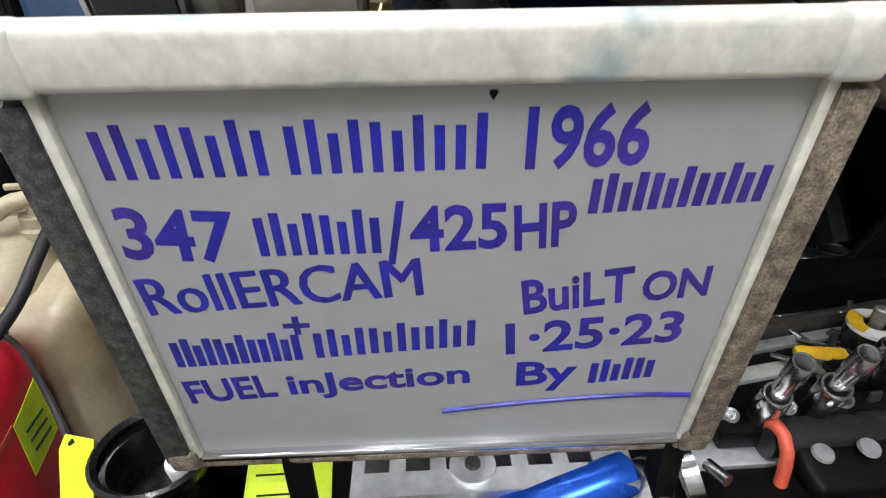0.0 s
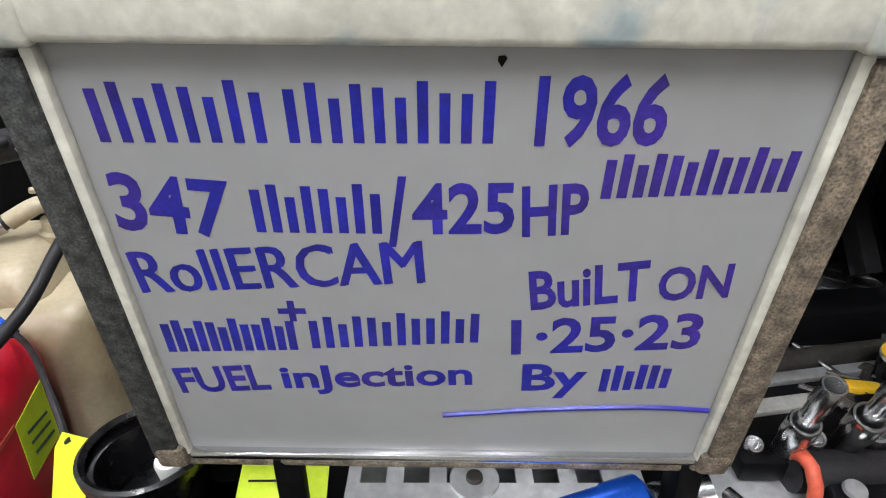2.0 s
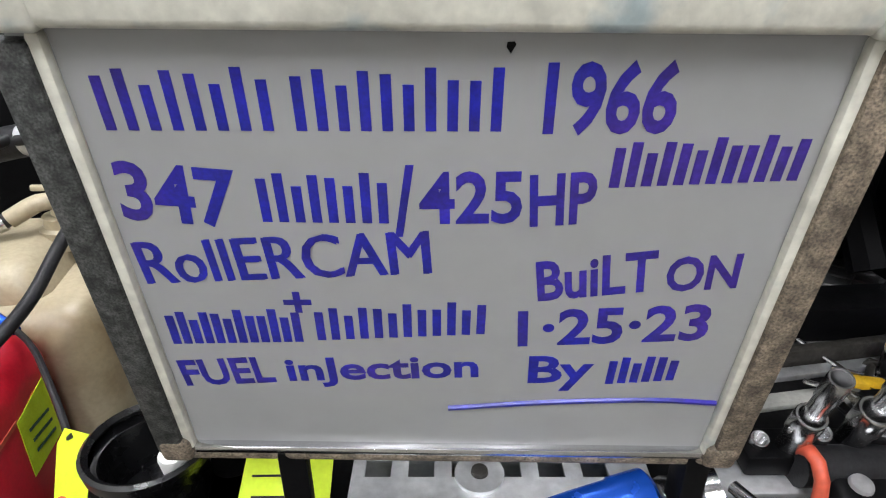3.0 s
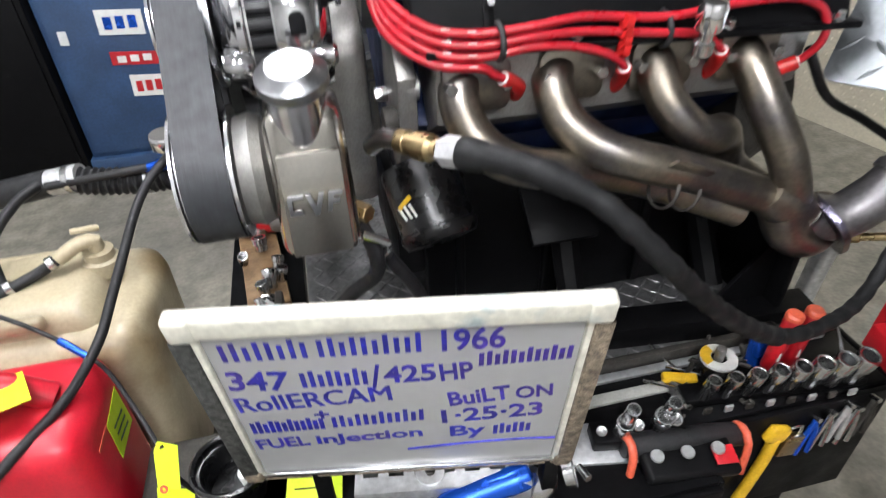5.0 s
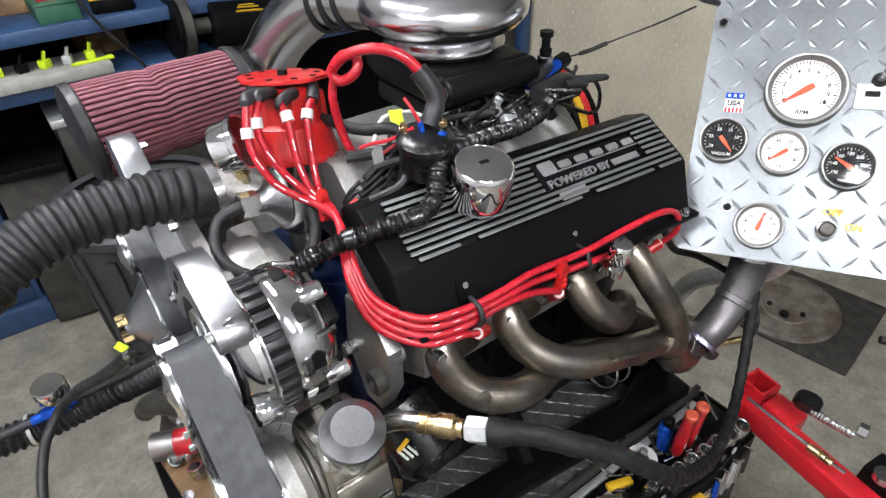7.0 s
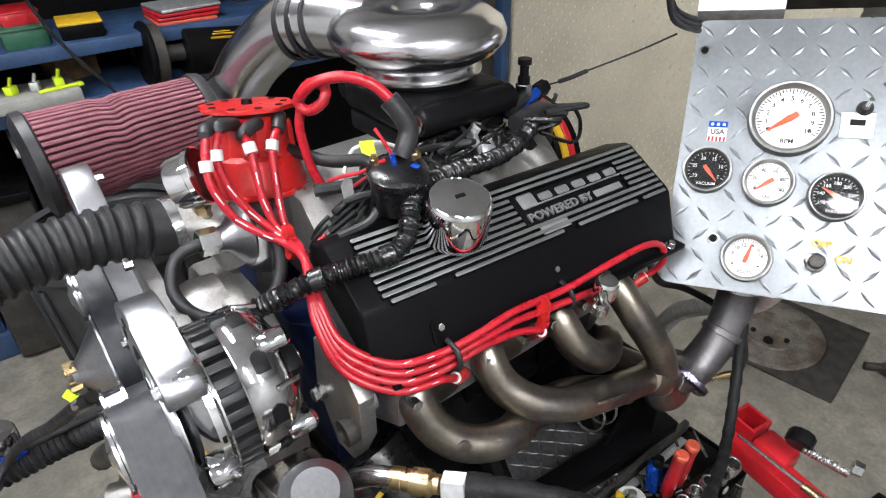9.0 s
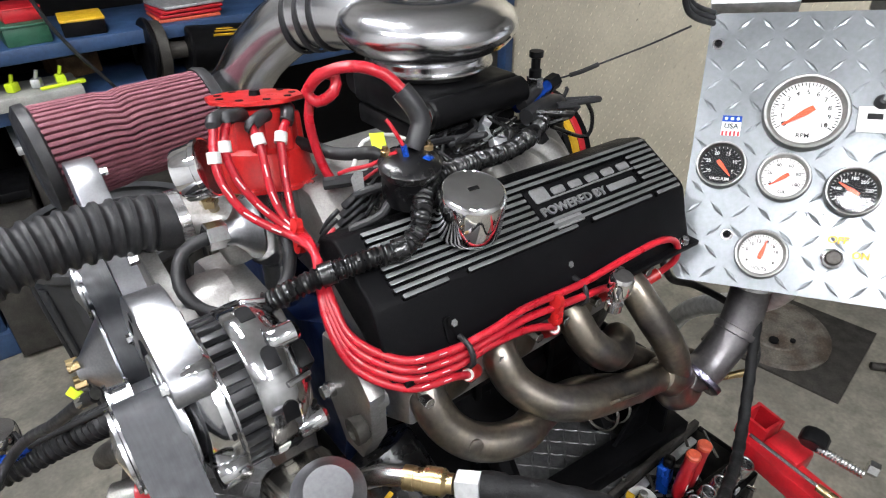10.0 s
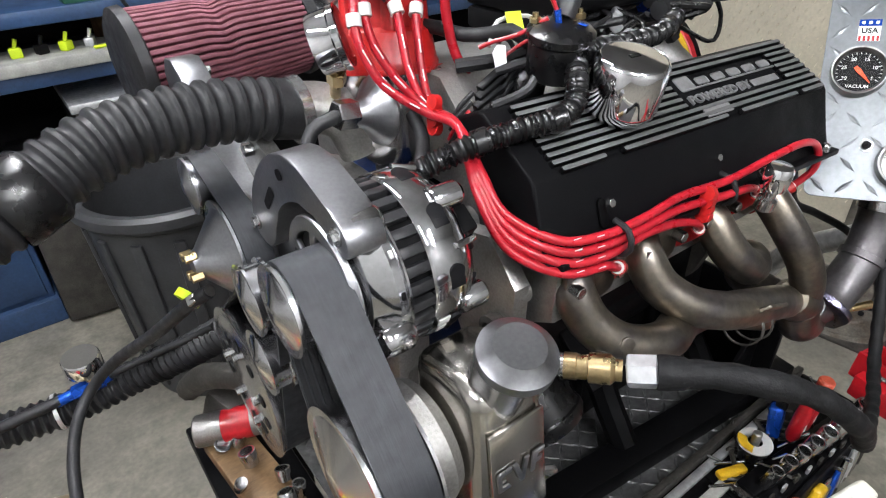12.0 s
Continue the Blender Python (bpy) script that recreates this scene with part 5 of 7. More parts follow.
part("lip", box((.30, .424, .656), (.93, .012, .03), None, .003), CASTIRON, tray)
part("strip", box((.36, .408, .652), (.75, .014, .008), None, .002), GALV, tray)
part("strip", box((.30, .374, .652), (.30, .018, .007), None, .002), DUSTYWHITE, tray)
part("ledge", box((.35, .303, .6525), (.17, .062, .006), RA_TRAY, .0015), GALV, tray)
part("end_panel", box((.771, .363, .54), (.012, .117, .22), None, .003), BLACKSTEEL, tray)
part("front_panel", box((.1375, .217, .55), (.605, .010, .19), None, .003), BLACKSTEEL, tray)
part("front_panel", box((.6025, .299, .53), (.325, .010, .23), None, .003), BLACKSTEEL, tray)
part("step_panel", box((.444, .258, .55), (.008, .072, .19), None, .003), BLACKSTEEL, tray)
part("side_tray", box((-.11, .62, .630), (.13, .75, .04), None, .004), BLACKSTEEL, tray)
for x, y in ((-.14, .26), (-.14, .96), (.72, .36)):
    part("leg", box((x, y, (FLOOR + .61) / 2), (.035, .035, .61 - FLOOR), None, .003), BLACKSTEEL, tray)

# ---- gauge panel ----
GN = V(-0.746, -0.312, 0.588).normalized()
TLc, BLc, BRc = V(.815, .597, 1.382), V(.615, .461, 1.057), V(.727, .223, 1.072)
gy = (TLc - BLc).normalized()
gx = (BRc - BLc)
gx = (gx - gy * gx.dot(gy)).normalized()
gn = gx.cross(gy)
GH, GW = (TLc - BLc).length, .315


def on_panel(u, v, n=0.0):
    return BLc + gx * u + gy * v + gn * n


def to_panel(p):
    d = V(p) - BLc
    return d.dot(gx), d.dot(gy)


panel = thing("gauge_panel", on_panel(GW / 2, 0), "bright aluminium tread-plate gauge panel", "gauge panel")
part("plate", prism([(u + GW / 2, v + GH / 2) for u, v in rounded(GW, GH, .012)], -.004, BLc, gx, gy), TREADALU, panel)


def keep_clear(u, v):
    return any(math.hypot(u - a, v - b) < r for a, b, r in GAUGES) or not (.012 < u < GW - .012 and .012 < v < GH - .012)


GAUGES = [(*to_panel(p), r) for p, r in (((.804, .422, 1.276), .058), ((.720, .481, 1.200), .038), ((.751, .404, 1.199), .038), ((.783, .325, 1.197), .038), ((.690, .379, 1.108), .038))]
tread("treads", TREADALU, panel, on_panel(0, 0, .0), gx, gy, GW, GH, .031, .029, .0011, keep_clear)


def gauge(name, p, r, dark, ticks, title, needle, label, fs=.0075, span=240):
    u, v = to_panel(p)
    g = thing(name, on_panel(u, v), label, "gauge", "panel gauges")
    base = on_panel(u, v)
    part("bezel", lathe([(r * .80, .007), (r * .90, .014), (r * .96, .0145), (r, .010), (r, -.0005), (r * .84, -.0005)], base, gn, 48, False), BEZEL, g, "brushed metal bezel")
    part("dial", lathe([(0, 0), (r * .86, 0), (r * .86, .006), (0, .006)], base, gn, 40), DIALBLACK if dark else WHITE, g, "black dial" if dark else "white dial")
    ink = WHITE if dark else DIALBLACK
    n = len(ticks)
    marks = bmesh.new()
    for i in range((n - 1) * 4 + 1):
        a = radians(90 + span / 2 - span * i / ((n - 1) * 4))
        d = gx * math.cos(a) + gy * math.sin(a)
        e = gn.cross(d)
        ln = r * (.13 if i % 4 == 0 else .07)
        add_box(marks, base + d * (r * .78 - ln / 2) + gn * .0064, (ln, r * .022, .0006), Matrix((d, e, gn)).transposed())
    part("scale", marks, ink, g)
    for i, tx in enumerate(ticks):
        a = radians(90 + span / 2 - span * i / (n - 1))
        q = base + (gx * math.cos(a) + gy * math.sin(a)) * r * .54 - gy * fs * .35 + gn * .0062
        part("figure", text_bm(tx, fs, q, gx, gy, .0004, 0, .01, "CENTER"), ink, g)
    part("title", text_bm(title, fs * .95, base - gy * r * .66 + gn * .0062, gx, gy, .0004, 0, .01, "CENTER"), ink, g)
    a = radians(needle)
    d = gx * math.cos(a) + gy * math.sin(a)
    part("needle", prism([(-r * .22, -r * .07), (-r * .22, r * .07), (0, r * .085), (r * .62, r * .015), (r * .62, -r * .015), (0, -r * .085)], .0012, base + gn * .008, d, gn.cross(d)), ORANGE, g, "orange needle")
    for k in (-1, 1):
        part("dial_screw", lathe([(0, 0), (r * .045, 0), (r * .04, .0008), (0, .001)], base + gx * (r * .48 * k) - gy * (r * .30) + gn * .006, gn, 10), CASTIRON, g)
    gl = part("glass", lathe([(0, .012), (r * .85, .0115)], base, gn, 40, False), GLASS, g)
    gl.visible_shadow = False


gauge("tachometer", (.804, .422, 1.276), .0545, False, [str(i) for i in range(0, 11)], "RPM", 216, "large white-faced tachometer with a metal bezel", .0095, 250)
gauge("vacuum_gauge", (.720, .481, 1.200), .0345, True, ["30", "25", "20", "15", "10", "5"], "VACUUM", -50, "black-faced vacuum gauge with a metal bezel", .0068)
gauge("oil_gauge", (.751, .404, 1.199), .0345, False, ["0", "20", "40", "60", "80", "100"], "OIL", 218, "white-faced oil pressure gauge with a metal bezel", .0068)
gauge("water_gauge", (.783, .325, 1.197), .0345, True, ["100", "140", "160", "180", "200", "220", "240"], "WATER", 148, "black-faced water temperature gauge with a metal bezel", .0064)
gauge("voltmeter", (.690, .379, 1.108), .0345, False, ["8", "10", "12", "14", "16", "18"], "VOLTS", 75, "white-faced voltmeter with a metal bezel", .0068, 150)
# sticker, switch plate, screws, painted words
u, v = to_panel((.752, .496, 1.249))
st = thing("flag_sticker", on_panel(u, v), "small stars and stripes sticker reading USA", "sticker")
part("card", box(on_panel(u, v, .0006), (.026, .030, .0008), Matrix((gx, gy, gn)).transposed()), WHITE, st)
part("stars_band", box(on_panel(u, v + .0105, .0012), (.026, .009, .0006), Matrix((gx, gy, gn)).transposed()), BLUEANOD, st)
for k in range(3):
    part("star", box(on_panel(u - .008 + .008 * k, v + .0105, .0017), (.0042, .0042, .0005), Matrix((gx, gy, gn)).transposed(), .001), WHITE, st)
for k in range(5):
    part("stripe", box(on_panel(u - .0105 + .00525 * k, v - .0115, .0012), (.0028, .007, .0006), Matrix((gx, gy, gn)).transposed()), REDPAINT, st)
part("lettering", text_bm("USA", .0105, on_panel(u, v - .004, .0011), gx, gy, .0005, 0, .02, "CENTER"), DIALBLACK, st)
u, v = to_panel((.839, .347, 1.280))
sw = thing("toggle_switch", on_panel(u, v), "toggle switch on a small white plate", "switch")
part("plate", box(on_panel(u, v, .0012), (.040, .036, .002), Matrix((gx, gy, gn)).transposed(), .0006), WHITE, sw)
part("window", box(on_panel(u, v + .004, .0026), (.018, .008, .001), Matrix((gx, gy, gn)).transposed()), DIALBLACK, sw)
part("boot", lathe([(.010, 0), (.010, .005), (.005, .012), (0, .013)], on_panel(u + .006, v + .024), gn, 20), RUBBER, sw)
part("lever", tube([on_panel(u + .006, v + .024, .01), on_panel(u + .008, v + .028, .03)], .003, 10), STEEL, sw)
u, v = to_panel((.731, .305, 1.121))
kn = thing("ignition_switch", on_panel(u, v), "worn metal rotary ignition switch", "switch")
part("nut", lathe([(.0, 0), (.014, 0), (.014, .006), (.011, .008), (0, .008)], on_panel(u, v), gn, 8), STEEL, kn)
part("knob", lathe([(.0, .008), (.010, .008), (.010, .018), (.008, .020), (0, .020)], on_panel(u, v), gn, 24), CASTIRON, kn)
ow = thing("painted_words", on_panel(u + .004, v + .03), "hand-painted yellow OFF and ON", "marking")
part("word", text_bm("OFF", .014, on_panel(u - .008, v + .022, .0016), gx, gy, .0005, .1, .03), YELLOW, ow)
part("word", text_bm("ON", .013, on_panel(u + .022, v + .004, .0016), gx, gy, .0005, .1, .03), YELLOW, ow)
for p in ((.797, .568, 1.345), (.680, .428, 1.122)):
    u, v = to_panel(p)
    b = thing("panel_screw", on_panel(u, v), "dark socket screw in the gauge panel", "screw", "panel screws")
    part("washer", lathe([(.004, 0), (.0085, 0), (.0085, .002), (.004, .002)], on_panel(u, v), gn, 20), STEEL, b)
    part("head", lathe([(0, .001), (.0055, .001), (.0055, .005), (.003, .0055), (.003, .003), (0, .003)], on_panel(u, v), gn, 16), BLACKSTEEL, b)
post = thing("panel_stand", on_panel(.20, .05, -.02), "grey steel bracket carrying the gauge panel", "bracket")
part("upright", tube([on_panel(.16, .3, -.06), on_panel(.16, .02, -.10), (.92, .60, .70), (.92, .62, FLOOR)], .02, 12), GALV, post)
part("top_box", box(on_panel(.055, GH + .035, -.02), (.12, .05, .06), Matrix((gx, gy, gn)).transposed(), .004), GALV, post)
part("top_rail", box(on_panel(.25, GH + .06, -.04), (.40, .02, .08), Matrix((gx, gy, gn)).transposed(), .004), CASTIRON, post)

# ---- on the tool tray ----
TOP = .650
br2 = thing("slotted_bracket", (.09, .30, TOP), "galvanised slotted steel channel under the whiteboard", "bracket")
AX = V(.985, -.172, 0).normalized()
AY = V(.172, .985, 0)


def at(u, v, z):
    return V(.0, .31, 0) + AX * u + AY * v + V(0, 0, z)


RA = Matrix((AX, AY, V(0, 0, 1))).transposed()
# the channel's top web, pierced by slots
web = bmesh.new()
xs = [0.0]
for k in range(6):
    xs += [.018 + .030 * k - .009, .018 + .030 * k + .009]
xs.append(.205)
ys = [-.026, -.0072, .0072, .026]
grid = [[web.verts.new(at(x, y, .702)) for y in ys] for x in xs]
for i in range(len(xs) - 1):
    for j in range(3):
        if not (i % 2 == 1 and j == 1):
            web.faces.new((grid[i][j], grid[i + 1][j], grid[i + 1][j + 1], grid[i][j + 1]))
for g in bmesh.ops.extrude_face_region(web, geom=list(web.faces))["geom"]:
    if isinstance(g, bmesh.types.BMVert):
        g.co.z += .003
part("web", web, GALV, br2)
part("flange", box(at(.1025, -.0265, .6775), (.205, .003, .055), RA), GALV, br2)
part("flange", box(at(.1025, .0265, .6775), (.205, .003, .055), RA), GALV, br2)
part("stud", cyl(at(.078, .022, .705), at(.078, .022, .80), .006), STEEL, br2)
part("washer", lathe([(.006, 0), (.017, 0), (.017, .003), (.006, .003)], at(.088, -.006, .705), (0, 0, 1), 28), GALV, br2)
part("screw", lathe([(0, 0), (.006, .0), (.0055, .003), (0, .004)], at(.088, -.006, .708), (0, 0, 1), 16), CASTIRON, br2)
for u in (-.10, .16):
    rest = thing("support_block", on_board(u, -H / 2 - .05), "small dark block under the whiteboard", "block", "board rests")
    p = on_board(u, -H / 2 - .002)
    part("block", box((p.x, p.y + .006, (TOP + p.z) / 2), (.018, .018, p.z - TOP), None, .002), BLACKSTEEL, rest)

bt = thing("blue_driver", at(.17, -.05, .66), "shiny blue anodised driver handle with a steel nose", "tool")
part("handle", lathe([(.006, 0), (.013, .004), (.0155, .010), (.0155, .085), (.0165, .088), (.0165, .112), (.012, .116), (0, .116)], at(.094, -.045, .690), (.95, .12, .05), 28), BLUEANOD, bt)
part("nose", lathe([(.003, 0), (.0045, .004), (.0045, .026), (.008, .03), (.008, .04), (.004, .042)], at(.054, -.049, .688), (.95, .12, .05), 18), STEEL, bt)

tagy = thing("paper_tag", (-.07, .345, TOP), "fluorescent yellow handwritten paper tag", "tag")
part("card", prism([(-.036, -.03), (.034, -.028), (.036, .03), (-.03, .032)], .0006, (-.052, .341, .668), (.98, -.17, 0), (.12, .75, .62)), FLUO, tagy)
for i in range(4):
    part("scribble", box(V(-.062, .331, .664) + V(.0, .011 * i, .0095 * i) + V(.004 * (i % 2), 0, .0015), (.030 + .006 * (i % 3), .0017, .0006), Euler((radians(39), 0, radians(-9))).to_matrix()), DIALBLACK, tagy)
cupb = thing("parts_cup", (-.155, .375, TOP), "open black round cup holding a white paint pen", "cup")
part("cup", lathe([(0, 0), (.036, 0), (.040, .045), (.037, .045), (.033, .004), (0, .004)], (-.147, .362, TOP), (0, 0, 1), 40, False), LOOM, cupb)
part("rim", lathe([(.037, .045), (.046, .047), (.047, .056), (.044, .058), (.040, .055)], (-.147, .362, TOP), (0, 0, 1), 40, False), LOOM, cupb)
pen = thing("paint_pen", (-.13, .36, .66), "white marker pen with blue and red bands", "pen")
part("barrel", lathe([(0, 0), (.010, 0), (.0105, .003), (.0105, .052), (.009, .055), (0, .055)], (-.126, .356, .656), (.0, -.25, 1), 18), WHITE, pen)
part("print", text_bm("EXP", .013, V(-.1215, .3365, .664), (0, -.25, 1), (-1, 0, 0), .0004, 0, .02), DIALBLACK, pen)
bb = thing("black_bottle", (-.035, .36, TOP), "short black plastic bottle behind the board", "bottle")
part("body", lathe([(0, 0), (.018, 0), (.02, .003), (.02, .05), (.012, .062), (.012, .075), (0, .075)], (-.098, .388, TOP), (0, 0, 1), 24), PLASTIC, bb)

# plier jaws and a hose clamp
jaw = thing("hose_clamp", (.235, .275, TOP), "steel worm-drive hose clamp and ring spanner", "clamp")
part("band", lathe([(.020, -.006), (.0215, -.006), (.0215, .006), (.020, .006)], (.255, .27, .672), (.9, -.2, .3), 32, False), STEEL, jaw)
part("screw", lathe([(0, 0), (.005, 0), (.005, .02), (0, .02)], (.262, .262, .69), (.2, -.9, .1), 12), STEEL, jaw)
part("cone", lathe([(.022, 0), (.024, .004), (.018, .022), (.008, .03), (0, .03)], (.215, .268, .664), (.2, -.2, 1), 28), POLISHED, jaw)


def socket(name, p, r, h, ax, label, group):
    t = thing(name, p, label, "socket", group)
    part("body", lathe([(0, h * .4), (r * .72, h * .4), (r * .72, h * .985), (r * .80, h), (r * .94, h), (r, h * .97), (r, h * .55), (r * .86, h * .48), (r * .86, h * .03), (r * .8, 0), (0, 0)], p, ax, 24), STEEL, t)
    return t


# socket rail along the back of the tray
rail = thing("socket_rail", (.63, .35, TOP), "black oily rail holding a row of deep sockets", "socket rail")
RX = V(.231, -.023, 0).normalized()
part("rail", box((.590, .334, TOP + .008), (.27, .032, .016), Matrix((RX, V(.1, .995, 0).normalized(), V(0, 0, 1))).transposed(), .003), BLACKSTEEL, rail)
for i in range(8):
    c = V(.480, .334, TOP + .017) + RX * (.0305 * i)
    socket("deep_socket", c, .0095 + .0008 * i, .046 + .002 * i, (.02, -.22, 1), "bright chrome deep socket standing on the rail", "deep sockets")
    part("clip", box(c + V(0, -.016, -.012), (.012, .004, .012), None, .001), GALV if i % 2 else CASTIRON, rail)
rail2 = thing("socket_rail", (.38, .30, TOP), "short black rail with small chrome sockets", "socket rail")
part("rail", box((.365, .302, TOP + .016), (.125, .034, .020), RA, .003), BLACKSTEEL, rail2)
LEAN = V(-.17, -.38, 1).normalized()
for c, r, h in (((.315, .309, TOP + .024), .007, .014), ((.339, .303, TOP + .024), .0115, .055), ((.362, .304, TOP + .024), .008, .020), ((.390, .300, TOP + .024), .0125, .055), ((.412, .300, TOP + .024), .009, .022)):
    socket("small_socket", V(c), r, h, LEAN, "small chrome socket on the short rail", "small sockets")
for c in ((.339, .303, TOP + .024), (.390, .300, TOP + .024)):
    socket("socket_stub", V(c) + LEAN * .050, .0085, .060, LEAN, "slim chrome socket stacked on another", "small sockets")

sp = thing("tape_spool", (.52, .385, TOP), "white and yellow thread tape spool with a grey post", "tape spool")
part("drum", lathe([(0, 0), (.026, 0), (.026, .03), (0, .03)], (.530, .380, TOP), (0, 0, 1), 32), LOOM, sp)
part("label_ring", lathe([(.011, .030), (.026, .030), (.0265, .032), (.026, .034), (.011, .034)], (.530, .380, TOP), (0, 0, 1), 32, False), WHITE, sp)
part("yellow_mark", prism([(.012 * math.cos(radians(a)), .012 * math.sin(radians(a))) for a in range(100, 201, 20)] + [(.0262 * math.cos(radians(a)), .0262 * math.sin(radians(a))) for a in range(200, 99, -20)], -.001, (.530, .380, TOP + .0348), (1, 0, 0), (0, 1, 0)), YELLOW, sp)
part("post", lathe([(0, .03), (.007, .03), (.007, .052), (.005, .054), (0, .054)], (.530, .380, TOP), (0, 0, 1), 16), CASTALU, sp)
oc = thing("orange_clip", (.465, .385, TOP), "orange-yellow plastic clip beside the tape spool", "clip")
part("body", box((.472, .378, TOP + .008), (.05, .016, .012), Euler((0, 0, radians(-20))).to_matrix(), .004), YELLOW, oc)
part("spanner_head", prism([(.020 * math.cos(radians(a)), .020 * math.sin(radians(a))) for a in range(40, 321, 20)] + [(.008 * math.cos(radians(a)), .008 * math.sin(radians(a))) for a in range(300, 59, -40)], .006, (.462, .352, TOP + .006), (0, 1, 0), (-1, 0, 0)), STEEL, oc)
bl = thing("blue_cutter", (.575, .40, TOP), "blue and black plastic tube cutter standing up", "tool")
part("body", box((.600, .385, TOP + .032), (.032, .022, .06), Euler((radians(-8), radians(6), radians(15))).to_matrix(), .006, 3), BLUEANOD, bl)
part("grip", box((.604, .385, TOP + .066), (.022, .018, .022), Euler((radians(-8), radians(6), radians(15))).to_matrix(), .007, 3), PLASTIC, bl)
for x, y in ((.590, .353), (.621, .353)):
    sd = thing("screwdriver", (x, y, TOP), "red screwdriver handle standing upright in the tray", "screwdriver", "red screwdrivers")
    part("handle", lathe([(.006, 0), (.0105, .01), (.0115, .05), (.0105, .09), (.0112, .10), (.0112, .108), (.008, .112), (0, .112)], (x, y, TOP + .02), (.03, -.06, 1), 20), REDPAINT, sd)
    part("blade", cyl((x, y, TOP), (x, y, TOP + .024), .004, None, 10), STEEL, sd)
    part("cap", lathe([(0, 0), (.0118, 0), (.0118, .006), (.009, .009), (0, .0095)], V(x, y, TOP + .02) + V(.0033, -.0067, .106), (.03, -.06, 1), 20), CORAL, sd, "orange-red end cap")
    part("flutes", box(V(x, y, TOP + .02) + V(.0, -.0125, .06), (.004, .003, .06), None, .001), WHITE, sd)
# roll of tools with rubber straps
roll = thing("flat_torch", (.40, .27, TOP), "black work lamp with orange-red rubber end straps", "work light")
part("bar", tube([(.335, .288, .670), (.40, .283, .664), (.46, .285, .652), (.515, .288, .632)], .016, 16), RUBBER, roll)
part("pad", box((.415, .258, .652), (.13, .05, .02), Euler((radians(12), radians(7), radians(-3))).to_matrix(), .007, 3), PLASTIC, roll)
for x, y, z in ((.338, .283, .67), (.512, .285, .632)):
    part("strap", tube([(x, y + .012, z - .018), (x, y + .016, z + .005), (x, y, z + .02), (x, y - .018, z + .008), (x - .006, y - .028, z - .04)], .0055, 10), CORAL, roll, "orange-red rubber strap")
for i in range(3):
    part("lens", lathe([(0, 0), (.009, 0), (.008, .003), (0, .003)], (.37 + .04 * i, .262 - .004 * i, .671), (0, -.2, 1), 18), GALV, roll)
part("red_mark", box((.455, .246, .667), (.028, .024, .004), Euler((radians(12), 0, radians(-7))).to_matrix(), .001), REDPAINT, roll)
yk = thing("yellow_wrench", (.53, .28, TOP), "yellow plastic-handled wrench hanging on the tray front", "tool")
part("handle", tube([(.578, .286, .605), (.574, .284, .56), (.566, .283, .51), (.556, .282, .46)], .0085, 12), YELLOW, yk)
part("head", box((.579, .287, .612), (.034, .016, .030), Euler((0, radians(20), 0)).to_matrix(), .006, 3), YELLOW, yk)
pl = thing("brass_padlock", (.612, .287, .58), "yellow brass padlock hanging on the tray front", "padlock")
part("body", box((.612, .288, .575), (.032, .012, .044), Euler((0, radians(8), 0)).to_matrix(), .003), BRASS, pl)
part("shackle", tube([(.602, .288, .596), (.602, .288, .615), (.620, .288, .615), (.620, .288, .596)], .003, 8), STEEL, pl)
for x, z, m in ((.638, .625, BLUEANOD), (.660, .632, STEEL), (.685, .640, GALV), (.705, .628, STEEL), (.728, .640, CASTIRON)):
    hk = thing("hanging_tool", (x, .289, z), "small plier handles hooked on the tray front", "tool", "hooked tools")
    part("pin", cyl((x, .294, z), (x, .280, z + .004), .004, None, 10), STEEL, hk)
    for k in (-1, 1):
        part("handle", tube([(x, .286, z), (x + .006 * k, .285, z - .03), (x + .010 * k, .285, z - .075)], .0042, 8), m, hk)
random.seed(9)
for i in range(26):
    c = V(random.uniform(.45, .74), random.uniform(.352, .408), TOP + .006)
    k = random.choice(("hex_key", "bolt", "drill_bit"))
    t = thing(k, c, {"hex_key": "small black hex key in the tray", "bolt": "loose greasy bolt in the tray", "drill_bit": "loose steel drill bit in the tray"}[k], k.replace("_", " "), "loose " + k.replace("_", " ") + "s")
    d = V(random.uniform(-1, 1), random.uniform(-1, 1), random.uniform(0, .25)).normalized()
    if k == "hex_key":
        part("bar", tube([c, c + d * .045, c + d * .052 + V(0, 0, .012)], .003, 6, smooth=False), CASTIRON, t)
    elif k == "bolt":
        part("shank", cyl(c, c + d * .03, .004, None, 10), CASTIRON, t)
        part("head", add_hex(bmesh.new(), c - d * .006, c, .008), STEEL if i % 2 else CASTIRON, t)
    else:
        part("bit", cyl(c, c + d * .055, .0028, .0024, 8), STEEL, t)

# ---- parts at the left end of the stand ----
random.seed(3)
wb = thing("wood_block", (-.11, .80, TOP), "oil-stained wooden block with chrome fittings", "block")
part("block", box((-.115, .80, TOP + .014), (.07, .26, .028), Euler((0, 0, radians(6))).to_matrix(), .003), WOOD, wb)
rt = thing("red_cylinder", (-.12, .90, TOP), "red-banded steel cylinder lying on the stand", "cylinder")
part("body", cyl((-.165, .925, TOP + .05), (-.06, .875, TOP + .06), .026, None, 28, .003), CASTALU, rt)
part("band", lathe([(.026, 0), (.0268, .001), (.0268, .045), (.026, .046)], (-.125, .906, TOP + .0535), (.105, -.05, .01), 28, False), REDPAINT, rt, "red painted band")
part("block", box((-.10, .945, TOP + .05), (.07, .06, .06), Euler((.2, .3, .4)).to_matrix(), .008), CASTIRON, rt)
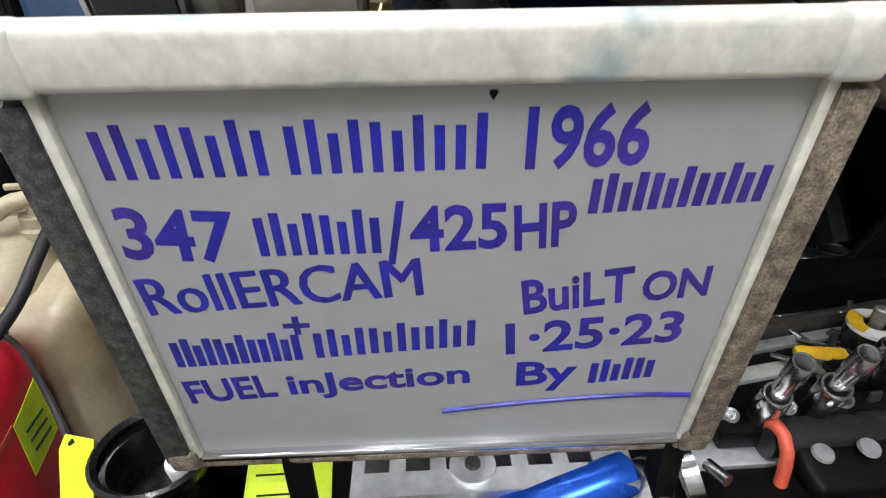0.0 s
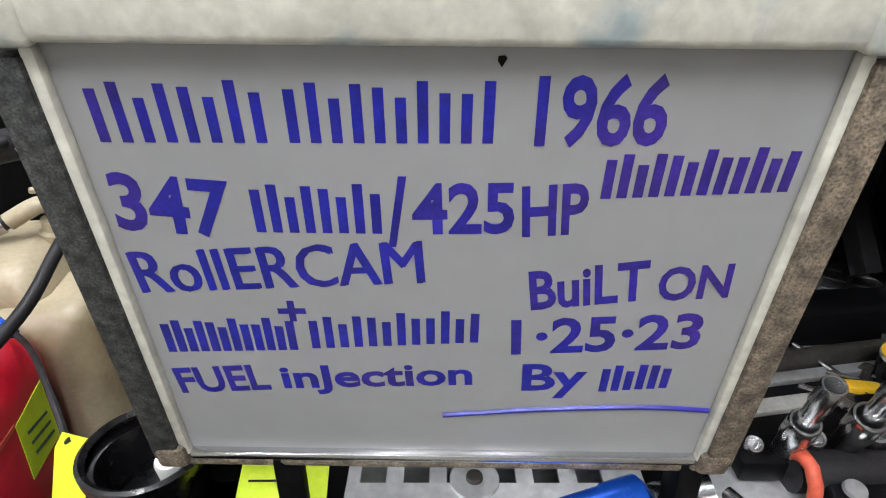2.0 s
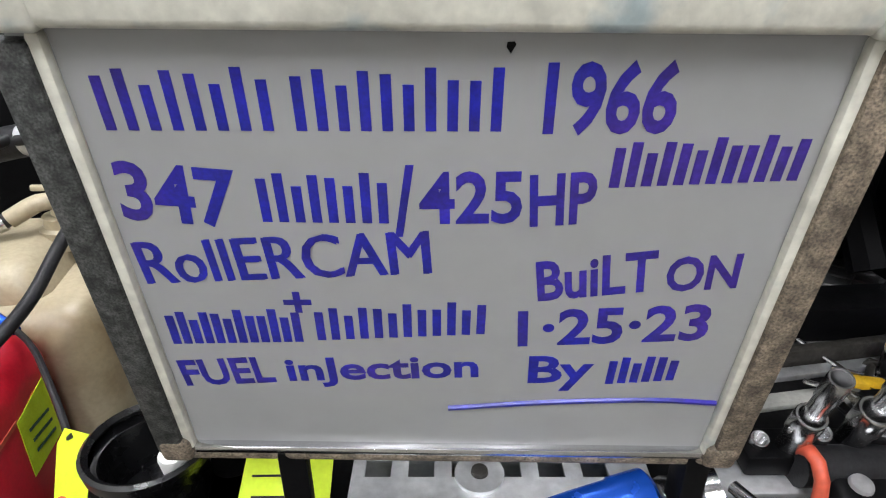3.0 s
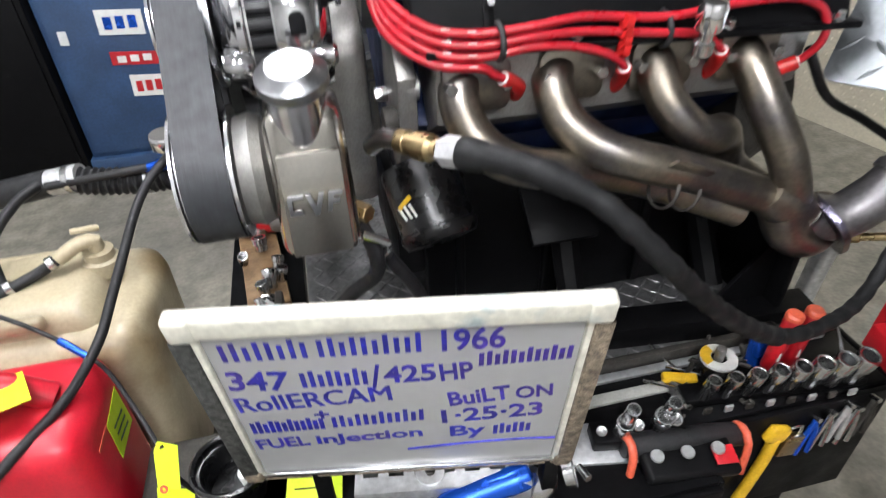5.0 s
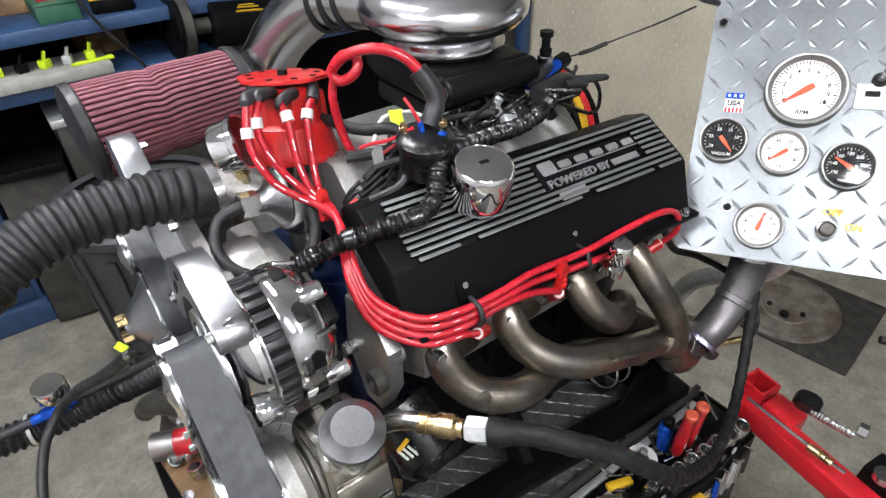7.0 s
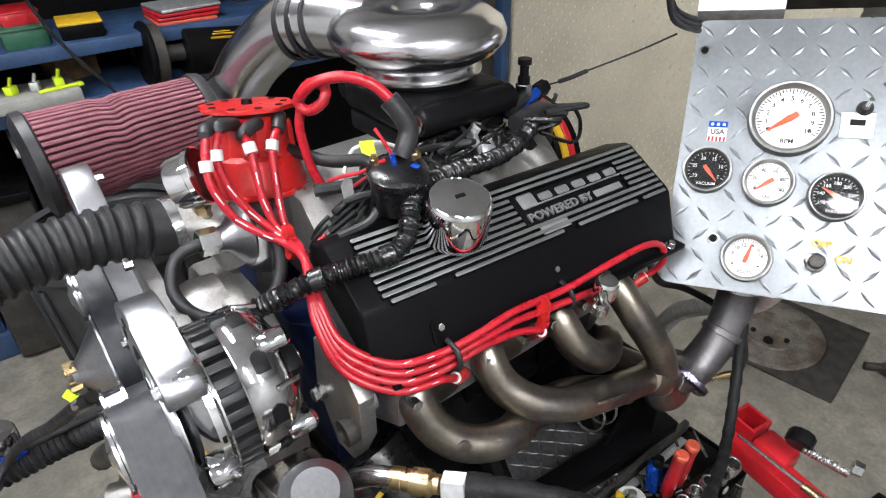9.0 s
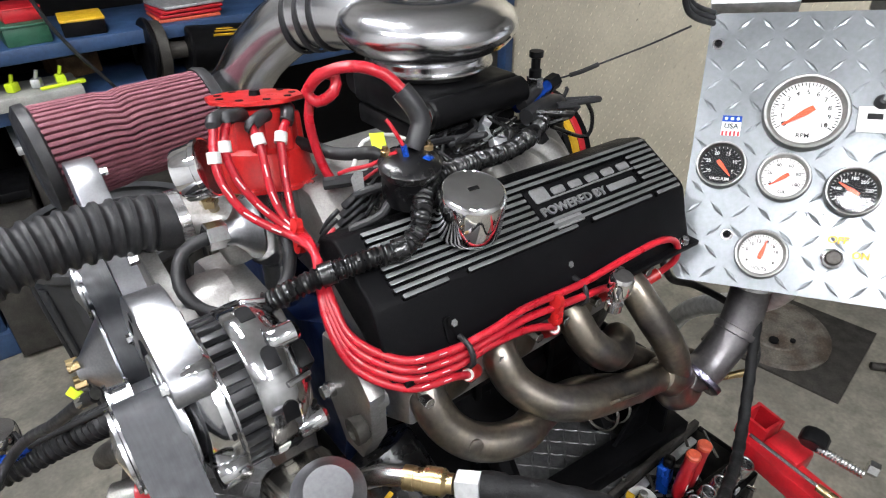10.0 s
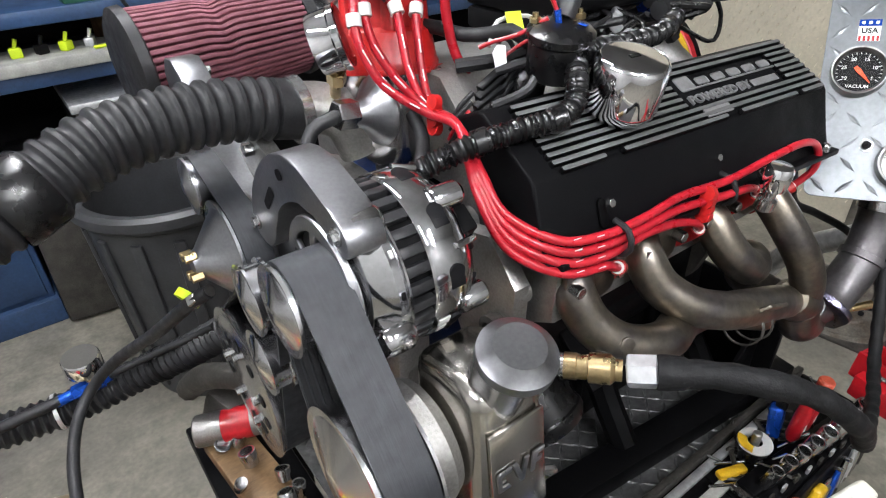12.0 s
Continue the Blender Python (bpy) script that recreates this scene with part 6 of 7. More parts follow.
for i in range(18):
    c = V(random.uniform(-.17, -.07), random.uniform(.58, .98), TOP + .03)
    r, h = random.uniform(.007, .014), random.uniform(.018, .035)
    socket("chrome_fitting", c, r, h, (random.uniform(-.6, .6), random.uniform(-.6, .6), 1), "loose chrome fitting on the stand's end tray", "chrome fittings")
cw = thing("mount_arm", (-.10, .70, .70), "rusty front mount arm of the stand", "bracket")
part("arm", tube([(-.15, .96, .76), (-.13, .90, .82), (-.09, .82, .86), (-.05, .76, .88)], .02, 10), CASTIRON, cw)
part("plate", box((-.08, .60, .69), (.012, .10, .07), None, .003), CASTIRON, cw)
low = thing("power_steering_hose", (.06, .40, .9), "short black hose under the steering pump", "hose")
part("hose", tube([(.045, .42, .99), (.062, .41, .95), (.060, .43, .90), (.03, .45, .86), (-.01, .47, .80), (-.03, .50, .74)], .009, 12), RUBBER, low)
part("fitting", add_hex(bmesh.new(), (.046, .42, 1.0), (.06, .405, 1.0), .010), BRASS, low)
part("steel_line", tube([(.05, .40, .98), (.075, .398, .965), (.072, .41, .945), (.055, .42, .94)], .005, 8), STEEL, low)

# lower radiator hose with its gauge and cable
bf = thing("hose_coupler", (.10, .49, .69), "brass hose coupler lying on the deck", "coupler")
part("barrel", lathe([(.006, 0), (.0095, .002), (.0095, .022), (.0115, .024), (.0115, .045), (.008, .048), (.006, .062)], (.045, .475, .672), (.055, .02, .004), 18), BRASS, bf)
part("hose", tube([(.10, .495, .676), (.125, .51, .685), (.135, .49, .75), (.11, .45, .85), (.075, .425, .93)], .0085, 12), RUBBER, bf)
part("clamp", lathe([(.0085, -.005), (.011, -.005), (.011, .005), (.0085, .005)], (.106, .498, .678), (.03, .015, .006), 16, False), STEEL, bf)
rh = thing("pry_tool", (.0, .45, .66), "red plastic tool handle lying on the tray", "tool")
part("grip", lathe([(.004, 0), (.009, .004), (.010, .03), (.009, .07), (.006, .075), (0, .075)], (-.025, .437, .667), (.06, .03, .004), 16), REDPAINT, rh)
part("shank", cyl((-.06, .418, .664), (-.022, .438, .667), .004, None, 10), STEEL, rh)

lh = thing("lower_hose", (-.25, 1.0, .82), "black corrugated lower hose with a worm clamp", "hose")
part("hose", tube([(-.03, .90, 0.930), (-.06, .94, 0.860), (-.12, 1.0, 0.800), (-.20, 1.050, 0.756), (-.30, 1.072, 0.730), (-.40, 1.08, 0.731), (-.46, 1.085, 0.740)], .028, 24, .002, radius=lambda s: .0265 + .0025 * math.sin(2 * math.pi * s / .014)), RUBBER, lh)
part("joint", tube([(-.455, 1.084, 0.749), (-.53, 1.10, 0.735)], .0265, 20), GALV, lh)
part("clamp", lathe([(.027, -.006), (.030, -.006), (.030, .006), (.027, .006)], (-.475, 1.088, 0.745), (1, -.2, .18), 28, False), STEEL, lh)
part("far_hose", tube([(-.52, 1.098, 0.737), (-.70, 1.13, 0.708), (-1.1, 1.2, .70)], .028, 20), RUBBER, lh)
part("tie", lathe([(.028, -.003), (.0305, -.003), (.0305, .003), (.028, .003)], (-.33, 1.075, 0.729), (1, -.1, .05), 24, False), GALV, lh)
part("tie", lathe([(.028, -.003), (.0305, -.003), (.0305, .003), (.028, .003)], (-.17, 1.034, 0.770), (1, -.5, .5), 24, False), PLASTIC, lh)
fg = thing("fuel_gauge", (-.27, 1.05, 0.744), "small chrome pressure gauge on a blue fitting", "gauge")
part("line", tube([(-.52, 1.07, 0.744), (-.40, 1.06, 0.756), (-.32, 1.055, 0.764)], .009, 10), RUBBER, fg)
part("fitting", add_hex(cyl((-.325, 1.056, 0.762), (-.245, 1.045, 0.78), .009), (-.30, 1.053, 0.767), (-.255, 1.046, 0.778), .0125), BLUEANOD, fg)
part("stem", cyl((-.272, 1.048, 0.776), (-.272, 1.05, 0.806), .006), BRASS, fg)
part("gauge", lathe([(0, 0), (.026, 0), (.028, .003), (.028, .026), (.026, .030), (0, .030)], (-.272, 1.052, 0.804), (0, -.1, 1), 32), CHROME, fg)
part("line", tube([(-.245, 1.045, 0.78), (-.18, 1.02, 0.804), (-.12, .985, 0.834), (-.09, .95, 0.864)], .006, 10), RUBBER, fg)
yt = thing("yellow_tie", (-.13, .80, 1.03), "fluorescent yellow cable tie on the hose", "cable tie")
part("loop", lathe([(.012, -.005), (.016, -.005), (.016, .005), (.012, .005)], (-.135, .785, 1.04), (.5, .2, .3), 18, False), FLUO, yt)
ck = thing("battery_cable", (-.3, .6, .7), "thick black battery cable hanging in front of the jugs", "cable")
part("cable", tube([(-.12, .742, 1.066), (-.135, .760, 1.050), (-.18, .85, .962), (-.222, .955, .872), (-.262, 1.008, .808), (-.302, .985, .776), (-.328, .925, .748), (-.343, .83, .718), (-.360, .76, .684), (-.381, .705, .645), (-.409, .65, .618), (-.436, .598, .606), (-.52, .51, .57), (-.68, .45, .42), (-.80, .45, .2), (-.9, .47, FLOOR + .01)], .0085, 12), RUBBER, ck)
part("lug", add_hex(cyl((-.118, .742, 1.068), (-.134, .757, 1.053), .0075), (-.128, .750, 1.060), (-.136, .760, 1.050), .009), STEEL, ck)

# ---- jugs on the floor at the left ----
def blob_box(c, size, bevel, rot=None, taper=1.0):
    return box(c, size, rot, bevel, 5, taper)


jug = thing("utility_jug", (-.55, .90, FLOOR), "stained beige square utility jug with a hose cap", "jug")
part("body", blob_box((-.545, .92, FLOOR + .2575), (.40, .33, .515), .055), JUGPLASTIC, jug)
part("shoulder", blob_box((-.56, .92, .60), (.30, .25, .07), .03, None, .8), JUGPLASTIC, jug)
for k in range(3):
    part("rib", blob_box((-.60, .80 + .10 * k, .62), (.20, .025, .03), .011), JUGPLASTIC, jug)
part("neck", lathe([(.035, 0), (.035, .03), (.028, .034), (.028, .05), (0, .05)], (-.435, .955, .605), (.05, 0, 1), 24), JUGPLASTIC, jug)
part("spout", tube([(-.435, .955, .655), (-.43, .955, .675), (-.455, .945, .680), (-.495, .928, .662)], .014, 12), JUGPLASTIC, jug)
part("spout_lever", box((-.445, .968, .695), (.05, .015, .008), Euler((0, .2, .4)).to_matrix(), .003), JUGPLASTIC, jug)
jh = thing("fill_hose", (-.6, .9, .68), "black hose with steel clamps on the jug", "hose")
part("hose", tube([(-.485, .933, .668), (-.53, .91, .650), (-.62, .87, .635), (-.75, .86, .63), (-1.0, .86, .62), (-1.1, .86, FLOOR + .02)], .011, 12), RUBBER, jh)
part("clamp", lathe([(.011, -.006), (.0145, -.006), (.0145, .006), (.011, .006)], (-.505, .922, .660), (-.8, -.35, -.25), 18, False), STEEL, jh)
part("clamp", lathe([(.011, -.006), (.0145, -.006), (.0145, .006), (.011, .006)], (-.575, .890, .642), (-.8, -.3, -.2), 18, False), STEEL, jh)
part("up_hose", tube([(-.585, .886, .640), (-.60, .95, .70), (-.57, 1.03, .735), (-.53, 1.09, .745)], .010, 10), RUBBER, jh)
can = thing("fuel_can", (-.54, .62, FLOOR), "red plastic fuel can with a yellow caution label", "fuel can")
part("body", blob_box((-.545, .635, FLOOR + .265), (.30, .23, .53), .05), REDJUG, can)
part("handle", tube([(-.62, .635, .58), (-.60, .635, .635), (-.52, .635, .645), (-.45, .635, .60)], .022, 14), REDJUG, can)
part("label", prism([(-.05, -.035), (.035, -.05), (.045, .03), (-.03, .055)], .0008, (-.3938, .655, .490), (0, -.98, .2), (0, .2, .98)), FLUO, can, "yellow caution label")
for k in range(3):
    part("label_text", box((-.3925, .655, .50 - .016 * k), (.0008, .05, .004), Euler((radians(-10), 0, 0)).to_matrix()), GREEN, can)
part("label", prism([(-.06, -.03), (.06, -.04), (.055, .03), (-.055, .04)], .0008, (-.52, .60, .6505), (.9, .4, 0), (-.35, .9, .02)), FLUO, can)
part("moulded_text", box((-.394, .59, .53), (.001, .05, .006)), CORAL, can)
thin = thing("thin_wire", (-.4, .6, .6), "thin blue-taped wire draped across the cans", "cable")
part("wire", tube([(-.70, .86, .67), (-.56, .79, .66), (-.47, .745, .628), (-.41, .705, .602), (-.372, .660, .600), (-.335, .600, .598), (-.300, .540, .592), (-.272, .488, .580), (-.258, .470, .545), (-.25, .50, .45), (-.25, .52, .41)], .004, 8), RUBBER, thin)
part("tape", tube([(-.46, .739, .624), (-.435, .722, .613), (-.41, .705, .602)], .0065, 10), BLUEANOD, thin)
wt = thing("paper_tag", (-.262, .466, .60), "fluorescent yellow paper tag tied to the thin wire", "tag")
part("card", prism([(-.016, -.032), (.018, -.036), (.020, .026), (-.010, .034), (-.017, .020)], .0008, (-.262, .462, .598), (.95, -.25, .15), (.05, .62, .78)), FLUO, wt)
part("eyelet", lathe([(.0025, 0), (.006, 0), (.006, .0012), (.0025, .0012)], V(-.268, .438, .577), (-.2, -.75, .6), 14, False), CORAL, wt)
part("tie", tube([(-.275, .490, .582), (-.268, .480, .612), (-.262, .478, .620)], .0025, 8), RUBBER, wt)
bx2 = thing("battery_box", (-.32, .55, FLOOR), "grey battery with a yellow hanging tag", "battery")
part("case", blob_box((-.29, .56, FLOOR + .17), (.16, .20, .34), .012), CASTIRON, bx2)
part("tag", prism([(-.03, -.04), (.03, -.04), (.034, .035), (-.026, .04)], .0008, (-.30, .50, .432), (.95, -.2, 0), (.1, .45, .88)), FLUO, bx2)
part("cable_end", tube([(-.235, .47, .50), (-.24, .48, .45), (-.25, .50, .41)], .014, 10), RUBBER, bx2)
part("clip", box((-.225, .50, .42), (.02, .04, .015), Euler((.3, 0, .6)).to_matrix(), .004), FLUO, bx2)

# ---- far left: cabinet, bin, boxes ----
cab = thing("blue_cabinet", (-.63, 2.62, FLOOR), "blue steel tool cabinet covered with stickers", "cabinet")
part("body", box((-.62, 2.64, FLOOR + .41), (.58, .46, .82), None, .008), BLUEPAINT, cab)
part("plinth", box((-.62, 2.63, FLOOR + .05), (.60, .49, .10), None, .006), BLUEPAINT, cab)
part("door", box((-.62, 2.405, FLOOR + .46), (.54, .012, .68), None, .004), BLUEPAINT, cab)
for (x, z, w, h, m, inner) in ((-.63, .70, .16, .09, WHITE, BLUEANOD), (-.62, .565, .17, .05, REDPAINT, WHITE), (-.60, .455, .13, .085, WHITE, REDPAINT), (-.43, .56, .10, .13, JUGPLASTIC, WHITE), (-.84, .66, .03, .05, WHITE, WHITE), (-.55, .84, .20, .07, WHITE, REDPAINT)):
    part("sticker", box((x, 2.397, z), (w, .003, h), Euler((0, radians(4), 0)).to_matrix()), m, cab, "worn printed sticker")
    for k in (-1, 0, 1):
        part("sticker_mark", box((x + k * w * .27, 2.3945, z), (w * .18, .002, h * .5), Euler((0, radians(4), 0)).to_matrix()), inner, cab)
dk = thing("dark_case", (-.18, 2.55, FLOOR), "flat dark steel case standing by the cabinet", "case")
part("case", box((-.19, 2.50, FLOOR + .30), (.22, .30, .60), Euler((radians(-6), 0, radians(-6))).to_matrix(), .006), CASTIRON, dk)
part("case_lid", box((-.19, 2.49, FLOOR + .60), (.23, .31, .03), Euler((radians(-6), 0, radians(-6))).to_matrix(), .004), BLACKSTEEL, dk)
blk = thing("black_cabinet", (-1.15, 2.6, FLOOR), "black steel cabinet beside the blue one", "cabinet")
part("body", box((-1.14, 2.60, FLOOR + .40), (.44, .46, .80), None, .008), BLACKSTEEL, blk)
part("door", box((-1.14, 2.365, FLOOR + .40), (.40, .012, .72), None, .004), BLACKSTEEL, blk)
bin_ = thing("trash_bin", (.055, 1.86, FLOOR), "large black ribbed plastic trash bin", "trash bin")
part("body", lathe([(0, .02), (.195, .02), (.20, .0), (.235, .62), (.225, .62), (.19, .03), (0, .03)], (.055, 1.86, FLOOR), (0, 0, 1), 48, False), BINGREY, bin_)
part("rim", lathe([(.225, .62), (.25, .615), (.262, .63), (.262, .655), (.25, .665), (.225, .66)], (.055, 1.86, FLOOR), (0, 0, 1), 48, False), BINGREY, bin_)
for k in range(14):
    a = 2 * math.pi * k / 14
    part("rib", box(V(.055, 1.86, FLOOR + .31) + V(math.cos(a), math.sin(a), 0) * .222, (.012, .03, .54), Euler((0, radians(3.3), a)).to_matrix(), .004), BINGREY, bin_)

# ---- things on the shelves ----
def crate(name, c, size, mat, label, cat, lid=None, rz=0):
    t = thing(name, (c[0], c[1], c[2] - size[2] / 2), label, cat)
    r = Euler((0, 0, radians(rz))).to_matrix()
    part("body", box(c, size, r, min(size) * .12, 2), mat, t)
    part("lid", box(V(c) + V(0, 0, size[2] / 2), (size[0] * 1.04, size[1] * 1.04, size[2] * .16), r, min(size) * .05), lid or mat, t)
    return t


crate("red_case", (.075, 2.55, 1.195), (.11, .16, .04), REDPAINT, "red plastic case stacked on a green one", "case", None, 4)
crate("green_case", (.07, 2.52, 1.141), (.13, .18, .06), GREEN, "dark green plastic case on the blue shelf", "case", None, 2)
crate("yellow_case", (.245, 2.52, 1.137), (.13, .16, .05), BLACKSTEEL, "yellow and black tool case on the blue shelf", "case", YELLOW, -6)
for k in range(4):
    f = thing("red_folder", (.58, 2.54, 1.117 + .015 * k), "red and orange paper folders in a stack", "folder", "folders")
    part("cover", box((.585 + .004 * k, 2.54, 1.118 + .014 * k), (.22, .20, .011), Euler((0, 0, radians(3 * k - 4))).to_matrix(), .003), (CORAL, REDPAINT, REDPAINT, GALV)[k], f)
mot = thing("electric_motor", (.66, 2.44, .935), "black cylindrical motor with yellow stencilled marks", "motor")
part("body", cyl((.53, 2.42, 1.02), (.78, 2.42, .995), .085, None, 36, .008), BLACKSTEEL, mot)
part("shaft", cyl((.45, 2.42, 1.028), (.54, 2.42, 1.02), .03), CASTIRON, mot)
part("flywheel", cyl((.415, 2.42, 1.03), (.455, 2.42, 1.027), .105, None, 40, .004), CASTIRON, mot)
part("rim", cyl((.395, 2.42, 1.033), (.413, 2.42, 1.031), .115, None, 40, .004), BLACKSTEEL, mot)
part("cap", cyl((.78, 2.42, .995), (.83, 2.42, .99), .06, None, 28, .006), BLACKSTEEL, mot)
part("foot", box((.66, 2.43, .938), (.2, .1, .014), None, .003), CASTIRON, mot)
for k in range(4):
    part("stencil", box((.67, 2.352 + .012 * k, 1.062 + .012 * k - .004 * k * k * .5), (.10 - .02 * k, .003, .010), Euler((radians(35 + 12 * k), radians(5), 0)).to_matrix()), YELLOW, mot)
tr = thing("white_tray", (.0, 2.5, .935), "long white plastic tray of plugs and tools", "tray")
part("tray", box((-.03, 2.48, .955), (.40, .20, .04), None, .006), DUSTYWHITE, tr)
for k in range(5):
    c = V(-.16 + .07 * k, 2.46, .99)
    p = thing("plug_connector", c, "small connector plug lying in the tray", "plug", "connectors")
    part("shell", box(c, (.035, .03, .03), Euler((0, 0, .4 * k)).to_matrix(), .005), (FLUO, PLASTIC, FLUO, GALV, FLUO)[k], p)
    part("pin", cyl(c + V(0, 0, .012), c + V(.01, 0, .04), .006), (FLUO, PLASTIC, FLUO, GALV, FLUO)[k], p)
ly = thing("lime_tool", (.13, 2.43, .978), "lime green flat tool lying on the tray", "tool")
part("blade", box((.11, 2.42, .980), (.12, .02, .008), Euler((0, 0, .1)).to_matrix(), .003), FLUO, ly)
part("tip", box((.175, 2.425, .980), (.02, .03, .01), Euler((0, 0, .1)).to_matrix(), .003), FLUO, ly)
gb = thing("grey_box", (-.15, 2.6, .40), "grey dented steel box under the shelf", "box")
part("body", box((.18, 2.60, FLOOR + .36), (.50, .40, .72), None, .008), CASTIRON, gb)
part("lid", box((.18, 2.60, FLOOR + .735), (.52, .42, .03), None, .004), GALV, gb)
hc = thing("hanging_cable", (.2, 2.3, 1.2), "thin black cable hanging in front of the shelves", "cable")
part("cable", tube([(.02, 2.36, 1.60), (.11, 2.36, 1.25), (.17, 2.365, 1.10), (.27, 2.37, .93), (.30, 2.38, .80)], .006, 8), RUBBER, hc)

random.seed(21)
for i in range(14):
    z0 = (1.113, .933)[i % 2]
    h = random.uniform(.05, .12)
    x = random.uniform(-1.2, 1.9)
    t = thing("parts_carton", (x, 2.72, z0), "dusty dark parts carton pushed to the back of the shelf", "carton", "shelf cartons")
    part("body", box((x, 2.74, z0 + h / 2), (random.uniform(.1, .22), .16, h), Euler((0, 0, random.uniform(-.2, .2))).to_matrix(), .004), (CASTIRON, BLACKSTEEL, WOOD)[i % 3], t)
    part("flap", box((x, 2.74, z0 + h + .003), (.09, .12, .004), Euler((.1, 0, random.uniform(-.2, .2))).to_matrix()), (CASTIRON, GALV, CASTIRON)[i % 3], t)

# ---- tread-plate wall and the floor at the right ----
WP, WQ = V(2.16, 2.45, 0), V(2.534, .965, 0)
wd = (WQ - WP).normalized()
wn = V(wd.y, -wd.x, 0)
tw = solid("wall_panel", box((WP + WQ) / 2 - wn * .015 + V(0, 0, 1.345), ((WQ - WP).length, .03, 2.55), Matrix((wd, -wn, V(0, 0, 1))).transposed()), TREADWALL, "tan tread-plate metal wall panel", "wall panel", kind="structure", smooth=0)
# raised treads, their highlights painted by a brighter colour than the plate
dots = bmesh.new()
for i in range(34):
    for j in range(58):
        c = WP + wd * (.025 + i * .045 + (.0225 if j % 2 else 0)) + V(0, 0, FLOOR + .10 + j * .034)
        u = (wd * .35 + V(0, 0, .94)) * .011
        w = (wd * .94 - V(0, 0, .35)) * .0035
        q = [dots.verts.new(c + wn * .0005 + k) for k in (u, w, -u, -w)]
        t = [dots.verts.new(c + wn * .004 + k) for k in (u * .5, -u * .5)]
        for f in ((q[0], q[1], t[0]), (q[1], t[1], t[0]), (q[1], q[2], t[1]), (q[2], q[3], t[1]), (q[3], t[0], t[1]), (q[3], q[0], t[0])):
            dots.faces.new(f)
bmesh.ops.recalc_face_normals(dots, faces=dots.faces)
part("treads", dots, TREADGLINT, tw, "", 0, "stuff")
up_ = thing("rack_upright", (2.12, 2.42, FLOOR), "blue slotted steel rack upright beside the wall panel", "rack upright")
part("flange", box((2.125, 2.425, 1.3), (.045, .004, 2.46), None, .001), BLUEPAINT, up_)
part("flange", box((2.104, 2.445, 1.3), (.004, .04, 2.46), None, .001), BLUEPAINT, up_)
for k in range(36):
    part("slot", box((2.125, 2.4215, .5 + k * .05), (.010, .004, .026), None, .001), DIALBLACK, up_)
mat_ = thing("rubber_mat", (1.95, .60, FLOOR), "square dark rubber mat on the floor", "mat")
part("mat", box((1.93, .655, FLOOR + .006), (.46, .46, .012), Euler((0, 0, radians(8))).to_matrix(), .003), CASTIRON, mat_)
fw = thing("flywheel", (1.93, .70, FLOOR + .012), "rusty steel flywheel plate lying on the mat", "flywheel")
part("disc", lathe([(.03, 0), (.172, 0), (.178, .004), (.178, .020), (.172, .024), (.03, .024)], (1.885, .685, FLOOR + .014), (-.12, -.05, 1), 48, False), RUSTY, fw)
part("face", lathe([(.0, .0), (.16, .0), (.16, .026), (.095, .026), (.09, .032), (0, .032)], (1.885, .685, FLOOR + .014), (-.12, -.05, 1), 48), RUSTY, fw)
for k in range(6):
    a = k * math.pi / 3 + .3
    part("hole", lathe([(0, .026), (.016 if k % 2 else .009, .026), (.016 if k % 2 else .009, .0335), (0, .0335)], V(1.885, .685, FLOOR + .0155) + V(math.cos(a), math.sin(a), 0) * .065, (-.12, -.05, 1), 20), DIALBLACK, fw)
hb = thing("red_hoist_arm", (.74, .2, .70), "bright red square-tube hoist arm with a clamp screw", "hoist arm")
bd = V(-.035, -.24, -.01).normalized()
bs = V(.985, -.14, 0)
RBm = Matrix((bs, bd, bs.cross(bd))).transposed()
part("beam", box(V(.742, .325, .722) + bd * .30, (.044, .62, .042), RBm, .003), REDPAINT, hb)
sock = bmesh.new()
for sx, sy, w, d in ((-.027, 0, .006, .06), (.027, 0, .006, .06), (0, -.027, .048, .006), (0, .027, .048, .006)):
    add_box(sock, V(.765, .322, .745) + bs * sx * .8 + bd * sy * .8, (w * .85, d * .85, .05), RBm)
part("tube_end", sock, REDPAINT, hb)
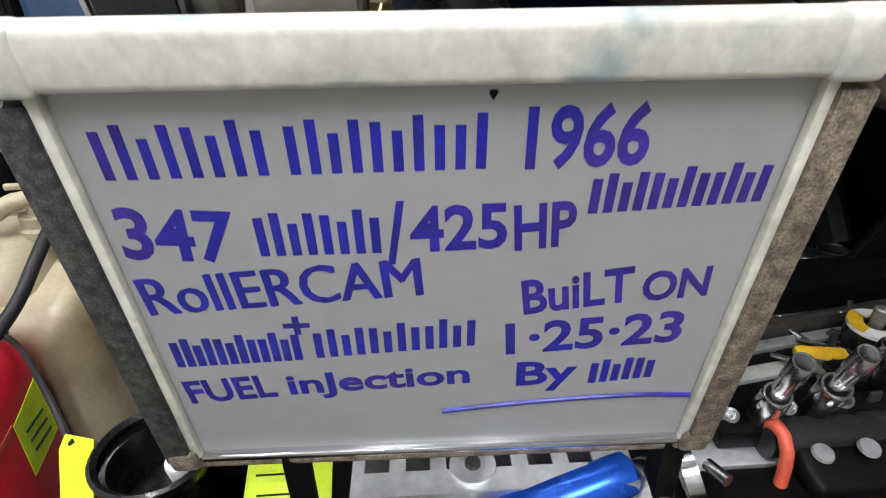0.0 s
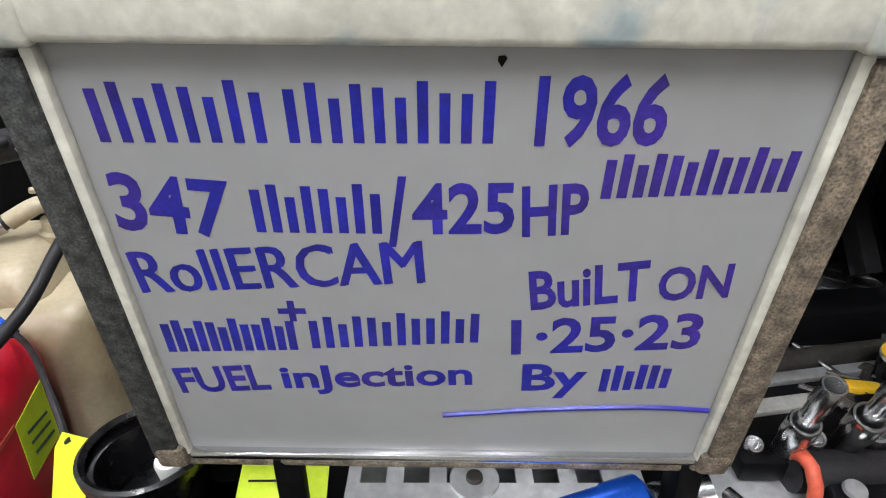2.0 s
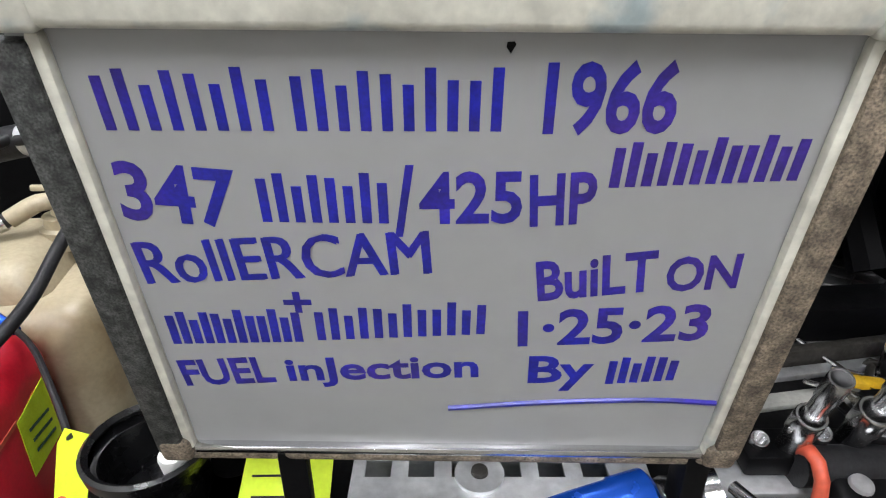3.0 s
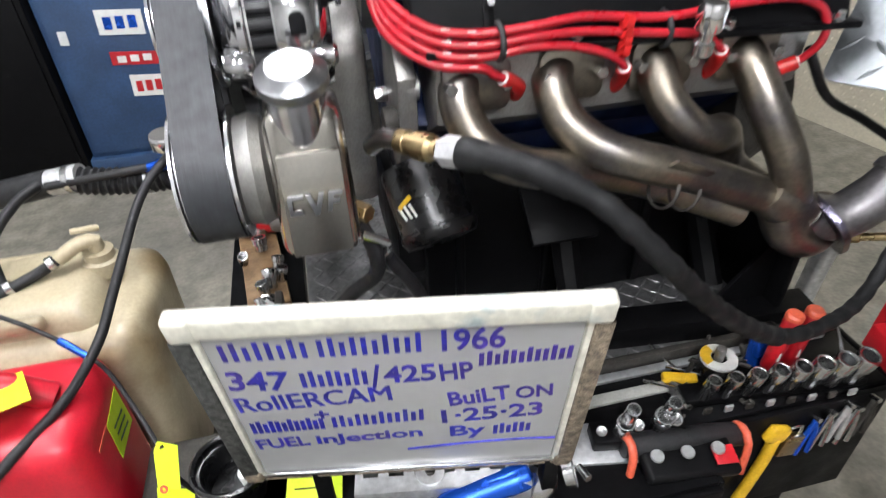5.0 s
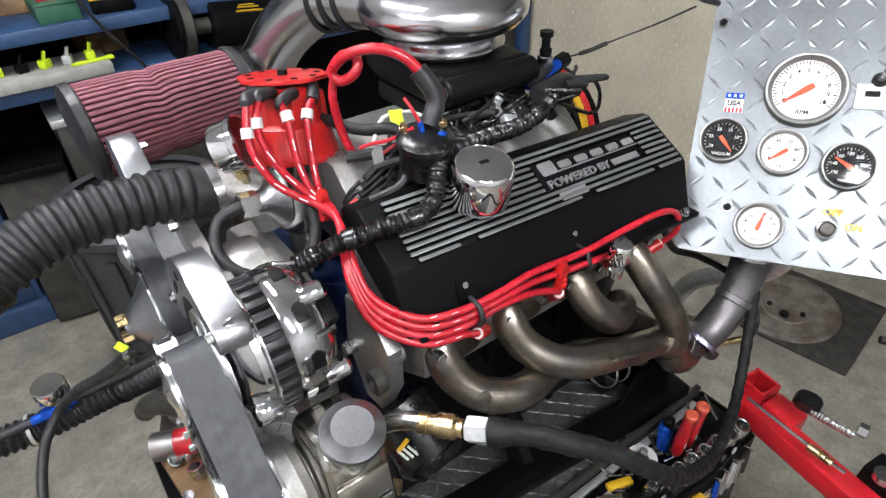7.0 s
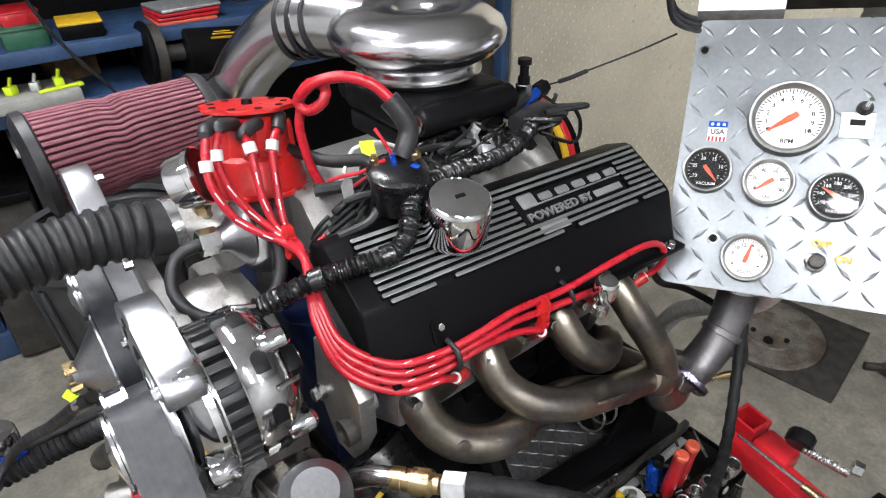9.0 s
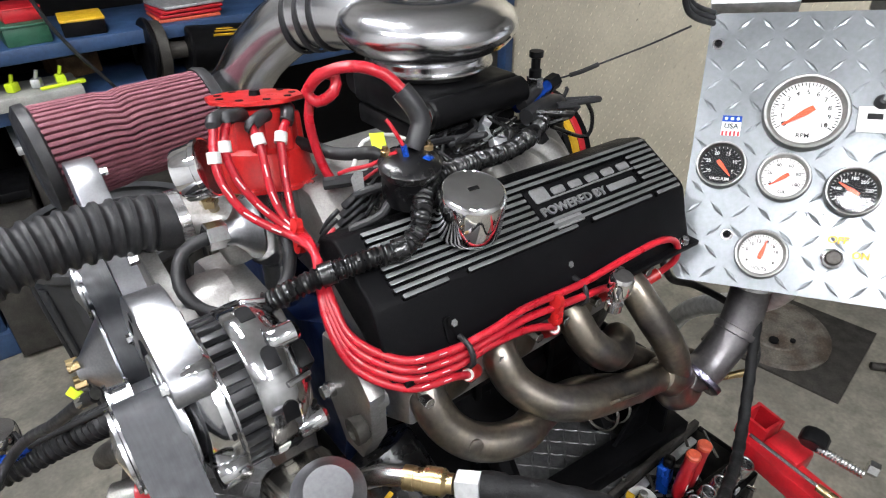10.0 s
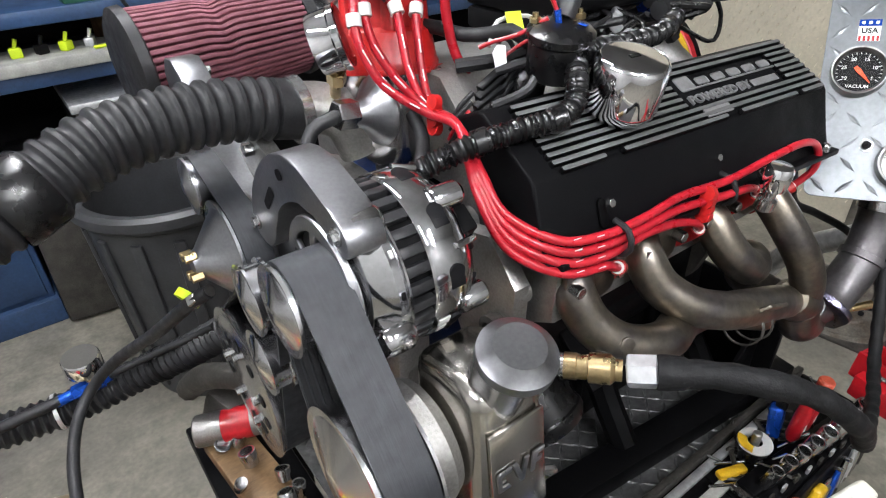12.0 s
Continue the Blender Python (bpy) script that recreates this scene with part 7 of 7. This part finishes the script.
part("saddle", box(V(.765, .325, .738) + bd * .06, (.05, .06, .04), RBm, .006), REDPAINT, hb)
part("knob", lathe([(0, 0), (.018, 0), (.021, .003), (.021, .022), (.018, .026), (0, .026)], V(.735, .235, .800), bs * .5 + bd * -.2 + V(.2, 0, .35), 10), PLASTIC, hb, "black plastic hand knob")
part("screw", lathe([(.007 + (.0012 if i % 2 else 0), .0025 * i) for i in range(28)], V(.738, .228, .800), bd * .9 + V(.35, 0, -.10), 14), STEEL, hb)
part("bracket", box(V(.790, .325, .748) + bd * .24, (.05, .08, .05), RBm, .004), BLACKSTEEL, hb)
part("nut", add_hex(bmesh.new(), V(.768, .165, .795), V(.772, .15, .794), .012), STEEL, hb)
part("pivot", lathe([(0, 0), (.016, 0), (.016, .012), (0, .014)], V(.735, .10, .762), (0, 0, 1), 20), STEEL, hb)
part("cable", tube([(.712, .315, .770), (.705, .22, .765), (.70, .14, .762)], .003, 8), STEEL, hb)
part("cable_end", cyl((.702, .20, .765), (.70, .16, .764), .007), BRASS, hb)
part("leg", box((.74, -.05, (FLOOR + .71) / 2), (.05, .05, .71 - FLOOR), None, .003), REDPAINT, hb)
rod = thing("tie_rod", (2.0, .30, FLOOR), "black steering tie rod lying on the floor", "tie rod")
part("rod", tube([(1.98, .40, FLOOR + .02), (2.02, .33, FLOOR + .02), (1.93, .22, FLOOR + .02)], .014, 12), CASTIRON, rod)
part("eye", lathe([(.012, 0), (.03, .002), (.03, .02), (.012, .022)], (2.02, .335, FLOOR + .01), (0, 0, 1), 24, False), CASTIRON, rod)

# cable bundle hanging at the top of the gauge panel
bu_ = thing("cable_bundle", (0.683, .56, 1.411), "bundle of black cables strapped behind the gauge panel", "cable")
for k in range(3):
    part("cable", tube([V(q) + V(.005 * k, .004 * k, .006 * k) for q in ((0.658, 0.560, 1.460), (0.669, 0.560, 1.432), (0.683, 0.560, 1.411), (0.712, 0.560, 1.396), (0.755, 0.560, 1.383))], .0042, 10), RUBBER, bu_)
